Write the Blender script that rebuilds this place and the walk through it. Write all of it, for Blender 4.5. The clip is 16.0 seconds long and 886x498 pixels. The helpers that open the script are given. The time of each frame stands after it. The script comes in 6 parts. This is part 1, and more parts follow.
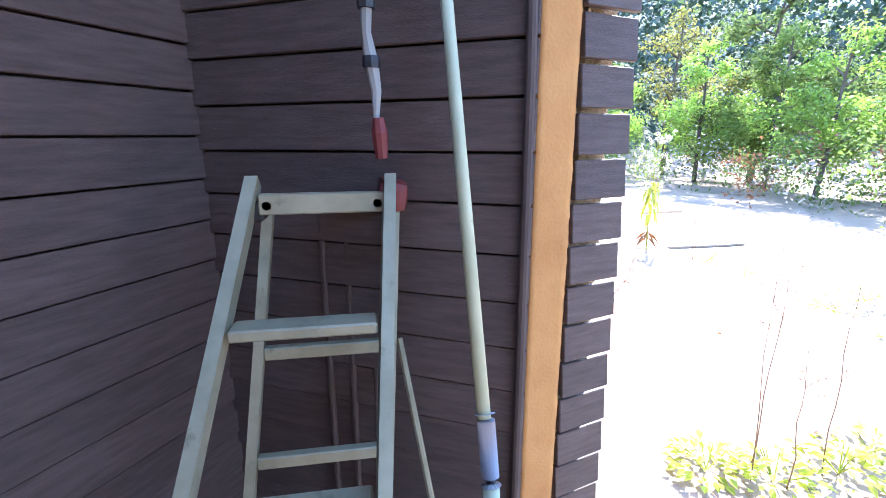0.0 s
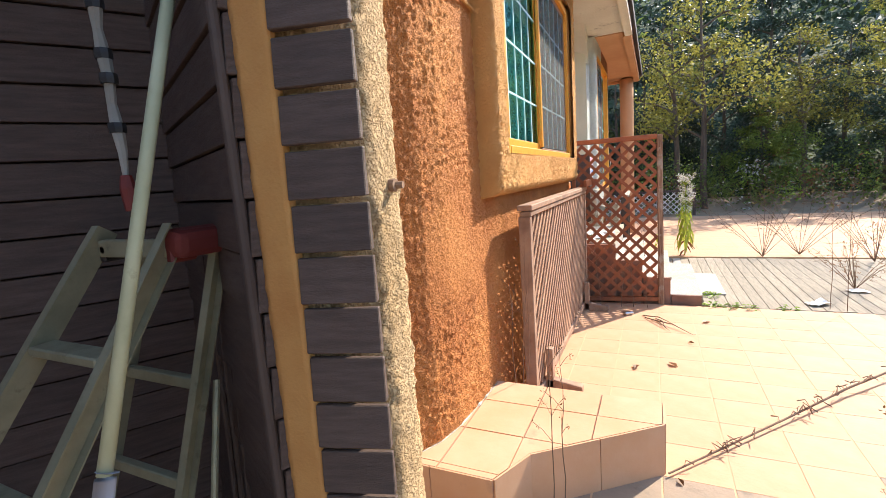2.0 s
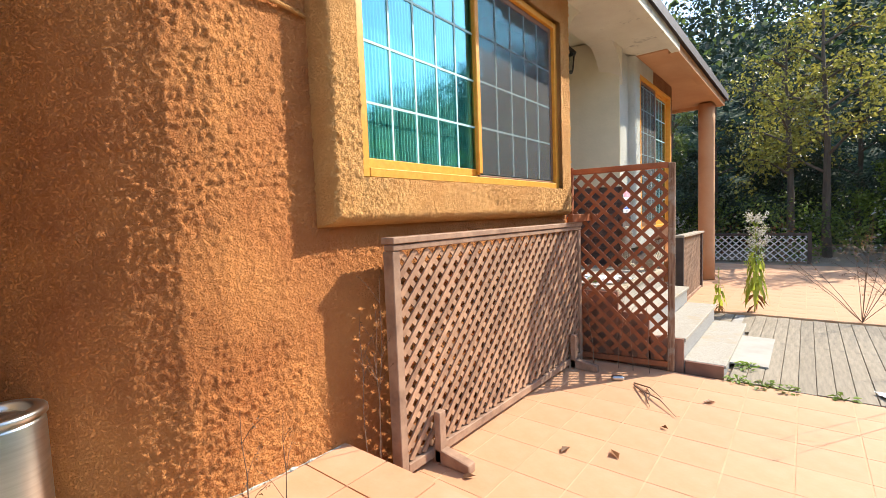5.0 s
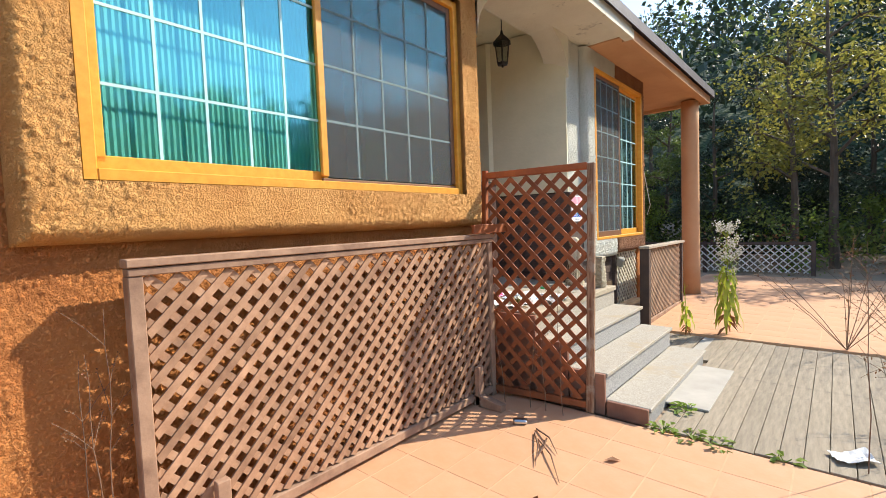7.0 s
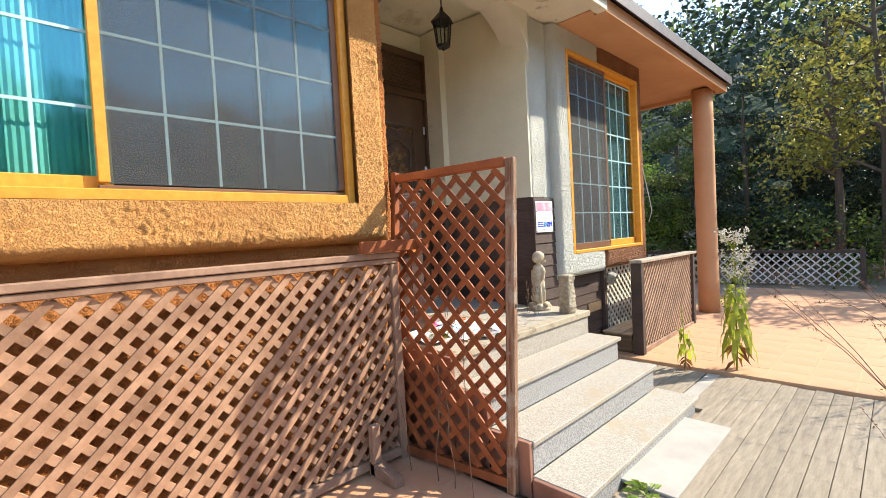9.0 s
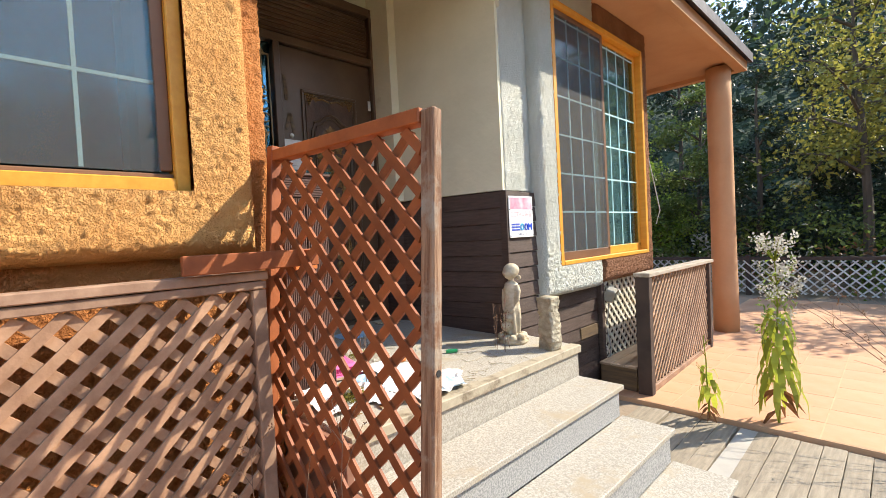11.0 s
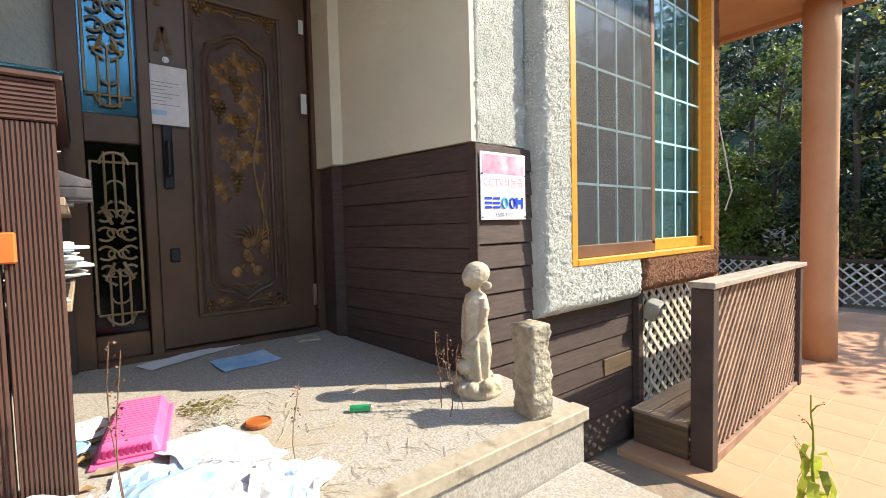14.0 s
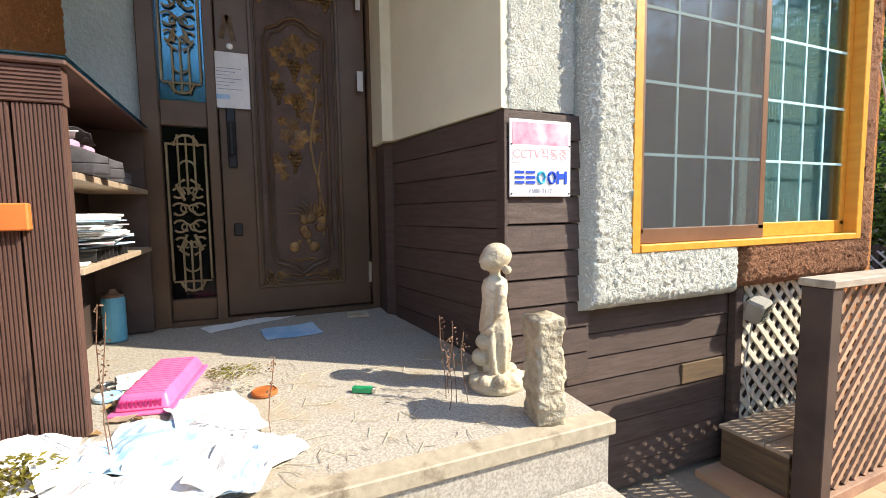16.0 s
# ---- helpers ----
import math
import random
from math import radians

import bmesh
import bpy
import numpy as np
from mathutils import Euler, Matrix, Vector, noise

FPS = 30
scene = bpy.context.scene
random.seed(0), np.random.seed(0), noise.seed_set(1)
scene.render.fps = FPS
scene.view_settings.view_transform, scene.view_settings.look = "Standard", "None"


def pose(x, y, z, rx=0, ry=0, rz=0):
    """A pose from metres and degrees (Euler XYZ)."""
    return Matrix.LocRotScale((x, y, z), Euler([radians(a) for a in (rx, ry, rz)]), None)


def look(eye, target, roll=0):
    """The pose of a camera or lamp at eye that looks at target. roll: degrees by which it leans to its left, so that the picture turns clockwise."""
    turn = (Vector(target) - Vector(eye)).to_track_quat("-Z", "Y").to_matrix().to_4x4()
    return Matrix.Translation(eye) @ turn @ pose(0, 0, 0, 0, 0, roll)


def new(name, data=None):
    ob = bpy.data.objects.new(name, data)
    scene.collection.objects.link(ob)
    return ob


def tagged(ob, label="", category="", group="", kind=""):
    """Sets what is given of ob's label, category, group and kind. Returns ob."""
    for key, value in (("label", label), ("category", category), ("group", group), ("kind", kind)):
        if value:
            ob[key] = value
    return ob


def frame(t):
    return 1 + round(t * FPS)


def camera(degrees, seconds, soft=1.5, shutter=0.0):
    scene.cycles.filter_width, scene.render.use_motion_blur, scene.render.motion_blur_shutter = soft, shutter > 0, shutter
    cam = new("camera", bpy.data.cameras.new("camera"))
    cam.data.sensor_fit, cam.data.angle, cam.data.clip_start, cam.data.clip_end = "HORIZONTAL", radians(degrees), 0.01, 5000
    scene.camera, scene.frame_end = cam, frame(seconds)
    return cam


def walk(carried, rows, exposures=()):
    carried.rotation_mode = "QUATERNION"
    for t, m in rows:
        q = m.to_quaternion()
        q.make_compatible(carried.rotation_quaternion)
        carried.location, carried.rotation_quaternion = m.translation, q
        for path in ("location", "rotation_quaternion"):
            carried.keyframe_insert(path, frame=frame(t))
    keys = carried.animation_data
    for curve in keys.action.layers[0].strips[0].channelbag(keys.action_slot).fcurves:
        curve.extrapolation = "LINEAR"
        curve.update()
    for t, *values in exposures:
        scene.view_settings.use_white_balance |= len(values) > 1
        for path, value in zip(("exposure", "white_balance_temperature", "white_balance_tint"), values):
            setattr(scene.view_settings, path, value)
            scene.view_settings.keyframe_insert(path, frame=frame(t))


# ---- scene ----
cam = camera(89.0, 16.0, soft=0.7)
PATH = [
    (0, (-0.215, 0.001, 1.555), (0.08, 1.918, 1.067), -0.3),
    (0.5, (0.097, 0.067, 1.545), (0.045, 1.999, 1.033), -1.0),
    (1, (0.384, 0.106, 1.536), (0.049, 2.017, 1.049), -1.5),
    (1.5, (0.631, 0.212, 1.476), (0.028, 2.068, 1.037), -2.0),
    (2, (0.885, 0.318, 1.53), (0.037, 2.103, 1.225), -4.2),
    (2.5, (1.158, 0.418, 1.542), (0.18, 2.15, 1.332), -4.2),
    (3, (1.346, 0.612, 1.495), (0.317, 2.317, 1.31), -3.0),
    (3.2, (1.414, 0.701, 1.508), (0.361, 2.392, 1.331), -2.9),
    (5.3, (1.962, 1.54, 1.426), (0.674, 3.065, 1.299), -2.5),
    (5.5, (2.027, 1.65, 1.434), (0.722, 3.16, 1.314), -2.7),
    (6, (2.11, 1.933, 1.416), (0.798, 3.437, 1.288), -2.7),
    (6.5, (2.201, 2.252, 1.427), (0.892, 3.759, 1.303), -2.3),
    (7, (2.313, 2.531, 1.428), (0.998, 4.034, 1.317), -2.2),
    (7.5, (2.404, 2.828, 1.449), (1.081, 4.324, 1.35), -2.3),
    (8, (2.403, 3.169, 1.428), (1.06, 4.648, 1.339), -2.5),
    (8.5, (2.421, 3.443, 1.417), (1.037, 4.885, 1.342), -2.9),
    (9, (2.464, 3.755, 1.43), (1.035, 5.154, 1.365), -3.1),
    (9.2, (2.462, 3.871, 1.446), (1.023, 5.258, 1.365), -3.3),
    (11.5, (1.828, 5.048, 1.419), (0.404, 6.451, 1.368), -3.0),
    (12, (1.746, 5.254, 1.4), (0.32, 6.655, 1.345), -3.2),
    (12.5, (1.665, 5.429, 1.414), (0.235, 6.825, 1.36), -3.1),
    (13, (1.471, 5.616, 1.395), (0.045, 7.017, 1.337), -3.0),
    (13.5, (1.385, 5.756, 1.374), (-0.052, 7.144, 1.286), -2.5),
    (14, (1.452, 6.037, 1.369), (-0.107, 7.287, 1.275), -1.5),
    (14.5, (1.478, 6.268, 1.399), (-0.192, 7.368, 1.342), -1.3),
    (15, (1.439, 6.426, 1.367), (-0.29, 7.43, 1.305), -1.2),
    (15.5, (1.508, 6.481, 1.348), (-0.279, 7.371, 1.231), -1.0),
    (16, (1.541, 6.463, 1.342), (-0.291, 7.247, 1.18), -0.9),
]
walk(cam, [(t, look(eye, target, roll)) for t, eye, target, roll in PATH],
     [(0, 3.6, 5400, 14), (0.5, 2.35, 6000, 12), (1.5, 1.9, 6700, 11), (3, 1.9, 6950, 12), (5.5, 1.60, 6850, 8), (7.3, 1.50, 6850, 8), (8.2, 1.50, 6850, 8), (9, 1.72, 6850, 8), (12.5, 1.70, 6850, 8), (16, 1.80, 6850, 9)])

# ---- world, sun, exposure ----
SUN_TO = Vector((0.412, 0.660, 0.629)).normalized()
world = bpy.data.worlds.new("sky")
world.use_nodes = True
scene.world = world
wn = world.node_tree.nodes
sky = wn.new("ShaderNodeTexSky")
sky.sky_type = "NISHITA"
sky.sun_disc = False
sky.sun_elevation = math.asin(SUN_TO.z)
sky.sun_rotation = math.atan2(SUN_TO.x, SUN_TO.y)
sky.altitude, sky.air_density, sky.dust_density, sky.ozone_density = 300, 1.0, 0.5, 1.5
wn["Background"].inputs["Strength"].default_value = 0.15
world.node_tree.links.new(sky.outputs[0], wn["Background"].inputs["Color"])
sun = new("sun", bpy.data.lights.new("sun", "SUN"))
sun.data.energy, sun.data.angle, sun.data.color = 2.75, radians(0.5), (1.0, 0.93, 0.82)
sun.matrix_world = look((20, 33, 31), (20 - SUN_TO.x, 33 - SUN_TO.y, 31 - SUN_TO.z))


# ---- materials ----
def material(name, a, b, scale=6.0, rough=0.8, bump=0.3, bump_scale=60.0, depth=0.01, metal=0.0, stretch=(1, 1, 1), spread=0.12,
             stain=None, stain_scale=1.2, stain_at=0.55, spec=0.4, coord="Object", lo=0.35, hi=0.68, knock=None):
    """Two tones mixed by broad noise, fine relief, a random tint for each object or island, optional stains."""
    m = bpy.data.materials.new(name)
    m.use_nodes = True
    n, ln = m.node_tree.nodes, m.node_tree.links
    p = n["Principled BSDF"]
    tc = n.new("ShaderNodeTexCoord")
    mp = n.new("ShaderNodeMapping")
    mp.inputs["Scale"].default_value = stretch
    ln.new(tc.outputs[coord], mp.inputs["Vector"])
    n1 = n.new("ShaderNodeTexNoise")
    n1.inputs["Scale"].default_value, n1.inputs["Detail"].default_value, n1.inputs["Roughness"].default_value = scale, 6, 0.62
    ln.new(mp.outputs[0], n1.inputs["Vector"])
    r1 = n.new("ShaderNodeMapRange")
    r1.inputs["From Min"].default_value, r1.inputs["From Max"].default_value = lo, hi
    ln.new(n1.outputs["Fac"], r1.inputs["Value"])
    mix = n.new("ShaderNodeMix")
    mix.data_type = "RGBA"
    mix.inputs["A"].default_value, mix.inputs["B"].default_value = (*a, 1), (*b, 1)
    ln.new(r1.outputs[0], mix.inputs["Factor"])
    out = mix.outputs["Result"]
    if stain:
        n2 = n.new("ShaderNodeTexNoise")
        n2.inputs["Scale"].default_value, n2.inputs["Detail"].default_value, n2.inputs["Roughness"].default_value = stain_scale, 8, 0.7
        ln.new(tc.outputs[coord], n2.inputs["Vector"])
        r2 = n.new("ShaderNodeMapRange")
        r2.inputs["From Min"].default_value, r2.inputs["From Max"].default_value = stain_at, stain_at + 0.13
        ln.new(n2.outputs["Fac"], r2.inputs["Value"])
        mx = n.new("ShaderNodeMix")
        mx.data_type = "RGBA"
        mx.inputs["B"].default_value = (*stain, 1)
        ln.new(r2.outputs[0], mx.inputs["Factor"])
        ln.new(out, mx.inputs["A"])
        out = mx.outputs["Result"]
    if spread:
        oi = n.new("ShaderNodeObjectInfo")
        ge = n.new("ShaderNodeNewGeometry")
        ad = n.new("ShaderNodeMath")
        ad.operation = "ADD"
        ln.new(oi.outputs["Random"], ad.inputs[0])
        ln.new(ge.outputs["Random Per Island"], ad.inputs[1])
        r3 = n.new("ShaderNodeMapRange")
        r3.inputs["From Max"].default_value = 2.0
        r3.inputs["To Min"].default_value, r3.inputs["To Max"].default_value = 1 - spread * 1.6, 1 + spread * 1.6
        ln.new(ad.outputs[0], r3.inputs["Value"])
        hs = n.new("ShaderNodeHueSaturation")
        ln.new(r3.outputs[0], hs.inputs["Value"])
        ln.new(out, hs.inputs["Color"])
        out = hs.outputs["Color"]
    ln.new(out, p.inputs["Base Color"])
    p.inputs["Roughness"].default_value = rough
    p.inputs["Metallic"].default_value = metal
    p.inputs["Specular IOR Level"].default_value = spec
    if bump:
        n3 = n.new("ShaderNodeTexNoise")
        n3.inputs["Scale"].default_value, n3.inputs["Detail"].default_value = bump_scale, 5
        ln.new(mp.outputs[0], n3.inputs["Vector"])
        bp = n.new("ShaderNodeBump")
        bp.inputs["Strength"].default_value, bp.inputs["Distance"].default_value = bump, depth
        height = n3.outputs["Fac"]
        if knock:
            kr = n.new("ShaderNodeMapRange")
            kr.interpolation_type = "SMOOTHSTEP"
            kr.inputs["From Min"].default_value, kr.inputs["From Max"].default_value = knock
            ln.new(height, kr.inputs["Value"])
            n3.inputs["Detail"].default_value, n3.inputs["Roughness"].default_value = 4, 0.64
            n4 = n.new("ShaderNodeTexNoise")
            n4.inputs["Scale"].default_value, n4.inputs["Detail"].default_value = 2.2, 4
            ln.new(tc.outputs[coord], n4.inputs["Vector"])
            r4 = n.new("ShaderNodeMapRange")
            r4.inputs["From Min"].default_value, r4.inputs["From Max"].default_value = 0.38, 0.56
            r4.inputs["To Min"].default_value = 0.6
            ln.new(n4.outputs["Fac"], r4.inputs["Value"])
            ml = n.new("ShaderNodeMath")
            ml.operation = "MULTIPLY"
            ln.new(kr.outputs[0], ml.inputs[0])
            ln.new(r4.outputs[0], ml.inputs[1])
            height = ml.outputs[0]
        ln.new(height, bp.inputs["Height"])
        ln.new(bp.outputs[0], p.inputs["Normal"])
    return m


def glass(name, tint, rough=0.02, spec=1.0, coat=(0.26, 0.56, 0.66)):
    """Coated window glass: strong mirror over a see-through tint."""
    m = bpy.data.materials.new(name)
    m.use_nodes = True
    n, ln = m.node_tree.nodes, m.node_tree.links
    n.remove(n["Principled BSDF"])
    gl, tr, mx, lw = (n.new("ShaderNode" + k) for k in ("BsdfGlossy", "BsdfTransparent", "MixShader", "LayerWeight"))
    gl.inputs["Roughness"].default_value, gl.inputs["Color"].default_value = rough, (*coat, 1)
    tr.inputs["Color"].default_value = (*tint, 1)
    lw.inputs["Blend"].default_value = 0.4
    mr = n.new("ShaderNodeMapRange")
    mr.inputs["To Min"].default_value, mr.inputs["To Max"].default_value = 0.15 * spec, 0.66
    ln.new(lw.outputs["Facing"], mr.inputs["Value"])
    ln.new(mr.outputs[0], mx.inputs[0])
    ln.new(tr.outputs[0], mx.inputs[1])
    ln.new(gl.outputs[0], mx.inputs[2])
    ln.new(mx.outputs[0], n["Material Output"].inputs[0])
    return m


def leafy(name, a, b, translucent=0.45, rough=0.5):
    m = material(name, a, b, 3.0, rough, 0, spread=0.3)
    n, ln = m.node_tree.nodes, m.node_tree.links
    p = n["Principled BSDF"]
    tl = n.new("ShaderNodeBsdfTranslucent")
    src = p.inputs["Base Color"].links[0].from_socket
    ln.new(src, tl.inputs["Color"])
    mx = n.new("ShaderNodeMixShader")
    mx.inputs[0].default_value = translucent
    ln.new(p.outputs[0], mx.inputs[1])
    ln.new(tl.outputs[0], mx.inputs[2])
    ln.new(mx.outputs[0], n["Material Output"].inputs[0])
    return m


STUCCO = material("orange_stucco", (0.67, 0.272, 0.080), (0.49, 0.166, 0.046), 1.6, 0.9, 0.9, 105, 0.014, knock=(0.42, 0.64), spread=0, stain=(0.43, 0.145, 0.042), stain_scale=0.9, stain_at=0.58)
STUCCO_TRIM = material("ochre_stucco", (0.76, 0.40, 0.135), (0.62, 0.285, 0.082), 2.5, 0.9, 0.9, 105, 0.014, knock=(0.42, 0.64), spread=0)
STUCCO_BROWN = material("brown_stucco", (0.34, 0.15, 0.07), (0.22, 0.09, 0.04), 3.0, 0.9, 0.9, 105, 0.014, knock=(0.42, 0.64), spread=0)
STUCCO_WHITE = material("white_stucco", (0.74, 0.74, 0.66), (0.60, 0.62, 0.54), 2.0, 0.9, 0.9, 105, 0.014, knock=(0.42, 0.64), spread=0)
STUCCO_STRIP = material("smooth_ochre_render", (0.52, 0.27, 0.085), (0.42, 0.19, 0.055), 4.0, 0.85, 0.5, 120, 0.004, spread=0)
STUCCO_PIER = material("pale_stucco", (0.60, 0.42, 0.23), (0.46, 0.30, 0.14), 2.5, 0.9, 0.9, 105, 0.014, knock=(0.42, 0.64), spread=0)
PLASTER = material("cream_plaster", (0.72, 0.67, 0.49), (0.60, 0.57, 0.41), 1.4, 0.85, 0.35, 30, 0.008, spread=0, stain=(0.42, 0.31, 0.17), stain_scale=1.6, stain_at=0.60)
PLASTER_ROUGH = material("grey_white_plaster", (0.55, 0.60, 0.54), (0.44, 0.49, 0.44), 2.0, 0.9, 0.7, 45, 0.012, spread=0)
SOFFIT = material("pink_soffit", (0.56, 0.315, 0.165), (0.47, 0.245, 0.12), 1.5, 0.85, 0.3, 35, 0.008, spread=0, stain=(0.20, 0.11, 0.08), stain_scale=2.2, stain_at=0.66)
SOFFIT_WHITE = material("white_eave_plaster", (0.68, 0.65, 0.53), (0.58, 0.54, 0.43), 1.5, 0.85, 0.4, 40, 0.01, spread=0, stain=(0.10, 0.085, 0.07), stain_scale=2.8, stain_at=0.60)
ROOF = material("dark_roof_sheet", (0.055, 0.05, 0.06), (0.09, 0.08, 0.09), 3.0, 0.6, 0.3, 30, 0.01, spread=0.15)
SIDING = material("dark_brown_siding", (0.058, 0.037, 0.029), (0.098, 0.066, 0.053), 5.0, 0.62, 0.7, 60, 0.004, stretch=(1.6, 1.6, 14), spread=0.16)
SIDING_NAT = material("worn_siding", (0.17, 0.11, 0.055), (0.09, 0.06, 0.04), 4.0, 0.7, 0.5, 80, 0.004, stretch=(1, 1, 10), spread=0.1)
LATTICE_BROWN = material("weathered_brown_wood", (0.45, 0.265, 0.16), (0.27, 0.145, 0.085), 9.0, 0.7, 0.4, 90, 0.003, stretch=(1, 1, 1), spread=0.22)
LATTICE_RED = material("red_brown_wood", (0.33, 0.095, 0.028), (0.19, 0.050, 0.016), 5.0, 0.6, 0.4, 70, 0.003, spread=0.2)
FRAME_WOOD = material("greyed_brown_wood", (0.37, 0.23, 0.15), (0.20, 0.115, 0.075), 7.0, 0.75, 0.5, 60, 0.003, spread=0.15)
POST_GREY = material("weathered_post_wood", (0.42, 0.27, 0.17), (0.17, 0.075, 0.038), 9.0, 0.75, 0.9, 60, 0.006, stretch=(7, 7, 0.45), spread=0.1, stain=(0.36, 0.29, 0.22), stain_scale=7, stain_at=0.5, lo=0.30, hi=0.62)
RAIL_TOP = material("sun_greyed_rail_wood", (0.40, 0.345, 0.275), (0.26, 0.215, 0.165), 6.0, 0.8, 0.5, 60, 0.003, stretch=(5, 0.8, 3), spread=0.08)
RAIL_DARK = material("dark_stained_wood", (0.075, 0.050, 0.038), (0.045, 0.03, 0.025), 5.0, 0.7, 0.4, 60, 0.003, spread=0.15)
RAIL_SLAT = material("tan_lattice_wood", (0.46, 0.30, 0.19), (0.32, 0.20, 0.125), 5.0, 0.75, 0.4, 70, 0.003, spread=0.2)
WHITE_LATTICE = material("white_painted_lattice", (0.78, 0.74, 0.62), (0.62, 0.57, 0.45), 5.0, 0.6, 0.2, 60, 0.003, spread=0.08)
WINDOW_WOOD = material("orange_window_wood", (0.74, 0.34, 0.045), (0.64, 0.27, 0.03), 3.0, 0.45, 0.12, 60, 0.002, stretch=(1, 8, 8), spread=0.05)
WINDOW_BROWN = material("brown_window_wood", (0.20, 0.10, 0.05), (0.15, 0.07, 0.035), 3.0, 0.5, 0.12, 60, 0.002, spread=0.05)
MUNTIN = material("pale_muntin", (0.46, 0.72, 0.72), (0.40, 0.64, 0.66), 3.0, 0.5, 0, spread=0.03)
SCREEN = material("insect_screen", (0.13, 0.132, 0.138), (0.10, 0.103, 0.11), 1.5, 0.8, 0.0, spread=0)
sn, sl = SCREEN.node_tree.nodes, SCREEN.node_tree.links
st, sx = sn.new("ShaderNodeBsdfTransparent"), sn.new("ShaderNodeMixShader")
sx.inputs[0].default_value = 0.30
sl.new(st.outputs[0], sx.inputs[1]), sl.new(sn["Principled BSDF"].outputs[0], sx.inputs[2]), sl.new(sx.outputs[0], sn["Material Output"].inputs[0])
BLIND = material("pale_green_blind", (0.46, 0.62, 0.57), (0.36, 0.51, 0.47), 2.0, 0.7, 0, spread=0.08)
BLIND_PALE = material("pale_curtain", (0.72, 0.84, 0.84), (0.62, 0.75, 0.76), 2.0, 0.8, 0, spread=0.06)
# near-black colour that stands in for shade: rooms, bolt hole, deck gaps
SHADE_BLACK = material("shade_black", (0.03, 0.03, 0.03), (0.02, 0.02, 0.02), 2.0, 0.9, 0, spread=0)
GLASS_TEAL = glass("teal_coated_glass", (0.55, 0.92, 0.90), 0.05, 1.3)
GLASS_BLUE = glass("blue_pattern_glass", (0.35, 0.65, 0.8), 0.12, 1.4)
GLASS_CLEAR = glass("clear_glass", (0.80, 0.84, 0.84), 0.06, 0.15, (0.30, 0.31, 0.31))
GLASS_GREY = glass("grey_tinted_glass", (0.72, 0.86, 0.86), 0.04, 1.0, (0.36, 0.44, 0.48))
TILE = material("terracotta_tile", (0.53, 0.276, 0.144), (0.58, 0.34, 0.21), 2.3, 0.7, 0.25, 50, 0.003, spread=0.03, stain=(0.44, 0.25, 0.15), stain_scale=4.5, stain_at=0.60, coord="Object")
TILE_STAIN = material("mossy_tile", (0.24, 0.18, 0.125), (0.37, 0.26, 0.18), 1.8, 0.75, 0.4, 50, 0.004, spread=0.05, stain=(0.13, 0.11, 0.08), stain_scale=2.4, stain_at=0.50)
GROUT = material("pale_grout", (0.58, 0.37, 0.22), (0.51, 0.30, 0.17), 4.0, 0.9, 0.3, 60, 0.004, spread=0)
DECK = material("weathered_deck_board", (0.32, 0.265, 0.195), (0.20, 0.165, 0.12), 5.0, 0.8, 0.6, 50, 0.004, stretch=(7, 0.8, 4), spread=0.12, stain=(0.16, 0.135, 0.10), stain_scale=5.5, stain_at=0.57)
DECK_PALE = material("bleached_plywood", (0.44, 0.41, 0.36), (0.35, 0.32, 0.28), 3.0, 0.8, 0.3, 40, 0.003, spread=0.08)
NOSING = material("tan_stone_nosing", (0.43, 0.365, 0.265), (0.33, 0.28, 0.20), 30.0, 0.7, 0.35, 60, 0.004, spread=0.03, stain=(0.17, 0.13, 0.085), stain_scale=6.0, stain_at=0.54)
GRANITE = material("grey_granite", (0.45, 0.41, 0.345), (0.28, 0.25, 0.205), 120.0, 0.7, 0.3, 100, 0.003, spread=0.03, stain=(0.36, 0.295, 0.205), stain_scale=3.4, stain_at=0.53, lo=0.40, hi=0.60)
GRANITE_EDGE = material("granite_riser", (0.40, 0.39, 0.37), (0.20, 0.20, 0.20), 110.0, 0.6, 0.15, 120, 0.002, spread=0.04, stain=(0.17, 0.17, 0.16), stain_scale=4.0, stain_at=0.60, lo=0.40, hi=0.60)
STEP_SIDE = material("brown_tile_side", (0.28, 0.14, 0.09), (0.19, 0.09, 0.06), 3.0, 0.7, 0.3, 50, 0.003, spread=0.1)
GROUND = material("bare_ground", (0.34, 0.25, 0.18), (0.24, 0.19, 0.13), 0.6, 0.95, 0.5, 18, 0.03, spread=0, stain=(0.13, 0.13, 0.06), stain_scale=0.5, stain_at=0.56)
HILL = material("wooded_hill", (0.050, 0.075, 0.030), (0.028, 0.045, 0.020), 0.35, 0.95, 0.8, 1.2, 1.0, spread=0)
BARK = material("bark", (0.12, 0.09, 0.065), (0.06, 0.045, 0.035), 8.0, 0.9, 0.6, 40, 0.01, stretch=(1, 1, 0.25), spread=0.15)
LEAF_DARK = leafy("dark_leaves", (0.155, 0.20, 0.052), (0.090, 0.13, 0.036), 0.55)
LEAF_MID = leafy("green_leaves", (0.22, 0.29, 0.055), (0.14, 0.20, 0.040), 0.55)
LEAF_BRIGHT = leafy("sunlit_green_leaves", (0.27, 0.38, 0.06), (0.17, 0.27, 0.04), 0.55)
LEAF_GOLD = leafy("autumn_leaves", (0.30, 0.27, 0.055), (0.16, 0.155, 0.035), 0.5)
CONIFER = leafy("dark_conifer_needles", (0.040, 0.062, 0.034), (0.022, 0.038, 0.022), 0.12)
LEAF_WEED = leafy("weed_leaves", (0.46, 0.50, 0.07), (0.32, 0.39, 0.05), 0.45)
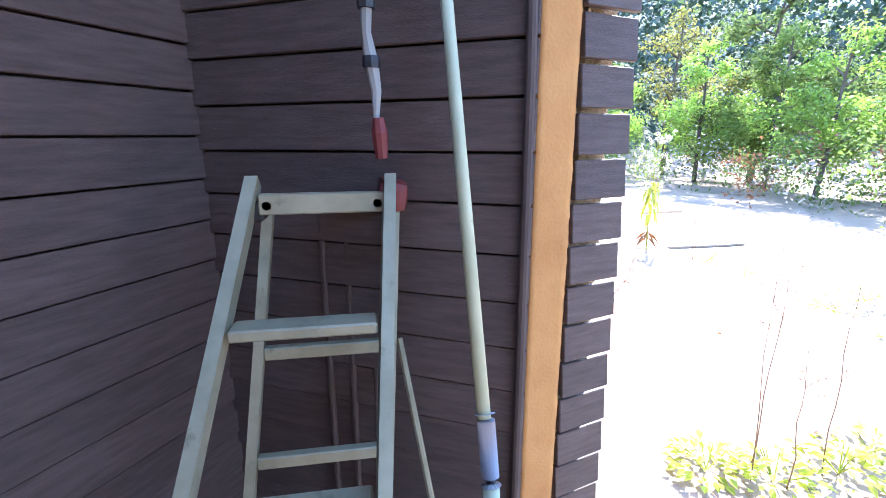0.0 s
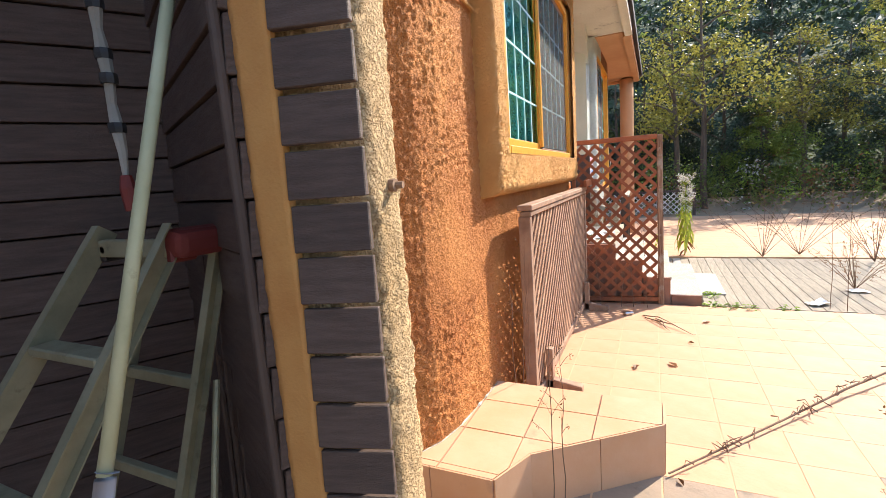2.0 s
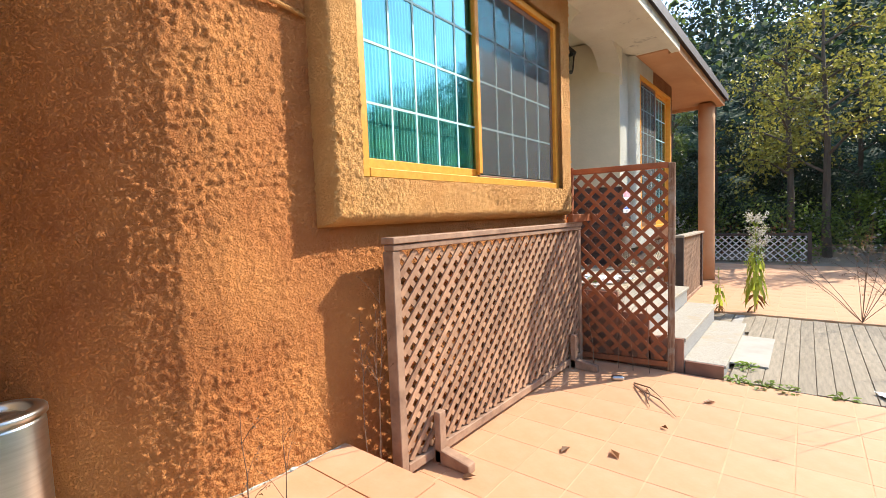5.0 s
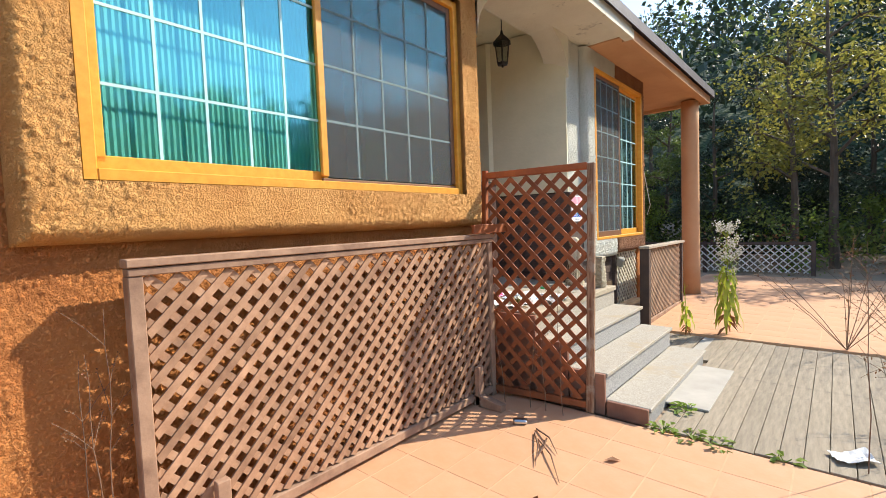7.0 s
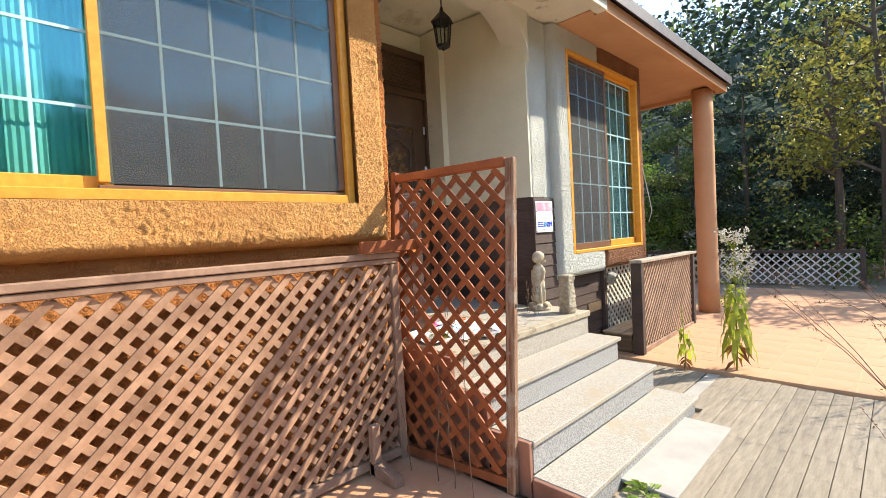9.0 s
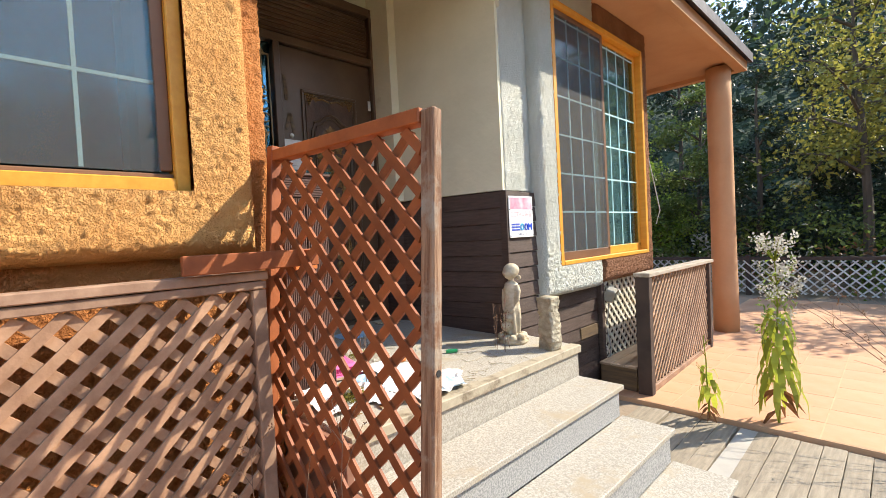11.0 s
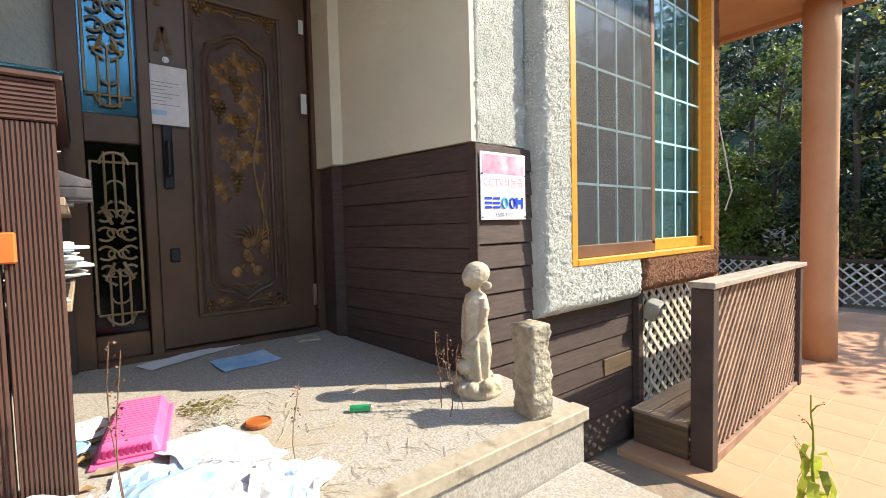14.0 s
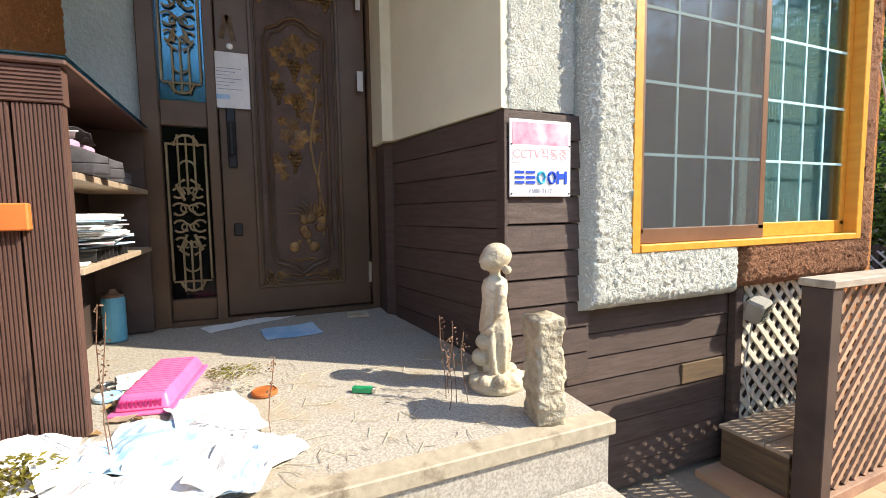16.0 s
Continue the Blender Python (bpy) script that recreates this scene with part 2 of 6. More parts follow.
DRY = material("dry_stem", (0.22, 0.13, 0.08), (0.13, 0.075, 0.05), 6.0, 0.85, 0, spread=0.25)
DRY_LEAF = leafy("dry_leaves", (0.26, 0.12, 0.05), (0.15, 0.07, 0.03), 0.3)
FLUFF = leafy("seed_fluff", (0.55, 0.53, 0.47), (0.38, 0.36, 0.31), 0.4, 0.9)
ALU = material("worn_aluminium", (0.31, 0.285, 0.185), (0.20, 0.185, 0.115), 7.0, 0.55, 0.25, 60, 0.002, metal=0.35, spread=0.08, stain=(0.15, 0.13, 0.08), stain_scale=11, stain_at=0.58)
STEEL = material("brushed_steel", (0.62, 0.61, 0.58), (0.52, 0.51, 0.48), 4.0, 0.28, 0.1, 90, 0.001, metal=1.0, stretch=(1, 1, 20), spread=0)
PVC = material("pale_green_pipe", (0.43, 0.45, 0.30), (0.34, 0.36, 0.23), 6.0, 0.5, 0, spread=0, stain=(0.27, 0.27, 0.18), stain_scale=14, stain_at=0.62)
GREY_PLASTIC = material("grey_plastic", (0.28, 0.28, 0.30), (0.23, 0.23, 0.25), 3.0, 0.6, 0, spread=0)
RED_CLOTH = material("faded_red_plastic", (0.13, 0.022, 0.018), (0.09, 0.016, 0.014), 3.0, 0.6, 0.2, 40, 0.004, spread=0)
BLACK_METAL = material("black_iron", (0.025, 0.025, 0.028), (0.04, 0.038, 0.036), 6.0, 0.5, 0.2, 60, 0.002, metal=0.4, spread=0)
DOOR_BROWN = material("dark_bronze_door", (0.145, 0.088, 0.052), (0.095, 0.056, 0.035), 2.5, 0.36, 0.15, 50, 0.002, metal=0.25, spread=0.04)
DOOR_DARK = material("blackened_bronze", (0.070, 0.040, 0.030), (0.125, 0.072, 0.048), 7.0, 0.5, 0.8, 45, 0.006, metal=0.25, spread=0)
DOOR_GOLD = material("tarnished_gold_relief", (0.30, 0.165, 0.055), (0.10, 0.058, 0.032), 12.0, 0.45, 0.5, 60, 0.006, metal=0.45, spread=0.15)
GRILLE = material("bronze_grille", (0.40, 0.30, 0.17), (0.24, 0.17, 0.09), 9.0, 0.5, 0.2, 60, 0.003, metal=0.4, spread=0.05)
PAPER = material("white_paper", (0.76, 0.75, 0.73), (0.62, 0.62, 0.61), 9.0, 0.8, 0.7, 22, 0.012, spread=0.05)
PAPER_BLUE = material("blue_paper", (0.24, 0.46, 0.68), (0.55, 0.68, 0.76), 7.0, 0.7, 0.6, 22, 0.01, spread=0.05)
INK = material("grey_print", (0.30, 0.32, 0.38), (0.25, 0.27, 0.33), 4.0, 0.8, 0, spread=0)
SIGN_WHITE = material("white_sign", (0.86, 0.85, 0.84), (0.80, 0.79, 0.78), 3.0, 0.5, 0, spread=0)
SIGN_PINK = material("pink_faded_print", (0.85, 0.16, 0.26), (0.90, 0.62, 0.66), 9.0, 0.5, 0, spread=0)
SIGN_BLUE = material("blue_print", (0.01, 0.07, 0.55), (0.01, 0.06, 0.48), 3.0, 0.5, 0, spread=0)
SIGN_CYAN = material("cyan_print", (0.03, 0.45, 0.75), (0.03, 0.42, 0.7), 3.0, 0.5, 0, spread=0)
SIGN_RED = material("faded_red_print", (0.65, 0.30, 0.34), (0.72, 0.42, 0.45), 5.0, 0.5, 0, spread=0)
STATUE = material("cream_cast_stone", (0.60, 0.53, 0.39), (0.40, 0.32, 0.21), 14.0, 0.85, 0.8, 60, 0.010, spread=0, stain=(0.24, 0.18, 0.11), stain_scale=12, stain_at=0.62)
ROCK = material("rough_granite_stone", (0.50, 0.44, 0.32), (0.30, 0.25, 0.17), 24.0, 0.9, 0.9, 45, 0.02, spread=0)
PINK = material("pink_plastic", (0.80, 0.17, 0.37), (0.70, 0.12, 0.30), 6.0, 0.45, 0.1, 40, 0.002, spread=0)
CAN_BLUE = material("blue_can_paint", (0.10, 0.36, 0.50), (0.16, 0.46, 0.60), 5.0, 0.4, 0, spread=0)
ORANGE_LID = material("orange_brown_plastic", (0.42, 0.13, 0.03), (0.36, 0.10, 0.025), 5.0, 0.5, 0, spread=0)
GREEN_PLASTIC = material("green_plastic", (0.02, 0.34, 0.12), (0.02, 0.28, 0.10), 5.0, 0.35, 0, spread=0)
SHOE_GREY = material("grey_shoe_mesh", (0.075, 0.07, 0.075), (0.04, 0.038, 0.042), 20, 0.8, 0.4, 80, 0.003, spread=0)
SHOE_PINK = material("lilac_shoe_cloth", (0.50, 0.30, 0.42), (0.42, 0.24, 0.36), 10, 0.8, 0.3, 80, 0.003, spread=0)
ORANGE_WOOD = material("bright_orange_wood", (0.66, 0.20, 0.045), (0.52, 0.15, 0.035), 4.0, 0.55, 0.2, 50, 0.002, spread=0.05)
FENCE_WHITE = material("greyed_white_fence", (0.58, 0.58, 0.54), (0.44, 0.44, 0.41), 4.0, 0.7, 0.2, 40, 0.003, spread=0.08)


# ---- building helpers ----
def box(bm, x0, x1, y0, y1, z0, z1, m=None):
    vs = [bm.verts.new(Vector(c) if m is None else m @ Vector(c)) for c in
          ((x0, y0, z0), (x1, y0, z0), (x1, y1, z0), (x0, y1, z0), (x0, y0, z1), (x1, y0, z1), (x1, y1, z1), (x0, y1, z1))]
    for f in ((3, 2, 1, 0), (4, 5, 6, 7), (0, 1, 5, 4), (1, 2, 6, 5), (2, 3, 7, 6), (3, 0, 4, 7)):
        bm.faces.new([vs[i] for i in f])
    return vs


def prism(bm, outline, z0, z1):
    """An upright solid over a plan outline (anticlockwise)."""
    lo = [bm.verts.new((x, y, z0)) for x, y in outline]
    hi = [bm.verts.new((x, y, z1)) for x, y in outline]
    k = len(outline)
    bm.faces.new(lo[::-1]), bm.faces.new(hi)
    for i in range(k):
        bm.faces.new((lo[i], lo[(i + 1) % k], hi[(i + 1) % k], hi[i]))


def tube(bm, pts, radii, sides=8, caps=True):
    """A tube through points; radii one number or one for each point."""
    pts = [Vector(p) for p in pts]
    if not isinstance(radii, (list, tuple)):
        radii = [radii] * len(pts)
    rings = []
    for i, p in enumerate(pts):
        d = (pts[min(i + 1, len(pts) - 1)] - pts[max(i - 1, 0)]).normalized()
        s = d.cross(Vector((0, 0, 1)) if abs(d.z) < 0.95 else Vector((0, 1, 0))).normalized()
        u = s.cross(d)
        rings.append([bm.verts.new(p + (s * math.cos(a) + u * math.sin(a)) * radii[i]) for a in (2 * math.pi * k / sides for k in range(sides))])
    for r, q in zip(rings, rings[1:]):
        for k in range(sides):
            bm.faces.new((r[k], r[(k + 1) % sides], q[(k + 1) % sides], q[k]))
    if caps:
        bm.faces.new(rings[0][::-1]), bm.faces.new(rings[-1])


def lathe(bm, profile, sides=24, m=None):
    """A turned solid from (radius, height) pairs."""
    rings = []
    for r, z in profile:
        rings.append([bm.verts.new((m or Matrix()) @ Vector((r * math.cos(a), r * math.sin(a), z))) for a in (2 * math.pi * k / sides for k in range(sides))])
    for a, b in zip(rings, rings[1:]):
        for k in range(sides):
            bm.faces.new((a[k], a[(k + 1) % sides], b[(k + 1) % sides], b[k]))
    bm.faces.new(rings[0][::-1]), bm.faces.new(rings[-1])


def bevelled(bm, w=0.004, seg=1):
    bmesh.ops.bevel(bm, geom=bm.edges[:], offset=w, segments=seg, affect="EDGES", profile=0.6)
    return bm


def mesh_of(name, bm, mat, smooth=False):
    me = bpy.data.meshes.new(name)
    bmesh.ops.recalc_face_normals(bm, faces=bm.faces[:]) if len(bm.faces) < 60000 else None
    bm.to_mesh(me)
    bm.free()
    for m in (mat if isinstance(mat, (list, tuple)) else [mat]):
        me.materials.append(m)
    if smooth:
        for p in me.polygons:
            p.use_smooth = True
    return me


def part(name, bm, mat, parent, label="", smooth=False):
    ob = new(name, mesh_of(name, bm, mat, smooth))
    ob.parent = parent
    return tagged(ob, label)


def thing(name, label, category, bm=None, mat=None, group="", kind="", smooth=False, at=None):
    ob = new(name, mesh_of(name, bm, mat, smooth) if bm else None)
    if at is not None:
        ob.matrix_world = at
    return tagged(ob, label, category, group, kind)


def setting(name, label, category, bm=None, mat=None, smooth=False):
    return thing(name, label, category, bm, mat, "", "structure", smooth)


def bar(x0, x1, y0, y1, z0, z1, w=0.004, m=None):
    bm = bmesh.new()
    box(bm, x0, x1, y0, y1, z0, z1, m)
    return bevelled(bm, w) if w else bm


def rough_grid(bm, origin, du, dv, nu, nv, push, shape=None):
    """A relief sheet: origin + u*du + v*dv, each vertex moved along the normal by push(point)."""
    nrm = Vector(du).cross(Vector(dv)).normalized()
    rows = []
    for j in range(nv + 1):
        row = []
        for i in range(nu + 1):
            p = Vector(origin) + Vector(du) * (i / nu) + Vector(dv) * (j / nv)
            if shape:
                p = shape(p)
            row.append(bm.verts.new(p + nrm * push(p)))
        rows.append(row)
    for a, b in zip(rows, rows[1:]):
        for i in range(nu):
            bm.faces.new((a[i], a[i + 1], b[i + 1], b[i]))


def slat_ends(c, w, h):
    """The line u - v = c clipped to 0..w, 0..h."""
    u0, u1 = max(0, c), min(w, h + c)
    return (u0, u0 - c, u1, u1 - c) if u1 - u0 > 0.02 else None


def lattice_slats(parent, place, w, h, pitch, width, thick, mat, label=""):
    """Two crossed layers of diagonal slats over a w by h field; place(u, v, d) gives the point. Each slat is a part."""
    for layer in (0, 1):
        k = -int(h / pitch) - 1
        while k * pitch < w:
            e = slat_ends(k * pitch + 0.3 * pitch, w, h)
            k += 1
            if not e:
                continue
            u0, v0, u1, v1 = e
            if layer:
                u0, u1 = w - u0, w - u1
            d0 = layer * thick
            du, dv = (u1 - u0), (v1 - v0)
            ll = math.hypot(du, dv)
            nu, nv = -dv / ll * width / 2, du / ll * width / 2
            bm = bmesh.new()
            lo, hi = [], []
            for uu, vv in ((u0 - nu, v0 - nv), (u1 - nu, v1 - nv), (u1 + nu, v1 + nv), (u0 + nu, v0 + nv)):
                uu, vv = min(max(uu, 0), w), min(max(vv, 0), h)
                lo.append(bm.verts.new(place(uu, vv, d0)))
                hi.append(bm.verts.new(place(uu, vv, d0 + thick * 0.97)))
            bm.faces.new(lo[::-1]), bm.faces.new(hi)
            for i in range(4):
                bm.faces.new((lo[i], lo[(i + 1) % 4], hi[(i + 1) % 4], hi[i]))
            part("slat", bm, mat, parent, label)


# ---- ground ----
def ground_height(x, y):
    """Flat round the house, rising into hills to the north and, more gently, to the east and west."""
    def rise(d, slope, top):
        return slope * min(d, top) * min(1.0, d / 9.0) if d > 0 else 0.0
    return max(rise(y - 15.5 + 0.12 * min(0, x) - 0.1 * max(0, x - 8), 0.43, 62), rise(x - 13.0, 0.27, 60), rise(-x - 14, 0.3, 40))


bm = bmesh.new()
N = 110
lim = lambda k: math.copysign(abs(k) ** 2.6 * 420, k)
rows = []
for j in range(N + 1):
    row = []
    for i in range(N + 1):
        x, y = lim(2 * i / N - 1) + 2, lim(2 * j / N - 1) + 8
        h = ground_height(x, y)
        row.append(bm.verts.new((x, y, -0.04 + h + (noise.noise((x * 0.06, y * 0.06, 0)) * 3.0 * min(1, h / 6) if h > 0 else 0))))
    rows.append(row)
for a, b in zip(rows, rows[1:]):
    for i in range(N):
        bm.faces.new((a[i], a[i + 1], b[i + 1], b[i]))
for f in bm.faces:
    f.material_index = 1 if f.calc_center_median().z > 0.6 else 0
setting("ground", "bare earth yard rising into dark wooded hills", "ground", bm, [GROUND, HILL], True)


def bedding(name, label, outline, mat):
    bm = bmesh.new()
    prism(bm, outline, -0.2, -0.0014)
    return setting(name, label, "paving", bm, mat)


# mortar beds that the tiles lie in
terrace = bedding("pavement_terrace", "pink terracotta tiled terrace with pale grout", [(-1.6, -3.0), (3.85, -3.0), (3.85, 5.64), (-1.6, 5.64)], GROUT)
yard = bedding("pavement_yard", "pink tiled yard beyond the wooden deck", [(0.0, 8.52), (6.2, 8.52), (6.2, 14.6), (0.0, 14.6)], GROUT)

# raised wedge of tiles in front of the curved wall
PLATFORM = [(-0.62, 1.93), (0.27, 1.935), (0.37, 2.16), (0.93, 2.60), (0.93, 2.83), (-0.05, 2.83), (-0.62, 2.83)]
bm = bmesh.new()
prism(bm, PLATFORM, -0.02, 0.262)
platform = setting("platform_step", "low terracotta tiled step against the curved wall", "step", bm, STEP_SIDE)


# ---- house walls ----
def stucco_push(p):
    q = Vector((p.x, p.y, p.z * 0.75))
    lump = max(-0.1, noise.noise(q * 68 + Vector((3, 1, 7)))) * 0.0112
    crumb = min(0.006, max(0.0, noise.noise(q * 58 + Vector((9, 2, 4))) - 0.02) * 0.016)
    keep = min(1.0, max(0.6, 1.0 + 1.2 * noise.noise(q * 1.9 + Vector((5, 8, 1)))))
    return (lump + crumb + noise.noise(q * 110) * 0.0030) * keep


def wall_block(name, label, outline, z0, z1, mat):
    bm = bmesh.new()
    prism(bm, outline, z0, z1)
    return setting(name, label, "wall", bm, mat)


def relief(name, label, path, z0, z1, step, mat, scale=1.0, parent=None):
    """A stucco skin along a plan path, with real relief, its outer side to the right of the path."""
    pts = [Vector((x, y, 0)) for x, y in path]
    dense = []
    for a, b in zip(pts, pts[1:]):
        k = max(1, round((b - a).length / step))
        dense += [a.lerp(b, i / k) for i in range(k)]
    dense.append(pts[-1])
    bm = bmesh.new()
    nz = max(2, round((z1 - z0) / step))
    cols = []
    for i, p in enumerate(dense):
        t = (dense[min(i + 1, len(dense) - 1)] - dense[max(i - 1, 0)]).normalized()
        nrm = Vector((t.y, -t.x, 0))
        col = []
        for j in range(nz + 1):
            q = Vector((p.x, p.y, z0 + (z1 - z0) * j / nz))
            col.append(bm.verts.new(q + nrm * stucco_push(q) * scale))
        cols.append(col)
    for a, b in zip(cols, cols[1:]):
        for j in range(nz):
            bm.faces.new((a[j], b[j], b[j + 1], a[j + 1]))
    if parent:
        return part(name, bm, mat, parent, label, True)
    return setting(name, label, "wall", bm, mat, True)


CURVE = [(-0.68, 1.475), (-0.60, 1.515), (-0.42, 1.64), (-0.25, 1.795), (-0.14, 1.96), (-0.06, 2.12), (-0.025, 2.28), (-0.008, 2.55), (0.0, 2.85), (0.0, 5.69)]
wall_block("wall_curved", "orange stucco wall core of the house front", [(-1.2, 1.62), (-0.72, 1.50), (-0.45, 1.67), (-0.28, 1.83), (-0.10, 2.15), (-0.03, 2.85), (-0.03, 2.95), (-0.03, 2.94), (-0.25, 2.94), (-0.25, 2.2), (-0.7, 1.75), (-1.2, 1.75)], 0.0, 3.5, STUCCO)
wf = wall_block("wall_front", "orange stucco house front with a window opening", [(-0.25, 2.94), (-0.02, 2.94), (-0.02, 5.37), (-0.25, 5.37)], 0.0, 1.64, STUCCO)
wall_block("wall_front_pier", "orange stucco pier beside the porch", [(-0.25, 5.37), (-0.02, 5.37), (-0.02, 5.69), (-0.25, 5.69)], 0.0, 3.5, STUCCO)
wall_block("wall_front_head", "stucco wall above the front window", [(-0.25, 2.94), (-0.02, 2.94), (-0.02, 5.37), (-0.25, 5.37)], 3.12, 3.5, STUCCO)


def wall_zone(path, z0, z1, mat, name="wall_stucco", label="coarse orange stucco wall skin"):
    return relief(name, label, path, z0, z1, 0.0085, mat)


wall_zone(CURVE[:9] + [(0.0, 2.94)], 0.0, 3.45, STUCCO)
wall_zone([(0.0, 2.94), (0.0, 5.37)], 0.0, 1.62, STUCCO)
wall_zone([(0.0, 5.37), (0.0, 5.68), (-0.05, 5.70), (-1.18, 5.70)], 0.0, 3.45, STUCCO)


def window_surround(name, label, y0, y1, z0, z1, wy0, wy1, wz0, wz1, depth, mat, low_mat=None):
    """A thick rounded plaster frame standing proud of the wall round a window."""
    g = setting(name, label, "window surround")
    for nm, a in (("sill_band", (y0, y1, z0, wz0)), ("jamb", (y0, wy0, wz0 - 0.012, z1)), ("jamb", (wy1, y1, wz0 - 0.012, z1)), ("head_band", (wy0, wy1, wz1, z1))):
        ya, yb, za, zb = a
        if zb - za < 0.02 or yb - ya < 0.02:
            continue
        bm = bmesh.new()
        ny, nz = max(4, round((yb - ya) / 0.0085)), max(4, round((zb - za) / 0.0085))

        def shape(p):
            e = min(p.y - y0, y1 - p.y, p.z - z0, 9) / 0.07
            k = math.sqrt(max(0.0, 1 - (1 - min(1.0, max(0.0, e))) ** 2))
            return Vector((depth * k - 0.015 * (1 - k), p.y, p.z))
        rough_grid(bm, (0, ya, za), (0, yb - ya, 0), (0, 0, zb - za), ny, nz, stucco_push, shape)
        box(bm, -0.02, depth - 0.028, ya + 0.03, yb - 0.03, za + 0.03, zb - 0.0)
        part(nm, bm, mat, g, smooth=True)
    return g


window_surround("trim_window_surround", "thick rounded ochre stucco surround of the front window", 2.73, 5.60, 1.40, 3.45, 2.945, 5.35, 1.652, 3.13, 0.115, STUCCO_TRIM)

# porch arch wall, north front, side walls
wall_block("wall_north_front", "white stucco house front beside the porch", [(-0.25, 7.42), (-0.03, 7.42), (-0.03, 7.99), (-0.25, 7.99)], 1.74, 3.5, STUCCO_WHITE)
wall_block("wall_north_corner", "dark boarded foot of the porch corner", [(-0.25, 7.42), (-0.065, 7.42), (-0.065, 7.99), (-0.25, 7.99)], 0.0, 1.735, SIDING)
wall_block("wall_north_low", "wall under the tall window", [(-0.25, 7.99), (-0.06, 7.99), (-0.06, 9.75), (-0.25, 9.75)], 0.0, 1.12, SIDING)
wall_block("wall_north_head", "wall over the tall window", [(-0.25, 7.99), (-0.03, 7.99), (-0.03, 9.75), (-0.25, 9.75)], 3.27, 3.5, STUCCO_WHITE)
wall_block("wall_north_end", "orange stucco end of the house front", [(-6, 9.75), (-0.01, 9.75), (-0.01, 10.08), (-6, 10.08)], 0.0, 3.5, STUCCO)
relief("wall_white_column", "white rough stucco corner of the porch", [(-0.25, 7.39), (-0.02, 7.39), (0.0, 7.41), (0.0, 7.72), (-0.03, 7.74)], 1.74, 3.45, 0.014, STUCCO_WHITE)
setting("wall_strip", "smooth pale strip between porch corner and window surround", "wall", bar(-0.06, -0.012, 7.73, 7.80, 0.9, 3.45, 0), PLASTER_ROUGH)
window_surround("trim_tall_window_surround", "thick rounded white stucco surround of the tall window", 7.735, 8.71, 0.905, 3.45, 7.966, 8.72, 1.152, 3.262, 0.085, STUCCO_WHITE)
window_surround("trim_tall_window_surround_brown", "brown stucco half of the tall window surround", 8.70, 9.89, 0.93, 3.45, 8.69, 9.732, 1.152, 3.262, 0.083, STUCCO_BROWN)

bm = bmesh.new()
prism(bm, [(0.0, 7.40), (-0.95, 7.235), (-1.0, 7.19), (-1.3, 7.19), (-1.3, 7.6), (0.0, 7.6)][::-1], 0.55, 1.74)
setting("wall_porch_low", "dark brown boarded lower wall of the porch", "wall", bm, SIDING)
bm = bmesh.new()
prism(bm, [(0.0, 7.375), (-0.90, 7.215), (-0.93, 7.165), (-1.3, 7.165), (-1.3, 7.6), (-0.02, 7.6)][::-1], 1.742, 3.6)
setting("wall_porch_high", "cream plastered upper wall of the porch", "wall", bm, PLASTER)
setting("wall_porch_back", "grey white plastered back wall of the porch", "wall", bar(-1.45, -1.21, 5.4, 5.99, 0.6, 3.6, 0), PLASTER_ROUGH)
setting("wall_porch_back_head", "plastered wall above the door", "wall", bar(-1.45, -1.21, 5.99, 7.3, 3.38, 3.6, 0), PLASTER)
setting("wall_porch_south", "plastered south wall of the porch", "wall", bar(-1.45, -0.25, 5.45, 5.69, 0.6, 3.6, 0), PLASTER_ROUGH)
setting("ceiling_porch", "white plastered porch ceiling", "ceiling", bar(-1.45, 0.0, 5.4, 7.65, 3.62, 3.75, 0), PLASTER)
# arch over the porch mouth
bm = bmesh.new()
arch = [(5.69, 3.02)] + [(6.545 - 0.85 * math.cos(a), 3.02 + 0.55 * math.sin(a)) for a in (math.pi * k / 20 for k in range(1, 20))] + [(7.40, 3.02)]
for k, ((ya, za), (yb, zb)) in enumerate(zip(arch, arch[1:])):
    v = [bm.verts.new((x, y, z)) for x in (-0.24, 0.03) for y, z in ((ya, za), (yb, zb), (yb, 3.62), (ya, 3.62))]
    for f in ((0, 1, 2, 3), (7, 6, 5, 4), (0, 4, 5, 1), (2, 6, 7, 3)):
        bm.faces.new([v[i] for i in f])
setting("wall_arch", "white plastered arch over the porch mouth", "arch", bm, SOFFIT_WHITE)

# house body behind, keeps the rooms dark and casts the shade
setting("wall_house_back", "plain back wall of the house", "wall", bar(-6.2, -6.0, 0.4, 10.08, 0, 3.5, 0), STUCCO)
# the rooms' darkness is put into this sheet's near-black colour
setting("wall_house_inside", "near-black sheet standing for the unlit rooms behind the windows", "wall", bar(-1.6, -1.5, 1.6, 9.75, 0, 3.5, 0), SHADE_BLACK)

# ---- eaves and roof ----
# the unseen part south of the front is added to shade the recess
bm = bmesh.new()
prism(bm, [(-6.3, -0.5), (0.45, -0.15), (0.60, 0.42), (0.58, 5.45), (-6.3, 5.45)], 3.47, 3.56)
setting("ceiling_eave_south", "pink plastered eave above the front window, extended south to shade the recess", "eave", bm, SOFFIT)
bm = bmesh.new()
prism(bm, [(-0.26, 5.45), (0.58, 5.45), (0.58, 7.85), (-0.26, 7.85)], 3.47, 3.56)
box(bm, 0.50, 0.60, 5.45, 7.85, 3.40, 3.50)
setting("ceiling_eave_white", "stained white plastered eave in front of the porch", "eave", bm, SOFFIT_WHITE)
bm = bmesh.new()
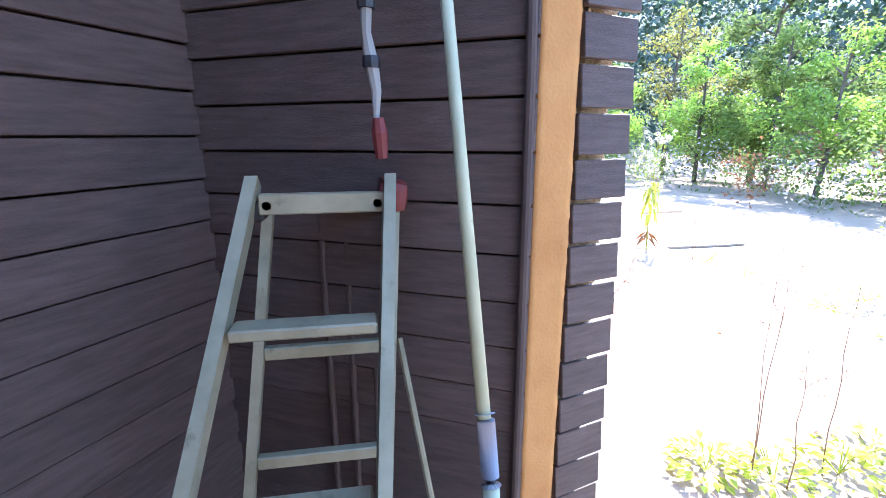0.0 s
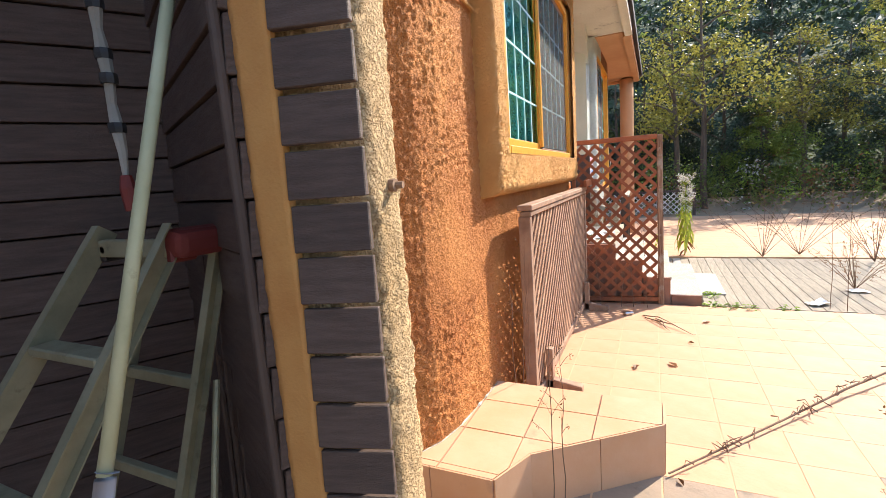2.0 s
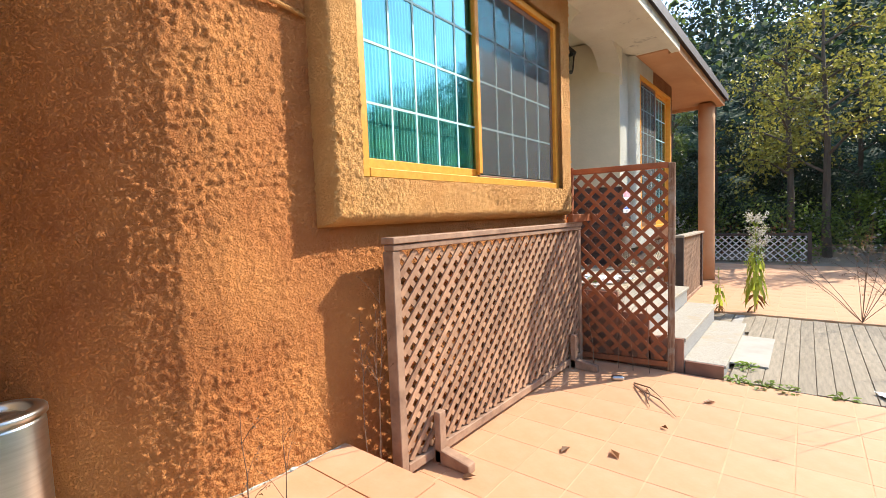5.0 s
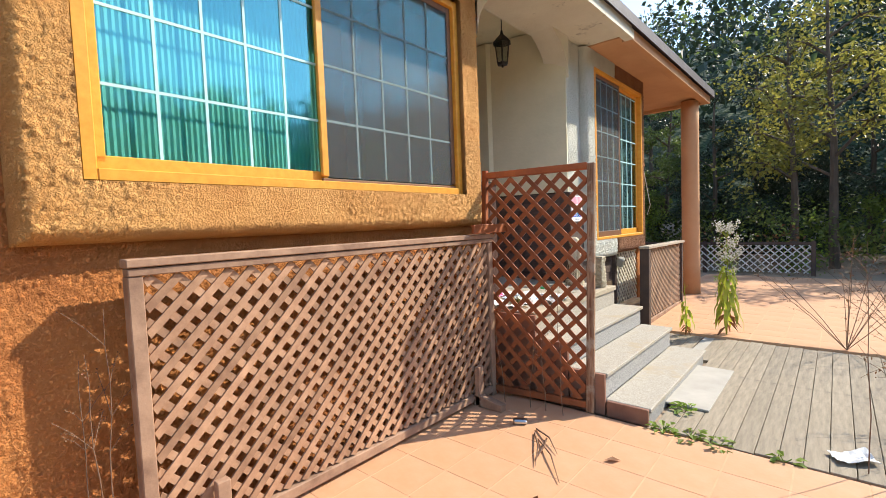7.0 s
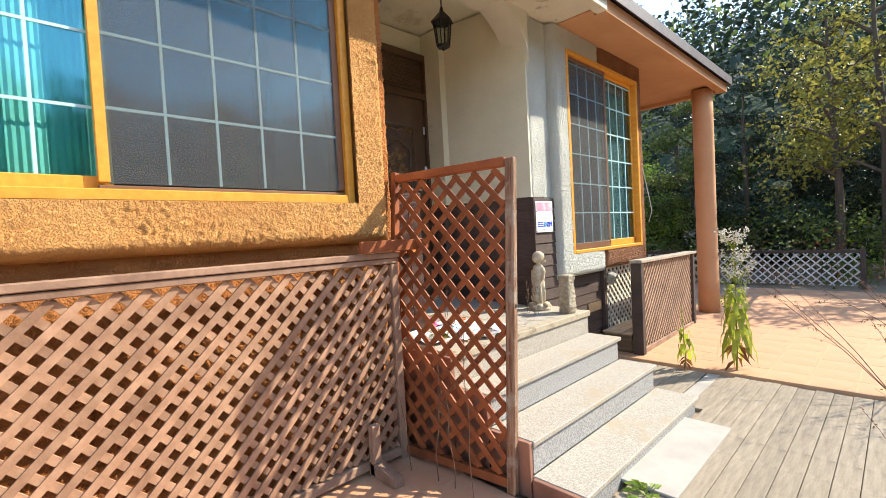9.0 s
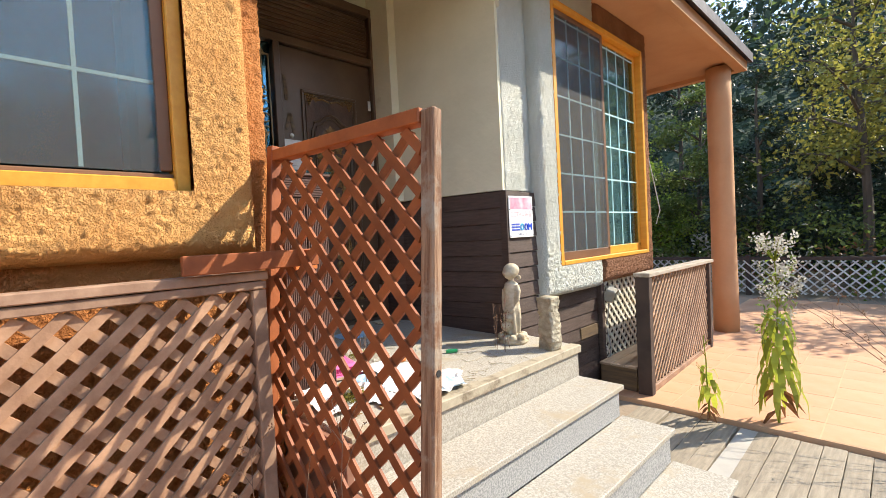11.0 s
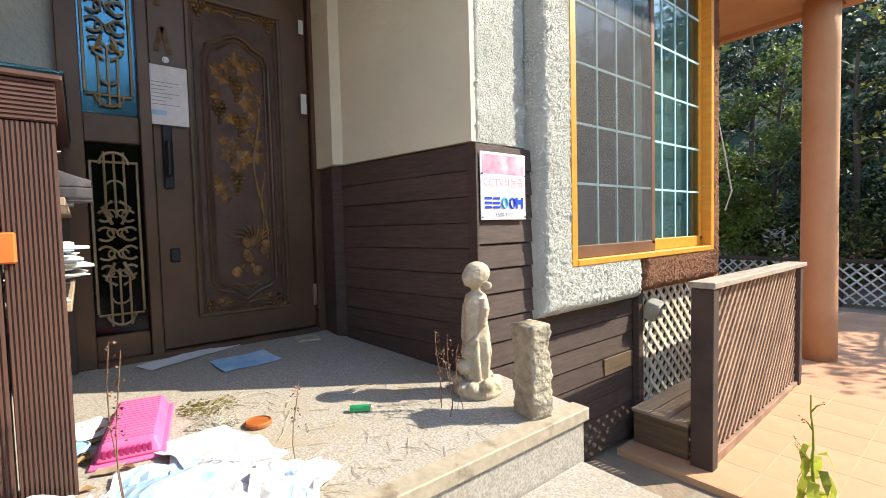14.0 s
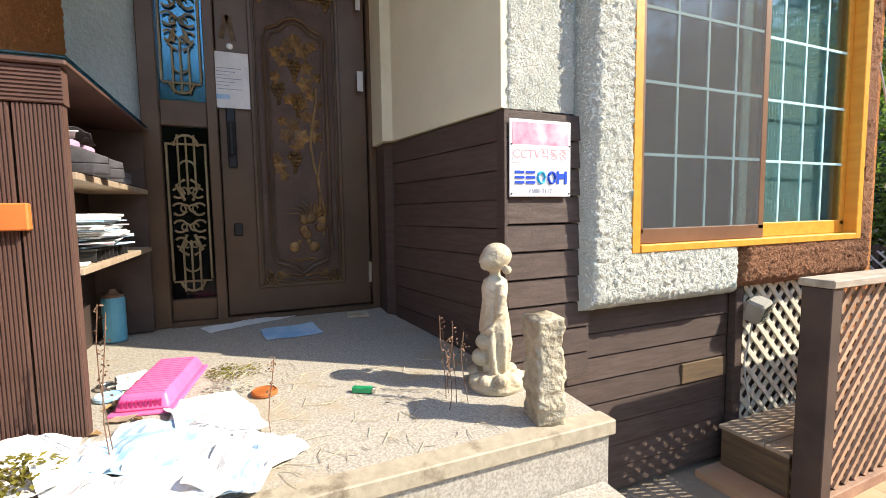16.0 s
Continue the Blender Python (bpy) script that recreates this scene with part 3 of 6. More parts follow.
prism(bm, [(-6.3, 7.85), (0.56, 7.85), (0.56, 11.92), (-6.3, 11.92)], 3.455, 3.55)
box(bm, 0.47, 0.585, 7.85, 11.94, 3.40, 3.52)
box(bm, -6.3, 0.47, 11.83, 11.94, 3.40, 3.52)
setting("ceiling_eave_north", "pink plastered veranda eave with stained edge", "eave", bm, SOFFIT)
bm = bmesh.new()
# south edge follows the eave's added stretch over the recess
edge = [(-6.5, -0.7), (0.645, 0.30), (0.645, 11.99), (-6.5, 11.99)]
ridge = [(-3.0, 4.0), (-3.0, 9.0)]
lo = [bm.verts.new((x, y, 3.50)) for x, y in edge]
ee = [bm.verts.new((x, y, 3.62)) for x, y in edge]
rr = [bm.verts.new((x, y, 5.0)) for x, y in ridge]
inner = [bm.verts.new((x, y, 3.565)) for x, y in ((-6.25, -0.4), (0.56, 0.50), (0.56, 11.90), (-6.25, 11.90))]
for i in range(4):
    j = (i + 1) % 4
    bm.faces.new((lo[i], lo[j], ee[j], ee[i])), bm.faces.new((inner[i], inner[j], lo[j], lo[i]))
bm.faces.new((ee[1], ee[2], rr[1], rr[0])), bm.faces.new((ee[2], ee[3], rr[1])), bm.faces.new((ee[3], ee[0], rr[0], rr[1])), bm.faces.new((ee[0], ee[1], rr[0]))
setting("roof", "dark sheet roof with a weathered edge", "roof", bm, ROOF)

bm = bmesh.new()
lathe(bm, [(0.15, -0.02), (0.148, 0.5), (0.142, 1.5), (0.142, 3.0), (0.145, 3.42)], 28, pose(0.33, 11.6, 0))
setting("column", "round pinkish orange plastered veranda column", "column", bm, SOFFIT, True)

# ---- recess with dark boards beside the ladder ----
# two added walls, out of view, that keep sky light off the recess
setting("wall_outbuilding", "unseen dark wall added behind the recess to block sky light", "wall", bar(-3.2, 0.45, -1.25, -1.1, 0.0, 3.1, 0), SIDING)
setting("wall_outbuilding_side", "unseen dark side wall added to block sky light from the recess", "wall", bar(-3.2, -3.05, -1.1, 0.6, 0.0, 3.1, 0), SIDING)
wall_block("wall_recess_core", "core behind the boarded recess", [(-1.62, 0.0), (-0.72, 1.46), (0.16, 1.03), (0.24, 1.02), (0.24, 1.19), (-0.70, 1.60), (-1.8, 0.1)], 0, 3.5, SIDING)


def boards(parent, a, b, z0, z1, height, proud, mat, first=0.0, gap=0.006):
    """Horizontal boards along a plan line, outer side to its right, each a part."""
    a, b = Vector((*a, 0)), Vector((*b, 0))
    t = (b - a).normalized()
    nrm = Vector((t.y, -t.x, 0))
    z = z0 + first
    while z < z1 - 0.02:
        bm = bmesh.new()
        top = min(z + height - gap, z1)
        lo = [a + nrm * proud, b + nrm * proud, b, a]
        hi = [a + nrm * (proud * 0.62), b + nrm * (proud * 0.62), b, a]
        v = [bm.verts.new(p + Vector((0, 0, z))) for p in lo] + [bm.verts.new(p + Vector((0, 0, top))) for p in hi]
        for f in ((3, 2, 1, 0), (4, 5, 6, 7), (0, 1, 5, 4), (1, 2, 6, 5), (2, 3, 7, 6), (3, 0, 4, 7)):
            bm.faces.new([v[i] for i in f])
        part("board", bevelled(bm, 0.002), mat, parent)
        z += height


w1 = setting("wall_recess_left", "dark brown horizontal board wall of the recess", "wall")
boards(w1, (-1.62, -0.02), (-0.70, 1.43), 0.0, 3.4, 0.12, 0.022, SIDING)
w2 = setting("wall_recess_right", "dark brown horizontal board wall behind the ladder", "wall")
boards(w2, (-0.70, 1.43), (0.150, 0.995), 0.0, 3.4, 0.12, 0.022, SIDING, -0.04)
relief("wall_strip_stucco", "narrow orange stucco strip between the boards", [(0.145, 1.02), (0.15, 0.992), (0.238, 0.992), (0.242, 1.01)], 0, 3.4, 0.012, STUCCO_STRIP, 0.25)
w3 = setting("wall_board_end", "short dark boards closing the stucco pier", "wall")
boards(w3, (0.242, 1.002), (0.392, 1.046), 0.0, 3.4, 0.1035, 0.020, SIDING, -0.042, 0.012)
wall_block("wall_pier_core", "core of the pale stucco pier", [(0.235, 1.012), (0.30, 1.04), (0.356, 1.115), (0.345, 1.165), (0.235, 1.20)], 0, 3.4, STUCCO_PIER)
relief("wall_pier", "pale coarse stucco pier at the recess corner", [(0.262, 1.018), (0.305, 1.035), (0.362, 1.085), (0.372, 1.105), (0.370, 1.172), (0.352, 1.222), (0.28, 1.25), (-0.20, 1.38), (-0.70, 1.52)], 0, 3.4, 0.014, STUCCO_PIER)


# ---- windows ----
R1 = [1.735 + 0.322 * k for k in range(1, 5)]
R2 = [1.27 + 0.312 * k for k in range(1, 7)]


def sliding_window(name, label, y0, y1, z0, z1, ymid, x, cols_a, cols_b, rows_a, rows_b):
    """Orange wooden slider: clear teal sash on one side, screened sash on the other."""
    g = setting(name, label, "window")
    fr = part("window_frame", bar(x - 0.06, x + 0.03, y0, y0 + 0.05, z0, z1), WINDOW_WOOD, g)
    part("window_frame", bar(x - 0.06, x + 0.03, y1 - 0.05, y1, z0, z1), WINDOW_WOOD, g)
    part("window_frame", bar(x - 0.06, x + 0.028, y0 + 0.05, y1 - 0.05, z1 - 0.05, z1), WINDOW_WOOD, g)
    part("window_sill", bar(x - 0.06, x + 0.032, y0 + 0.05, y1 - 0.05, z0, z0 + (0.05 if rows_a is R1 else 0.035)), WINDOW_WOOD, g)
    for k, (ya, yb, xs, cols, rws, mat, screen) in enumerate(((y0 + 0.05, ymid + 0.03, x - 0.045, cols_a, rows_a, WINDOW_WOOD, False), (ymid - 0.03, y1 - 0.05, x - 0.012, cols_b, rows_b, WINDOW_WOOD, True))):
        if name == "window_2":
            xs, screen = (x - 0.012, True) if k == 0 else (x - 0.045, False)
        za, zb = z0 + 0.035, z1 - 0.05
        inner = WINDOW_BROWN if screen else mat
        sash = part("sash", bar(xs - 0.012, xs + 0.012, ya, yb, za, za + (0.075 if not screen else 0.034 if rows_a is R1 else 0.07)), inner if screen else mat, g)
        part("stile", bar(xs - 0.012, xs + 0.012, ya, ya + 0.045, za + 0.045, zb), mat if not screen or k else WINDOW_BROWN, g)
        part("stile", bar(xs - 0.012, xs + 0.012, yb - 0.045, yb, za + 0.045, zb), mat if not screen else WINDOW_BROWN, g)
        part("top_rail", bar(xs - 0.012, xs + 0.012, ya + 0.045, yb - 0.045, zb - 0.045, zb), mat if not screen else WINDOW_BROWN, g)
        pane = part("pane", bar(xs - 0.002, xs + 0.002, ya + 0.04, yb - 0.04, za + 0.04, zb - 0.04, 0), GLASS_TEAL if rows_a is R1 else GLASS_GREY, g)
        pane.visible_shadow = False
        for c in range(1, cols):
            yy = ya + 0.045 + (yb - ya - 0.09) * c / cols
            part("muntin", bar(xs + 0.003, xs + 0.007, yy - 0.0065, yy + 0.0065, za + 0.045, zb - 0.045, 0), MUNTIN, g)
        for zz in rws:
            if za + 0.06 < zz < zb - 0.06:
                part("muntin", bar(xs + 0.0032, xs + 0.0072, ya + 0.045, yb - 0.045, zz - 0.0065, zz + 0.0065, 0), MUNTIN, g)
        if screen:
            part("insect_screen", bar(xs + 0.009, xs + 0.011, ya + 0.04, yb - 0.04, za + 0.04, zb - 0.04, 0), SCREEN, g, "grey insect screen mesh")
        else:
            bm = bmesh.new()
            n = int((yb - ya) / 0.013)
            for i in range(n):
                yy = ya + (yb - ya) * i / n
                a, b = (xs - 0.050, xs - 0.056) if i % 2 else (xs - 0.056, xs - 0.050)
                v = [bm.verts.new(p) for p in ((a, yy, za), (b, yy + (yb - ya) / n, za), (b, yy + (yb - ya) / n, zb), (a, yy, zb))]
                bm.faces.new(v)
            part("blind", bm, BLIND_PALE if name == "window_2" else BLIND, g, "ribbed blind behind the glass")
    return g


w1 = sliding_window("window_1", "orange wooden sliding window with teal gridded glass", 2.945, 5.352, 1.652, 3.13, 4.10, 0.082, 5, 5, R1, R1)
w1.matrix_world = pose(0.082, 2.945, 0, 0, 0, 0.8) @ pose(-0.082, -2.945, 0)
sliding_window("window_2", "tall orange wooden sliding window with gridded glass", 7.966, 9.732, 1.152, 3.262, 8.86, 0.06, 4, 4, R2, R2)


# ---- lattice screens ----
screen = thing("lattice_screen", "weathered brown lattice screen standing against the stucco wall", "lattice")
LY0, LY1, LX = 3.045, 5.565, 0.15
for nm, a in (("stile", (LY0, LY0 + 0.055, 0.0, 1.262)), ("stile", (LY1 - 0.055, LY1, 0.0, 1.262)), ("bottom_rail", (LY0 + 0.055, LY1 - 0.055, 0.03, 0.085))):
    part(nm, bar(LX - 0.03, LX + 0.045, a[0], a[1], a[2], a[3]), FRAME_WOOD, screen)
part("top_rail", bar(LX - 0.035, LX + 0.060, LY0 - 0.005, LY1 + 0.005, 1.300, 1.335), FRAME_WOOD, screen)
part("under_rail", bar(LX - 0.02, LX + 0.050, LY0, LY1, 1.264, 1.296), FRAME_WOOD, screen)
lattice_slats(screen, lambda u, v, d: Vector((LX + 0.032 - d, LY0 + 0.055 + u, 0.085 + v)), LY1 - LY0 - 0.11, 1.178, 0.107, 0.045, 0.012, LATTICE_BROWN)
for yy in (3.36, 5.31):
    part("foot_post", bar(0.20, 0.245, yy - 0.05, yy + 0.01, 0.0, 0.31), FRAME_WOOD, screen)
    bm = bmesh.new()
    vs = box(bm, 0.18, 0.44, yy - 0.05, yy + 0.02, 0.0, 0.10)
    for v in vs:
        if v.co.x > 0.3 and v.co.z > 0.05:
            v.co.z = 0.055
    part("foot", bevelled(bm, 0.012, 2), FRAME_WOOD, screen)

panel = thing("garden_trellis", "tall red-brown wooden trellis leaning beside the steps", "trellis")
panel.matrix_world = pose(0.985, 5.655, 0, 0, 0, 7) @ pose(-0.985, 0, 0, -4.7)
PX0, PX1, PY = 0.045, 0.985, 0.0
part("post", bar(PX1 - 0.055, PX1, PY - 0.012, PY + 0.034, 0.0, 1.845, 0.006), POST_GREY, panel, "greyed end post with a bolt hole")
# flat near-black disc, the hole's shade painted on the post
bm = bmesh.new()
lathe(bm, [(0.011, 0), (0.011, 0.002)], 12, pose(PX1 + 0.0005, 0.012, 1.02, 0, 90, 0))
part("bolt_hole", bm, SHADE_BLACK, panel)
part("stile", bar(PX0, PX0 + 0.04, PY - 0.02, PY + 0.03, 0.0, 1.87), LATTICE_RED, panel)
part("top_rail", bar(PX0 + 0.04, PX1 - 0.055, PY - 0.02, PY + 0.03, 1.80, 1.85), LATTICE_RED, panel)
part("bottom_rail", bar(PX0 + 0.04, PX1 - 0.055, PY - 0.01, PY + 0.03, 0.03, 0.08), LATTICE_RED, panel)
lattice_slats(panel, lambda u, v, d: Vector((PX0 + 0.04 + u, PY + 0.022 - d, 0.08 + v)), PX1 - PX0 - 0.095, 1.72, 0.140, 0.045, 0.012, LATTICE_RED)
brace = thing("brace_board", "dark brace board tying the lattice panel to the wall", "board", bar(0.218, 0.246, 5.26, 5.745, 1.342, 1.412), LATTICE_RED)
part("tie_board", bar(0.248, 0.30, 5.705, 5.745, 1.345, 1.408), LATTICE_RED, brace)

rail = thing("lattice_railing", "dark-stained railing with tan diagonal slats", "railing")
RX = 0.43
rail.matrix_world = pose(RX, 8.6, 0, -0.8, 0, 1.7) @ pose(-RX, -8.55, 0)
part("post", bar(RX - 0.06, RX + 0.055, 8.60, 8.68, -0.02, 1.0), RAIL_DARK, rail)
part("post", bar(RX - 0.04, RX + 0.05, 10.52, 10.60, -0.02, 1.0), RAIL_DARK, rail)
part("top_rail", bar(RX - 0.07, RX + 0.065, 8.59, 10.66, 1.002, 1.036), RAIL_TOP, rail, "greyed flat top rail")
part("bottom_rail", bar(RX - 0.03, RX + 0.04, 8.68, 10.52, 0.0, 0.06), FRAME_WOOD, rail)
lattice_slats(rail, lambda u, v, d: Vector((RX + 0.02 - d, 8.68 + u, 0.06 + v)), 1.84, 0.94, 0.088, 0.031, 0.012, RAIL_SLAT)

wl = thing("white_lattice", "white painted lattice under the tall window", "lattice")
lattice_slats(wl, lambda u, v, d: Vector((-0.045 + d, 8.86 + u, 0.10 + v)), 1.0, 0.84, 0.105, 0.036, 0.010, WHITE_LATTICE)
part("edge_strip", bar(-0.05, -0.005, 8.80, 8.86, 0.0, 0.93), SIDING, wl)
wd = setting("wall_low_boards", "dark brown boards on the base under the tall window", "wall")
boards(wd, (-0.06, 7.55), (-0.06, 8.79), 0.0, 0.90, 0.112, 0.02, SIDING)
part("worn_board", bar(-0.05, -0.035, 8.45, 8.78, 0.45, 0.552, 0.002), SIDING_NAT, wd, "patch of bare wood")
pb = setting("wall_corner_boards", "dark grooved boards on the porch corner", "wall")
boards(pb, (0.0, 7.39), (0.0, 7.80), 0.62, 1.73, 0.112, 0.022, SIDING)
part("corner_trim", bar(-0.03, 0.026, 7.372, 7.388, 0.62, 1.735, 0.002), SIDING, pb)
pn = setting("wall_porch_boards", "dark boards along the porch side wall", "wall")
boards(pn, (-0.94, 7.232), (0.0, 7.392), 0.70, 1.735, 0.115, 0.012, SIDING, 0.0, 0.003)
fence = thing("far_fence", "greyed white lattice fence before the trees", "fence")
part("rail", bar(-4.2, 1.95, 15.26, 15.32, 0.66, 0.72), RAIL_DARK, fence)
for xx in (-4.2, -2.2, -0.2, 1.9):
    part("post", bar(xx, xx + 0.08, 15.25, 15.33, -0.05, 0.75), RAIL_DARK, fence)
lattice_slats(fence, lambda u, v, d: Vector((-4.2 + u, 15.27 - d, 0.02 + v)), 6.1, 0.64, 0.16, 0.035, 0.012, FENCE_WHITE)

# ---- porch slab and steps ----
steps = setting("stairs", "grey granite porch slab with three steps", "stairs")
bm = bmesh.new()
vs = box(bm, -1.45, 0.462, 5.736, 7.50, 0.0, 0.67)
for v in vs:
    if v.co.z > 0.5 and v.co.x < 0:
        v.co.z = 0.775
part("porch_slab", bevelled(bm, 0.006), GRANITE, steps)
part("slab_nosing", bar(0.40, 0.478, 5.737, 7.512, 0.625, 0.674), NOSING, steps, "tan stone nosing")
for i, (xa, xb, top) in enumerate(((0.49, 0.775, 0.478), (0.775, 1.06, 0.287), (1.06, 1.36, 0.096))):
    part("riser", bar(xa - 0.2, xb - 0.02, 5.75, 7.44, top - 0.19, top - 0.031, 0.003), GRANITE_EDGE, steps)
    part("tread", bar(xa - 0.02, xb, 5.735, 7.47, top - 0.03, top, 0.004), GRANITE, steps)
    part("side_slab", bar(xa - 0.001, xb - 0.012, 5.705, 5.734, -0.02, top - 0.002, 0.003), STEP_SIDE, steps, "brown tiled stair side")
part("slab_side", bar(-0.02, 0.488, 5.702, 5.735, 0.0, 0.66, 0.003), STEP_SIDE, steps)

base = thing("foot_board", "pale bleached board lying at the foot of the steps", "board", bar(1.33, 1.63, 6.15, 7.22, -0.004, 0.012, 0.003), DECK_PALE)


# ---- front door ----
DX = -1.18
door = setting("door_1", "dark bronze front door with grape relief and grilled sidelight", "door")
part("door_frame", bar(DX - 0.06, DX + 0.03, 5.99, 6.07, 0.76, 3.38), DOOR_BROWN, door)
part("door_frame", bar(DX - 0.06, DX + 0.03, 6.285, 6.335, 0.76, 2.90), DOOR_BROWN, door)
part("door_frame", bar(DX - 0.06, DX + 0.03, 7.145, 7.19, 0.76, 3.38), DOOR_BROWN, door)
part("head", bar(DX - 0.06, DX + 0.03, 6.07, 7.145, 2.90, 2.96), DOOR_BROWN, door)
part("head", bar(DX - 0.06, DX + 0.03, 6.07, 7.145, 3.31, 3.38), DOOR_BROWN, door)
part("transom_panel", bar(DX - 0.05, DX - 0.02, 6.07, 7.145, 2.96, 3.31), DOOR_BROWN, door)
for k in range(9):
    part("louvre", bar(DX - 0.022, DX - 0.004, 6.10, 7.12, 2.98 + 0.036 * k, 3.0 + 0.036 * k, 0.004), DOOR_BROWN, door)
part("threshold", bar(DX - 0.06, DX + 0.035, 6.07, 7.145, 0.74, 0.785), DOOR_BROWN, door)
leaf = part("door_leaf", bar(DX - 0.045, DX - 0.008, 6.34, 7.14, 0.79, 2.895), DOOR_BROWN, door)


def ring_frame(parent, y0, y1, z0, z1, w, x0, x1, mat, name="moulding"):
    for a in ((y0, y1, z0, z0 + w), (y0, y1, z1 - w, z1), (y0, y0 + w, z0 + w, z1 - w), (y1 - w, y1, z0 + w, z1 - w)):
        part(name, bar(x0, x1, *a, 0.004), mat, parent)


ring_frame(leaf, 6.50, 6.985, 0.93, 2.60, 0.022, DX - 0.008, DX + 0.006, DOOR_BROWN)
ring_frame(leaf, 6.53, 6.955, 0.96, 2.57, 0.010, DX - 0.008, DX + 0.002, DOOR_BROWN)
part("carved_field", bar(DX - 0.0085, DX - 0.0055, 6.542, 6.943, 0.972, 2.558, 0), DOOR_DARK, leaf, "blackened carved ground")
oval = [(6.575, 1.13), (6.60, 1.07), (6.68, 1.04), (6.7425, 1.00), (6.805, 1.04), (6.885, 1.07), (6.91, 1.13), (6.91, 2.30), (6.89, 2.36), (6.83, 2.385), (6.79, 2.42), (6.7425, 2.435), (6.695, 2.42), (6.655, 2.385), (6.595, 2.36), (6.575, 2.30)]
for inset, r in ((0.0, 0.010), (0.028, 0.006)):
    bm = bmesh.new()
    pts = [Vector((DX + 0.002, 6.7425 + (y - 6.7425) * (1 - inset * 5), 1.72 + (z - 1.72) * (1 - inset * 1.4))) for y, z in oval]
    tube(bm, pts + pts[:1], r, 6)
    part("oval_moulding", bm, DOOR_BROWN, leaf)


def ball(bm, c, r, u=7, v=5, sx=1.0):
    res = bmesh.ops.create_uvsphere(bm, u_segments=u, v_segments=v, radius=r)
    for w in res["verts"]:
        w.co = Vector((w.co.x * sx, w.co.y, w.co.z)) + Vector(c)


def relief_leaf(bm, y, z, r, turn, x=None):
    n = 10
    c = bm.verts.new((x or DX + 0.006, y, z))
    rim = []
    for k in range(n):
        a = turn + 2 * math.pi * k / n
        q = r * (1.0 if k % 2 else 0.62)
        rim.append(bm.verts.new((DX - 0.006, y + q * math.cos(a), z + q * math.sin(a))))
    for k in range(n):
        bm.faces.new((c, rim[k], rim[(k + 1) % n]))


rg = random.Random(3)
for y, z, rows in ((6.735, 2.20, 6), (6.645, 2.07, 6), (6.745, 2.01, 6), (6.72, 1.69, 6)):
    bm = bmesh.new()
    for k in range(rows):
        for i in range(max(1, 4 - abs(k - 1))):
            ball(bm, (DX - 0.002, y + (i - (max(1, 4 - abs(k - 1)) - 1) / 2) * 0.020 + rg.uniform(-0.003, 0.003), z - k * 0.021), 0.0118)
    part("grape_cluster", bm, DOOR_GOLD, leaf)
for y, z, r in ((6.70, 2.27, 0.05), (6.78, 2.26, 0.055), (6.83, 2.29, 0.04), (6.64, 2.24, 0.04), (6.63, 2.11, 0.04), (6.79, 2.08, 0.055), (6.72, 1.85, 0.05), (6.79, 1.90, 0.045), (6.68, 1.79, 0.05), (6.76, 1.78, 0.06), (6.84, 1.79, 0.045), (6.64, 1.61, 0.045), (6.82, 2.02, 0.04), (6.74, 2.31, 0.05), (6.67, 2.20, 0.045), (6.80, 2.17, 0.05), (6.86, 2.12, 0.035), (6.70, 1.99, 0.04), (6.77, 1.97, 0.045), (6.84, 1.86, 0.04), (6.66, 1.87, 0.035), (6.73, 1.74, 0.05), (6.62, 1.66, 0.04), (6.66, 1.56, 0.035), (6.86, 1.97, 0.03)):
    bm = bmesh.new()
    relief_leaf(bm, y, z, r, rg.uniform(0, 6))
    part("vine_leaf", bm, DOOR_GOLD, leaf)
bm = bmesh.new()
tube(bm, [(DX - 0.004, 6.83 + 0.02 * math.sin(k * 0.9), 1.30 + k * 0.085) for k in range(10)], 0.008, 5)
tube(bm, [(DX - 0.004, 6.86 + 0.015 * math.sin(k), 1.22 + k * 0.07) for k in range(8)], 0.006, 5)
part("vine_stem", bm, DOOR_GOLD, leaf)
for k in range(9):
    bm = bmesh.new()
    a = math.pi * (0.12 + 0.09 * k)
    tube(bm, [(DX - 0.004, 6.80 - 0.0 * k, 1.30), (DX + 0.002, 6.80 - 0.08 * math.cos(a), 1.32 + 0.08 * math.sin(a)), (DX - 0.003, 6.80 - 0.15 * math.cos(a), 1.30 + 0.13 * math.sin(a))], [0.007, 0.006, 0.002], 5)
    part("fern_frond", bm, DOOR_GOLD, leaf)
for k in range(7):
    bm = bmesh.new()
    ball(bm, (DX - 0.004, 6.80 + rg.uniform(-0.05, 0.06), 1.26 + rg.uniform(-0.04, 0.12)), 0.03, 8, 6, 0.4)
    part("rock_relief", bm, DOOR_GOLD, leaf)
for y, s in ((6.70, 1), (6.81, -1)):
    bm = bmesh.new()
    ball(bm, (DX - 0.004, y, 1.155), 0.032, 9, 6, 0.35)
    ball(bm, (DX - 0.002, y + s * 0.03, 1.185), 0.015, 7, 5, 0.5)
    part("bird_relief", bm, DOOR_GOLD, leaf)
for k in range(5):
    bm = bmesh.new()
    tube(bm, [(DX - 0.005, 6.62 + 0.05 * k, 1.075 + 0.012 * (k % 2)), (DX, 6.65 + 0.05 * k, 1.085), (DX - 0.005, 6.68 + 0.05 * k, 1.075)], 0.006, 5)
    part("ripple_relief", bm, DOOR_GOLD, leaf)
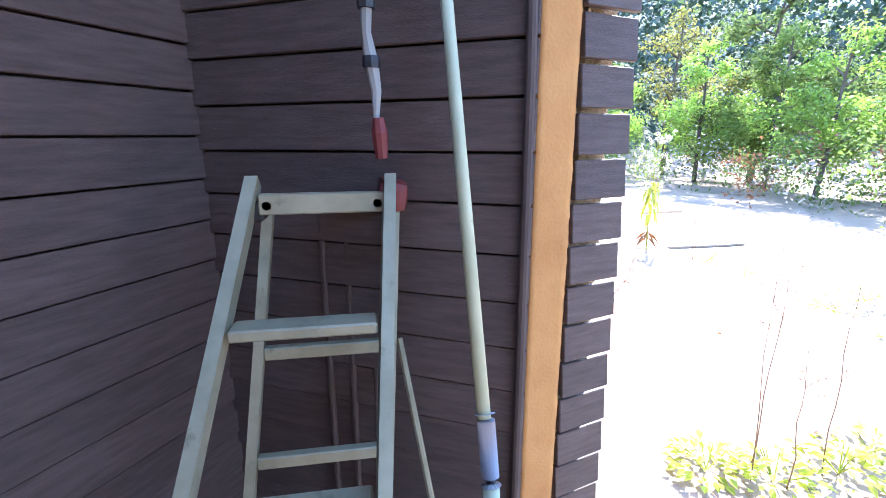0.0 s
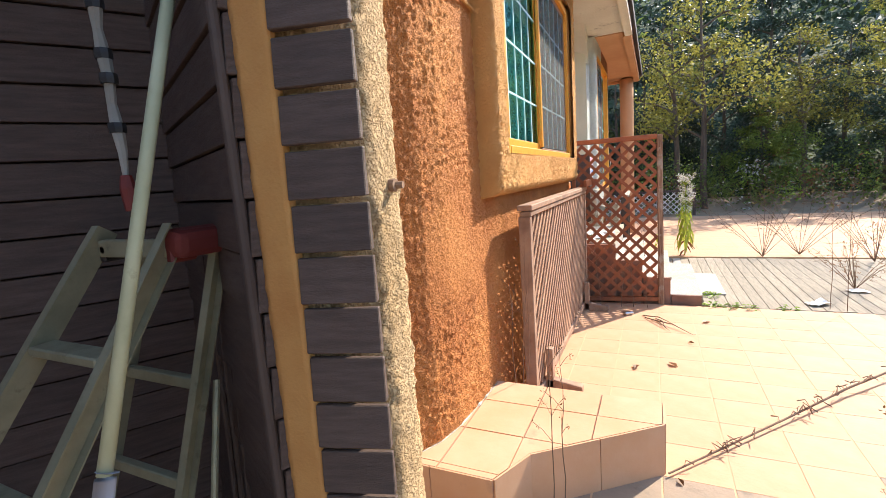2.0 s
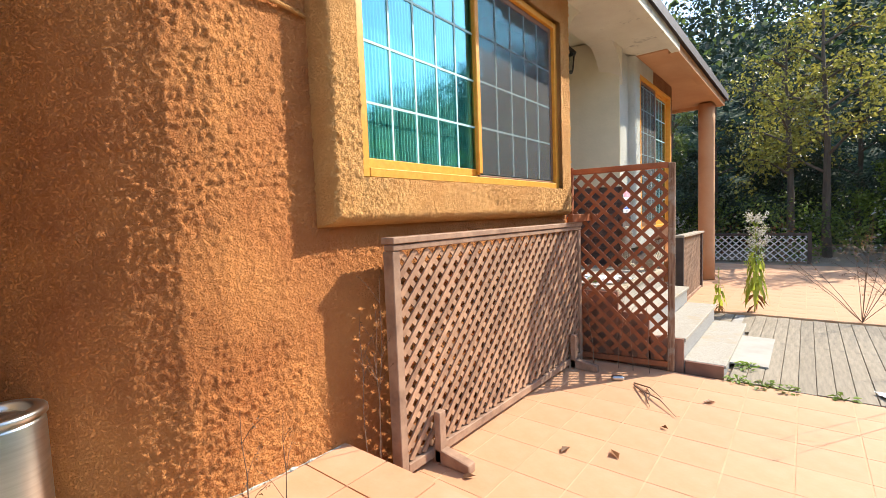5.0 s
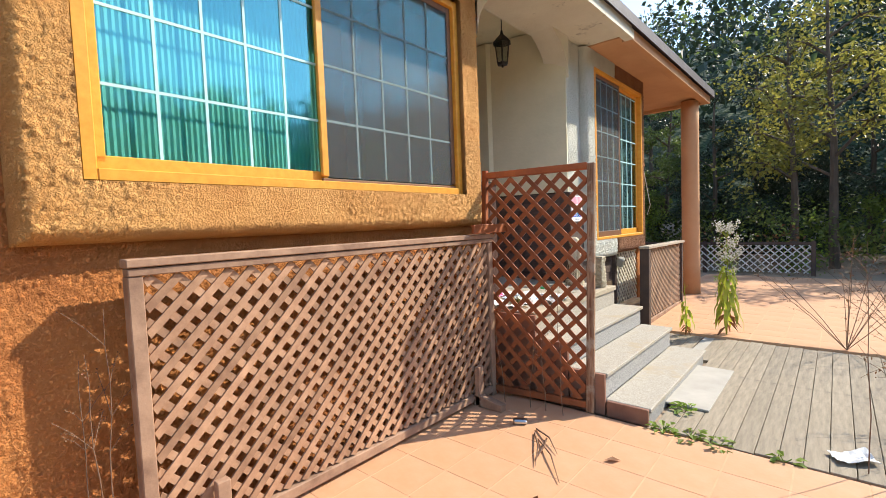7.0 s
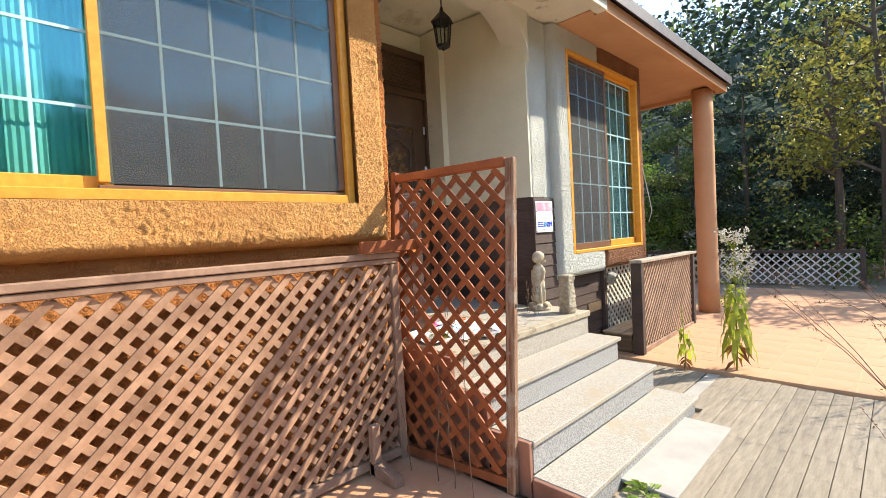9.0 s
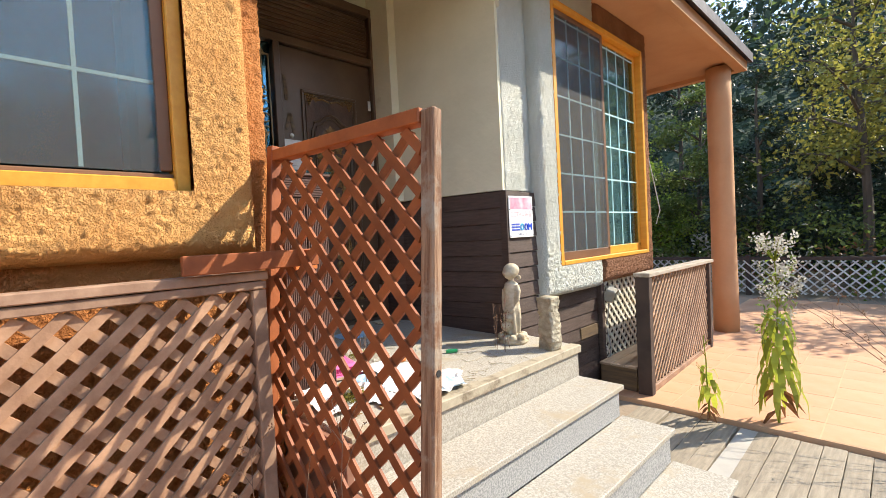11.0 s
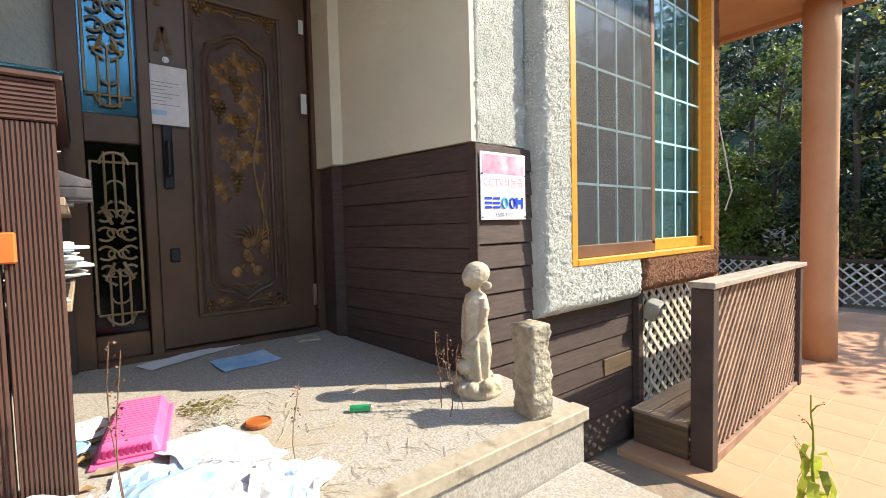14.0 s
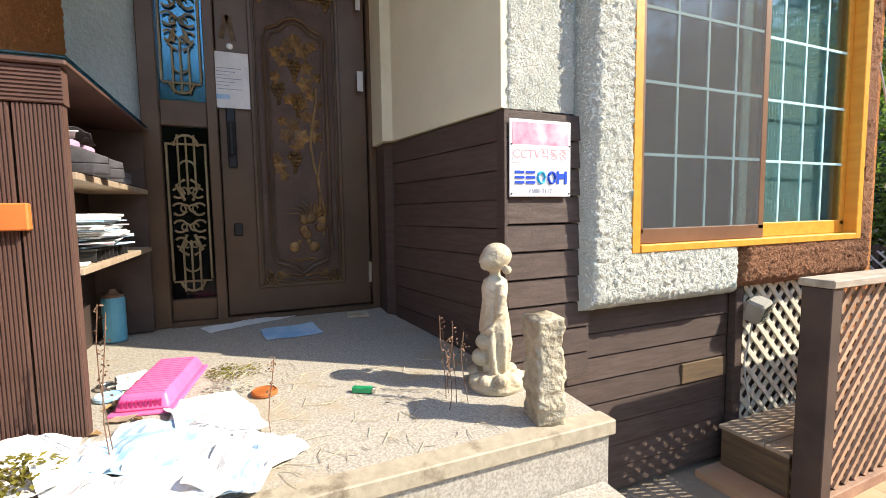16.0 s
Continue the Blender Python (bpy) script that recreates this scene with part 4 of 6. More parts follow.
for y0, z0, s in ((6.565, 2.535, 1), (6.92, 2.535, -1), (6.565, 0.985, 1), (6.92, 0.985, -1)):
    bm = bmesh.new()
    for k in range(4):
        for i in range(4 - k):
            ball(bm, (DX - 0.003, y0 + (i - (3 - k) / 2) * 0.02, z0 - (k - 1.5) * 0.021 * (1 if z0 > 2 else -1)), 0.0115)
    relief_leaf(bm, y0 + s * 0.055, z0 + 0.015, 0.035, 0.4)
    tube(bm, [(DX - 0.004, y0 + s * 0.06, z0), (DX, y0 + s * 0.11, z0 + 0.015), (DX - 0.004, y0 + s * 0.17, z0)], 0.007, 5)
    part("corner_relief", bm, DOOR_GOLD, leaf)
hd = part("lock_plate", bar(DX - 0.008, DX + 0.012, 6.375, 6.42, 1.60, 1.92, 0.006), BLACK_METAL, leaf, "dark lock with handle")
part("handle", bar(DX + 0.012, DX + 0.05, 6.385, 6.41, 1.66, 1.84, 0.008), BLACK_METAL, hd)
part("keyhole_plate", bar(DX - 0.008, DX + 0.004, 6.385, 6.43, 1.23, 1.30, 0.006), BLACK_METAL, leaf)
part("hinge", bar(DX - 0.006, DX + 0.012, 7.125, 7.145, 0.92, 1.05, 0.003), STEEL, leaf)
ob = part("peephole", bar(DX - 0.008, DX + 0.004, 6.395, 6.425, 2.225, 2.255, 0.008), SIGN_WHITE, leaf)
# sidelight
part("mid_panel", bar(DX - 0.05, DX, 6.07, 6.285, 1.81, 1.94), DOOR_BROWN, door)
part("low_panel", bar(DX - 0.05, DX, 6.07, 6.285, 0.785, 0.90), DOOR_BROWN, door)
sg = part("sidelight_glass", bar(DX - 0.035, DX - 0.030, 6.07, 6.285, 1.94, 2.90, 0), GLASS_BLUE, door, "bluish patterned glass")
part("sidelight_glass", bar(DX - 0.035, DX - 0.030, 6.07, 6.285, 0.90, 1.81, 0), GLASS_CLEAR, door)


def arc(cy, cz, r, a0, a1, n=10):
    return [(DX - 0.012, cy + r * math.cos(radians(a0 + (a1 - a0) * k / n)), cz + r * math.sin(radians(a0 + (a1 - a0) * k / n))) for k in range(n + 1)]


def grille(y0, y1, z0, z1):
    g = part("grille", bmesh.new(), GRILLE, door, "bronze scrolled grille")
    cy, w = (y0 + y1) / 2, (y1 - y0) / 2

    def rod(pts, r=0.0055):
        bm = bmesh.new()
        tube(bm, pts, r, 5)
        part("rod", bm, GRILLE, g)
    for y in (y0, y1):
        rod([(DX - 0.012, y, z0 + w), (DX - 0.012, y, z1 - w * 0.8)], 0.007)
    for y in (cy - w * 0.42, cy + w * 0.42):
        rod([(DX - 0.012, y, z1 - w * 0.3), (DX - 0.012, y, z1 - 0.30)])
        rod([(DX - 0.012, y, z0 + w * 0.3), (DX - 0.012, y, z0 + 0.26)])
    rod(arc(cy, z1 - w * 0.95, w * 0.62, 0, 180), 0.007), rod(arc(cy, z0 + w * 0.95, w * 0.62, 180, 360), 0.007)
    for z in (z1 - w * 0.85, z0 + w * 0.9):
        rod([(DX - 0.012, y0, z), (DX - 0.012, y1, z)], 0.006)
    rod(arc(cy, z1 - 0.20, w * 0.42, 0, 180)), rod(arc(cy, z0 + 0.17, w * 0.42, 180, 360))
    rod([(DX - 0.012, cy, z1 - w * 0.4), (DX - 0.012, cy, z1 - 0.34)]), rod([(DX - 0.012, cy, z0 + w * 0.4), (DX - 0.012, cy, z0 + 0.30)])
    zm = (z0 + z1) / 2 - 0.02
    for s in (-1, 1):
        for dz, r in ((0.13, 0.026), (0.045, 0.032), (-0.045, 0.032), (-0.13, 0.026)):
            rod(arc(cy + s * w * 0.52, zm + dz, r, 90 - s * 60, 90 - s * 60 + s * 290), 0.0065)
            rod(arc(cy + s * w * 0.22, zm + dz * 1.1, r * 0.62, 0, 300), 0.005)
        rod([(DX - 0.012, cy + s * w * 0.15, zm + 0.20), (DX - 0.008, cy + s * w * 0.6, zm + 0.17), (DX - 0.012, cy + s * w * 0.2, zm + 0.09)], 0.008)
        rod([(DX - 0.012, cy + s * w * 0.15, zm - 0.20), (DX - 0.008, cy + s * w * 0.6, zm - 0.17), (DX - 0.012, cy + s * w * 0.2, zm - 0.09)], 0.008)


grille(6.085, 6.265, 0.915, 1.795)
grille(6.085, 6.265, 1.95, 2.88)
notice = thing("notice_sheet", "white printed sheet taped to the front door", "paper", bar(DX + 0.012, DX + 0.014, 6.298, 6.498, 1.915, 2.205, 0), PAPER)
for k in range(7):
    part("print_line", bar(DX + 0.0145, DX + 0.0152, 6.34, 6.46 - 0.03 * (k % 3), 2.12 - 0.018 * k, 2.123 - 0.018 * k, 0), INK, notice)
part("print_block", bar(DX + 0.0145, DX + 0.0152, 6.33, 6.40, 1.96, 1.985, 0), PAPER_BLUE, notice)
for y0, y1, z0, z1 in ((7.082, 7.116, 2.06, 2.175), (7.085, 7.112, 2.52, 2.60)):
    thing("door_sticker", "small pale notice stuck to the door frame", "sticker", bar(DX + 0.031, DX + 0.033, y0, y1, z0, z1, 0), PAPER)
for (ya, za), (yb, zb) in (((6.385, 2.50), (6.375, 2.68)), ((6.37, 2.28), (6.40, 2.40)), ((6.43, 2.27), (6.405, 2.40))):
    bm = bmesh.new()
    d = Vector((0, yb - ya, zb - za)).normalized().cross(Vector((1, 0, 0))) * 0.013
    v = [bm.verts.new(Vector((DX + x, y, z)) + d * s) for x in (-0.007, -0.003) for y, z, s in ((ya, za, -1), (yb, zb, -1), (yb, zb, 1), (ya, za, 1))]
    for f in ((3, 2, 1, 0), (4, 5, 6, 7), (0, 1, 5, 4), (1, 2, 6, 5), (2, 3, 7, 6), (3, 0, 4, 7)):
        bm.faces.new([v[i] for i in f])
    thing("tape_strip", "strip of old tan tape on the door", "tape", bm, SIDING_NAT)

# ---- alarm sign on the porch corner ----
sign = thing("alarm_sign", "white faded camera warning sign on dark boards", "sign", bar(0.027, 0.033, 7.392, 7.682, 1.398, 1.697, 0.002), SIGN_WHITE)
part("picture_field", bar(0.0335, 0.0345, 7.405, 7.67, 1.60, 1.685, 0), SIGN_PINK, sign, "faded pink picture")
part("caption_field", bar(0.0335, 0.0343, 7.405, 7.67, 1.53, 1.600, 0), SIGN_WHITE, sign)
for k, y in enumerate((7.415, 7.466, 7.516, 7.566, 7.612)):
    bm = bmesh.new()
    if k in (2, 3):
        tube(bm, [(0.0350, y + 0.022 + 0.016 * math.cos(a), 1.474 + 0.022 * math.sin(a)) for a in (2 * math.pi * i / 14 for i in range(15))], 0.0055, 6)
    elif k == 4:
        box(bm, 0.034, 0.0365, y, y + 0.012, 1.449, 1.50), box(bm, 0.034, 0.0365, y + 0.038, y + 0.050, 1.449, 1.50), box(bm, 0.034, 0.0362, y + 0.012, y + 0.038, 1.470, 1.490)
    else:
        for z in (1.449, 1.469, 1.489):
            box(bm, 0.034, 0.0365, y, y + 0.042, z, z + 0.010)
    part("logo_shape", bm, SIGN_CYAN if k == 2 else SIGN_BLUE, sign)


def words(text, size, m, mat, parent, name="lettering"):
    cu = bpy.data.curves.new(name, "FONT")
    cu.body, cu.size, cu.extrude, cu.align_x = text, size, 0.0004, "CENTER"
    tmp = bpy.data.objects.new(name, cu)
    scene.collection.objects.link(tmp)
    bpy.context.view_layer.update()
    me = bpy.data.meshes.new_from_object(tmp.evaluated_get(bpy.context.evaluated_depsgraph_get()))
    bpy.data.objects.remove(tmp)
    me.materials.clear()
    me.materials.append(mat)
    ob = new(name, me)
    ob.parent = parent
    ob.matrix_world = m
    return ob


words("CCTV\uc791\ub3d9\uc911", 0.048, pose(0.0352, 7.535, 1.548, 90, 0, 90), SIGN_RED, sign)
words("1588-3112", 0.026, pose(0.0345, 7.535, 1.413, 90, 0, 90), INK, sign)
for y in (7.40, 7.674):
    for z in (1.41, 1.60):
        bm = bmesh.new()
        ball(bm, (0.034, y, z), 0.004)
        part("screw", bm, BLACK_METAL, sign)

# ---- lantern ----
lantern = thing("lantern", "black iron hanging porch lantern with seeded glass", "lantern", at=pose(-0.37, 6.67, 0))
bm = bmesh.new()
tube(bm, [(0, 0, 3.62), (0, 0, 3.42)], 0.006, 6)
lathe(bm, [(0.045, 3.60), (0.045, 3.62)], 14)
part("rod", bm, BLACK_METAL, lantern)
bm = bmesh.new()
lathe(bm, [(0.012, 3.44), (0.02, 3.40), (0.035, 3.385), (0.10, 3.315), (0.105, 3.305)], 6)
part("cap", bm, BLACK_METAL, lantern)
bm = bmesh.new()
lathe(bm, [(0.055, 3.085), (0.06, 3.10), (0.065, 3.105)], 6)
tube(bm, [(0, 0, 3.09), (0, 0, 3.06)], 0.01, 6)
part("base", bm, BLACK_METAL, lantern)
for k in range(6):
    a = math.pi / 3 * k
    bm = bmesh.new()
    tube(bm, [(0.058 * math.cos(a), 0.058 * math.sin(a), 3.10), (0.082 * math.cos(a), 0.082 * math.sin(a), 3.31)], 0.006, 5)
    part("bar", bm, BLACK_METAL, lantern)
    b = a + math.pi / 3
    bm = bmesh.new()
    bm.faces.new([bm.verts.new(p) for p in ((0.056 * math.cos(a), 0.056 * math.sin(a), 3.105), (0.056 * math.cos(b), 0.056 * math.sin(b), 3.105), (0.08 * math.cos(b), 0.08 * math.sin(b), 3.305), (0.08 * math.cos(a), 0.08 * math.sin(a), 3.305))])
    part("pane", bm, GLASS_CLEAR, lantern)

# ---- shoe cabinet ----
def ribbed(x0, x1, y0, y1, z0, z1, n, upright=True):
    """A board with fine grooves on its face towards +x."""
    bm = bmesh.new()
    a, b = (y0, y1) if upright else (z0, z1)
    w = (b - a) / n
    front = []
    for k in range(n):
        q = a + w * k
        front += [(x1 - 0.004, q), (x1 - 0.004, q + w * 0.18), (x1, q + w * 0.24), (x1, q + w * 0.76), (x1 - 0.004, q + w * 0.82)]
    front += [(x1 - 0.004, b), (x0, b), (x0, a)]
    ends = [[bm.verts.new((x, q, h) if upright else (x, h, q)) for x, q in front] for h in ((z0, z1) if upright else (y0, y1))]
    bm.faces.new(ends[0]), bm.faces.new(ends[1][::-1])
    m = len(front)
    for k in range(m):
        bm.faces.new((ends[0][k], ends[0][(k + 1) % m], ends[1][(k + 1) % m], ends[1][k]))
    return bm


RIBBED = material("ribbed_brown_composite", (0.120, 0.064, 0.048), (0.085, 0.045, 0.034), 4.0, 0.65, 0.3, 60, 0.003, spread=0.08)
SHELF = material("pale_shelf_board", (0.40, 0.31, 0.22), (0.30, 0.22, 0.15), 4.0, 0.7, 0.3, 50, 0.003, stretch=(6, 1, 1), spread=0.1)
cab = thing("shoe_cabinet", "open brown shoe cabinet with ribbed side on the porch", "cabinet")
part("side_board", ribbed(-0.09, -0.05, 5.765, 5.883, 0.70, 1.655, 12), RIBBED, cab)
part("side_board", ribbed(-0.09, -0.05, 5.889, 6.0, 0.70, 1.655, 12), RIBBED, cab)
part("cap_board", ribbed(-0.095, -0.045, 5.765, 6.005, 1.658, 1.758, 9, False), RIBBED, cab)
part("top", bar(-1.12, -0.035, 5.76, 6.02, 1.76, 1.778), RIBBED, cab)
part("glass_top", bar(-1.12, -0.03, 5.76, 6.025, 1.779, 1.786, 0.002), GLASS_BLUE, cab, "pale glass sheet on top")
part("back", bar(-1.12, -0.09, 5.755, 5.765, 0.75, 1.76, 0), RAIL_DARK, cab)
part("far_side", bar(-1.12, -1.095, 5.766, 6.0, 0.765, 1.76, 0.002), RAIL_DARK, cab)
for z in (1.475, 1.195):
    part("shelf", bar(-1.095, -0.09, 5.766, 6.01, z - 0.022, z, 0.002), SHELF, cab)
part("orange_block", bar(-0.049, -0.022, 5.80, 5.915, 1.31, 1.385, 0.004), ORANGE_WOOD, cab, "bright orange offcut fixed to the side")


def shoe(x, y, z, turn, sc=1.0):
    s = thing("shoe", "worn grey and lilac sports shoe on the cabinet shelf", "shoe", at=pose(x, y, z, 0, 0, turn), group="shoes on the shelf")
    n = 12
    for nm, mat, prof in (("sole", SHOE_GREY, (0.0, 0.028, 1.0)), ("upper", SHOE_GREY, (0.028, 0.105, 0.92))):
        bm = bmesh.new()
        rows = []
        for k in range(n + 1):
            t = k / n
            hw = (0.036 + 0.012 * math.sin(math.pi * min(1, t * 1.15))) * math.sqrt(max(0.02, 1 - (2 * t - 1) ** 6)) * prof[2] * sc
            top = prof[1] if nm == "sole" else 0.028 + (prof[1] - 0.028) * (1.0 if t < 0.42 else max(0.25, 1 - (t - 0.42) * 1.35))
            xx = (t - 0.5) * 0.26 * sc
            rows.append([bm.verts.new((xx, yy, zz * sc)) for yy, zz in ((-hw, prof[0]), (hw, prof[0]), (hw * (1 if nm == "sole" else 0.55), top), (-hw * (1 if nm == "sole" else 0.55), top))])
        for a, b in zip(rows, rows[1:]):
            for i in range(4):
                bm.faces.new((a[i], a[(i + 1) % 4], b[(i + 1) % 4], b[i]))
        bm.faces.new(rows[0][::-1]), bm.faces.new(rows[-1])
        part(nm, bevelled(bm, 0.005, 2), mat, s, smooth=True)
    bm = bmesh.new()
    for k in range(4):
        tube(bm, [(0.0 + 0.022 * k, -0.02, (0.088 - 0.010 * k) * sc), (0.006 + 0.022 * k, 0, (0.095 - 0.010 * k) * sc), (0.0 + 0.022 * k, 0.02, (0.088 - 0.010 * k) * sc)], 0.004, 5)
    part("laces", bm, SHOE_GREY, s)
    bm = bmesh.new()
    box(bm, -0.128 * sc, -0.06 * sc, -0.036 * sc, 0.036 * sc, 0.03 * sc, 0.075 * sc)
    part("heel_cup", bevelled(bm, 0.01, 2), SHOE_GREY, s)
    bm = bmesh.new()
    vs = box(bm, -0.05 * sc, 0.05 * sc, -0.026 * sc, 0.026 * sc, 0.06 * sc, 0.122 * sc)
    for v in vs:
        if v.co.x > 0 and v.co.z > 0.1 * sc:
            v.co.z = 0.092 * sc
    part("tongue", bevelled(bm, 0.012, 2), SHOE_PINK, s, "lilac cloth tongue", True)
    return s


shoe(-0.22, 5.925, 1.476, 74, 1.15), shoe(-0.37, 5.925, 1.476, 80, 1.15), shoe(-0.56, 5.90, 1.476, 92, 0.95), shoe(-0.70, 5.90, 1.476, 88, 0.95)
rp = random.Random(7)
tray = thing("mesh_tray", "black wire mesh tray under the newspapers", "tray")
for k in range(9):
    part("wire", bar(-0.66 + 0.05 * k, -0.655 + 0.05 * k, 5.80, 6.0, 1.196, 1.232, 0.001), BLACK_METAL, tray)
part("rim", bar(-0.67, -0.24, 5.795, 6.005, 1.233, 1.240, 0.001), BLACK_METAL, tray)
stack = 1.241
for k in range(15):
    t = rp.uniform(0.004, 0.011)
    w = rp.uniform(0.10, 0.13)
    thing("newspaper", "folded old newspaper in a pile on the shelf", "newspaper", bar(-rp.uniform(0.15, 0.2), rp.uniform(0.15, 0.2), -w, w, 0, t, 0.002), PAPER if k % 4 else PAPER_BLUE, group="newspapers on the shelf",
          at=pose(-0.42 + rp.uniform(-0.05, 0.05), 5.90 + rp.uniform(-0.01, 0.03), stack, 0, 0, rp.uniform(-14, 14)))
    stack += t + 0.001
thing("envelope", "white envelope lying on the lower shelf", "envelope", bar(-0.06, 0.06, -0.05, 0.05, 0, 0.006, 0.002), PAPER, at=pose(-0.17, 5.95, 1.196, 0, 0, 10))
gas = thing("gas_canister", "pale blue butane canister with rusty top", "canister", at=pose(-1.03, 5.85, 0.7525))
bm = bmesh.new()
lathe(bm, [(0.045, 0.0), (0.048, 0.006), (0.048, 0.20), (0.044, 0.212)], 20)
part("body", bm, CAN_BLUE, gas, smooth=False)
bm = bmesh.new()
lathe(bm, [(0.042, 0.212), (0.044, 0.222), (0.02, 0.232), (0.012, 0.25)], 16)
part("valve_cap", bm, DRY, gas, "rusty valve top")


# ---- porch clutter ----
def slab_z(x):
    return 0.676 if x > 0.42 else 0.67 + (0.49 - x) / 1.94 * 0.105


def crumpled(name, label, x, y, w, d, turn, mat, lift=0.03, seed=1, group="", z=None):
    """A rumpled sheet with two sides and a little thickness."""
    r = random.Random(seed)
    off = Vector((r.uniform(0, 50), r.uniform(0, 50), 0))
    bm = bmesh.new()
    n = 12
    grid = []
    c, s = math.cos(radians(turn)), math.sin(radians(turn))
    for j in range(n + 1):
        row = []
        for i in range(n + 1):
            u, v = (i / n - 0.5) * w, (j / n - 0.5) * d
            u += 0.12 * w * noise.noise(Vector((v * 6, 0, 1)) + off)
            v += 0.12 * d * noise.noise(Vector((u * 6, 0, 2)) + off)
            gx, gy = x + u * c - v * s, y + u * s + v * c
            h = abs(noise.noise(Vector((u * 7, v * 7, 0)) + off)) * lift + abs(noise.noise(Vector((u * 19, v * 19, 0)) + off)) * lift * 0.35
            row.append(bm.verts.new((gx, gy, (slab_z(gx) if z is None else z) + 0.003 + h)))
        grid.append(row)
    for a, b in zip(grid, grid[1:]):
        for i in range(n):
            bm.faces.new((a[i], a[i + 1], b[i + 1], b[i]))
    ob = thing(name, label, "paper", bm, mat, group)
    so = ob.modifiers.new("sheet", "SOLIDIFY")
    so.thickness, so.offset = 0.002, 1
    return ob


crumpled("plastic_bag", "crumpled pale plastic bag lying over the shoes", -0.24, 5.90, 0.24, 0.14, 20, SIGN_WHITE, 0.03, 71, "", 1.592)
crumpled("cloth_rag", "black crumpled cloth lying over the shoes", -0.38, 5.90, 0.22, 0.16, 10, SHOE_GREY, 0.06, 72, "", 1.592)
PP = "papers on the porch"
for k, (x, y, w, d, a, m) in enumerate(((-0.01, 6.33, 0.36, 0.22, 15, PAPER), (0.12, 6.28, 0.34, 0.24, -20, PAPER), (0.22, 6.40, 0.30, 0.22, 40, PAPER), (0.10, 6.16, 0.26, 0.26, 70, PAPER_BLUE), (0.29, 6.27, 0.28, 0.24, 10, PAPER),
                                            (0.33, 6.42, 0.20, 0.12, -30, PAPER_BLUE), (0.28, 6.42, 0.26, 0.18, -25, PAPER), (0.12, 5.88, 0.28, 0.24, 5, PAPER), (0.16, 6.02, 0.22, 0.14, 30, PAPER), (0.31, 6.12, 0.22, 0.14, 60, PAPER))):
    crumpled("paper_sheet", "crumpled rain-washed paper lying on the porch slab" if m is PAPER else "bleached blue leaflet lying on the porch slab", x, y, w, d, a, m, 0.035 + 0.004 * k, 20 + k, PP)
crumpled("leaflet", "blue printed leaflet in the porch shade", -0.86, 6.64, 0.20, 0.27, 10, PAPER_BLUE, 0.006, 51)
crumpled("leaflet", "folded white leaflet near the door", -1.06, 6.35, 0.11, 0.26, 25, PAPER, 0.01, 52)
crumpled("leaflet", "thin white leaflet by the door sill", -1.13, 6.55, 0.08, 0.26, 20, PAPER, 0.01, 53)
crumpled("card_scrap", "torn cream card beside the cabinet", -0.45, 6.03, 0.16, 0.10, 15, SIGN_WHITE, 0.01, 54)
crumpled("card_scrap", "torn cream card among dry leaves", -0.16, 6.08, 0.12, 0.06, -25, SHELF, 0.02, 55)
basket = thing("plastic_basket", "upturned bright pink plastic basket on the slab", "basket", at=pose(-0.33, 6.15, 0.713, 0, 3.1, -11))
bm = bmesh.new()
vs = box(bm, -0.19, 0.19, -0.085, 0.085, 0.012, 0.062)
for v in vs:
    if v.co.z > 0.04:
        v.co.x *= 0.88
        v.co.y *= 0.80
part("body", bevelled(bm, 0.014, 3), PINK, basket)
part("rim", bar(-0.20, 0.20, -0.096, 0.096, 0.0, 0.012, 0.004), PINK, basket)
for k in range(16):
    part("rib", bar(-0.155 + 0.02 * k, -0.147 + 0.02 * k, -0.06, 0.06, 0.0621, 0.0640, 0), PINK, basket)
DARKPINK = material("slot_shadow_pink", (0.50, 0.03, 0.16), (0.42, 0.025, 0.13), 3, 0.6, 0, spread=0)
for k in range(9):
    part("slot", bar(0.170, 0.1845, -0.062 + 0.014 * k, -0.054 + 0.014 * k, 0.020, 0.046, 0), DARKPINK, basket)
for x, y, r, m, lab in ((-0.155, 6.485, 0.045, ORANGE_LID, "orange-brown plastic lid on the slab"), (-0.32, 5.985, 0.045, PAPER_BLUE, "blue tin lid on the slab"), (-0.42, 5.955, 0.035, STEEL, "flattened steel lid on the slab")):
    bm = bmesh.new()
    lathe(bm, [(r, 0.0), (r, 0.010), (r * 0.9, 0.014), (r * 0.88, 0.010)], 20)
    thing("jar_lid", lab, "lid", bm, m, at=pose(x, y, slab_z(x) + 0.001))
bm = bmesh.new()
box(bm, -0.012, 0.012, -0.036, 0.036, 0.002, 0.022)
lighter = thing("lighter", "green plastic cigarette lighter on the slab", "lighter", bevelled(bm, 0.004, 2), GREEN_PLASTIC, at=pose(-0.03, 6.81, slab_z(-0.03), 0, 0, -30))
part("metal_head", bar(-0.010, 0.010, 0.036, 0.047, 0.003, 0.020, 0.002), STEEL, lighter)
# bright patch by the door, built as a pale folded card
thing("folded_card", "pale folded card on the floor at the door", "wedge", bar(-0.05, 0.07, -0.10, 0.02, 0.001, 0.012, 0.002), STATUE, at=pose(-1.03, 7.06, slab_z(-1.03), 0, 0, -12))

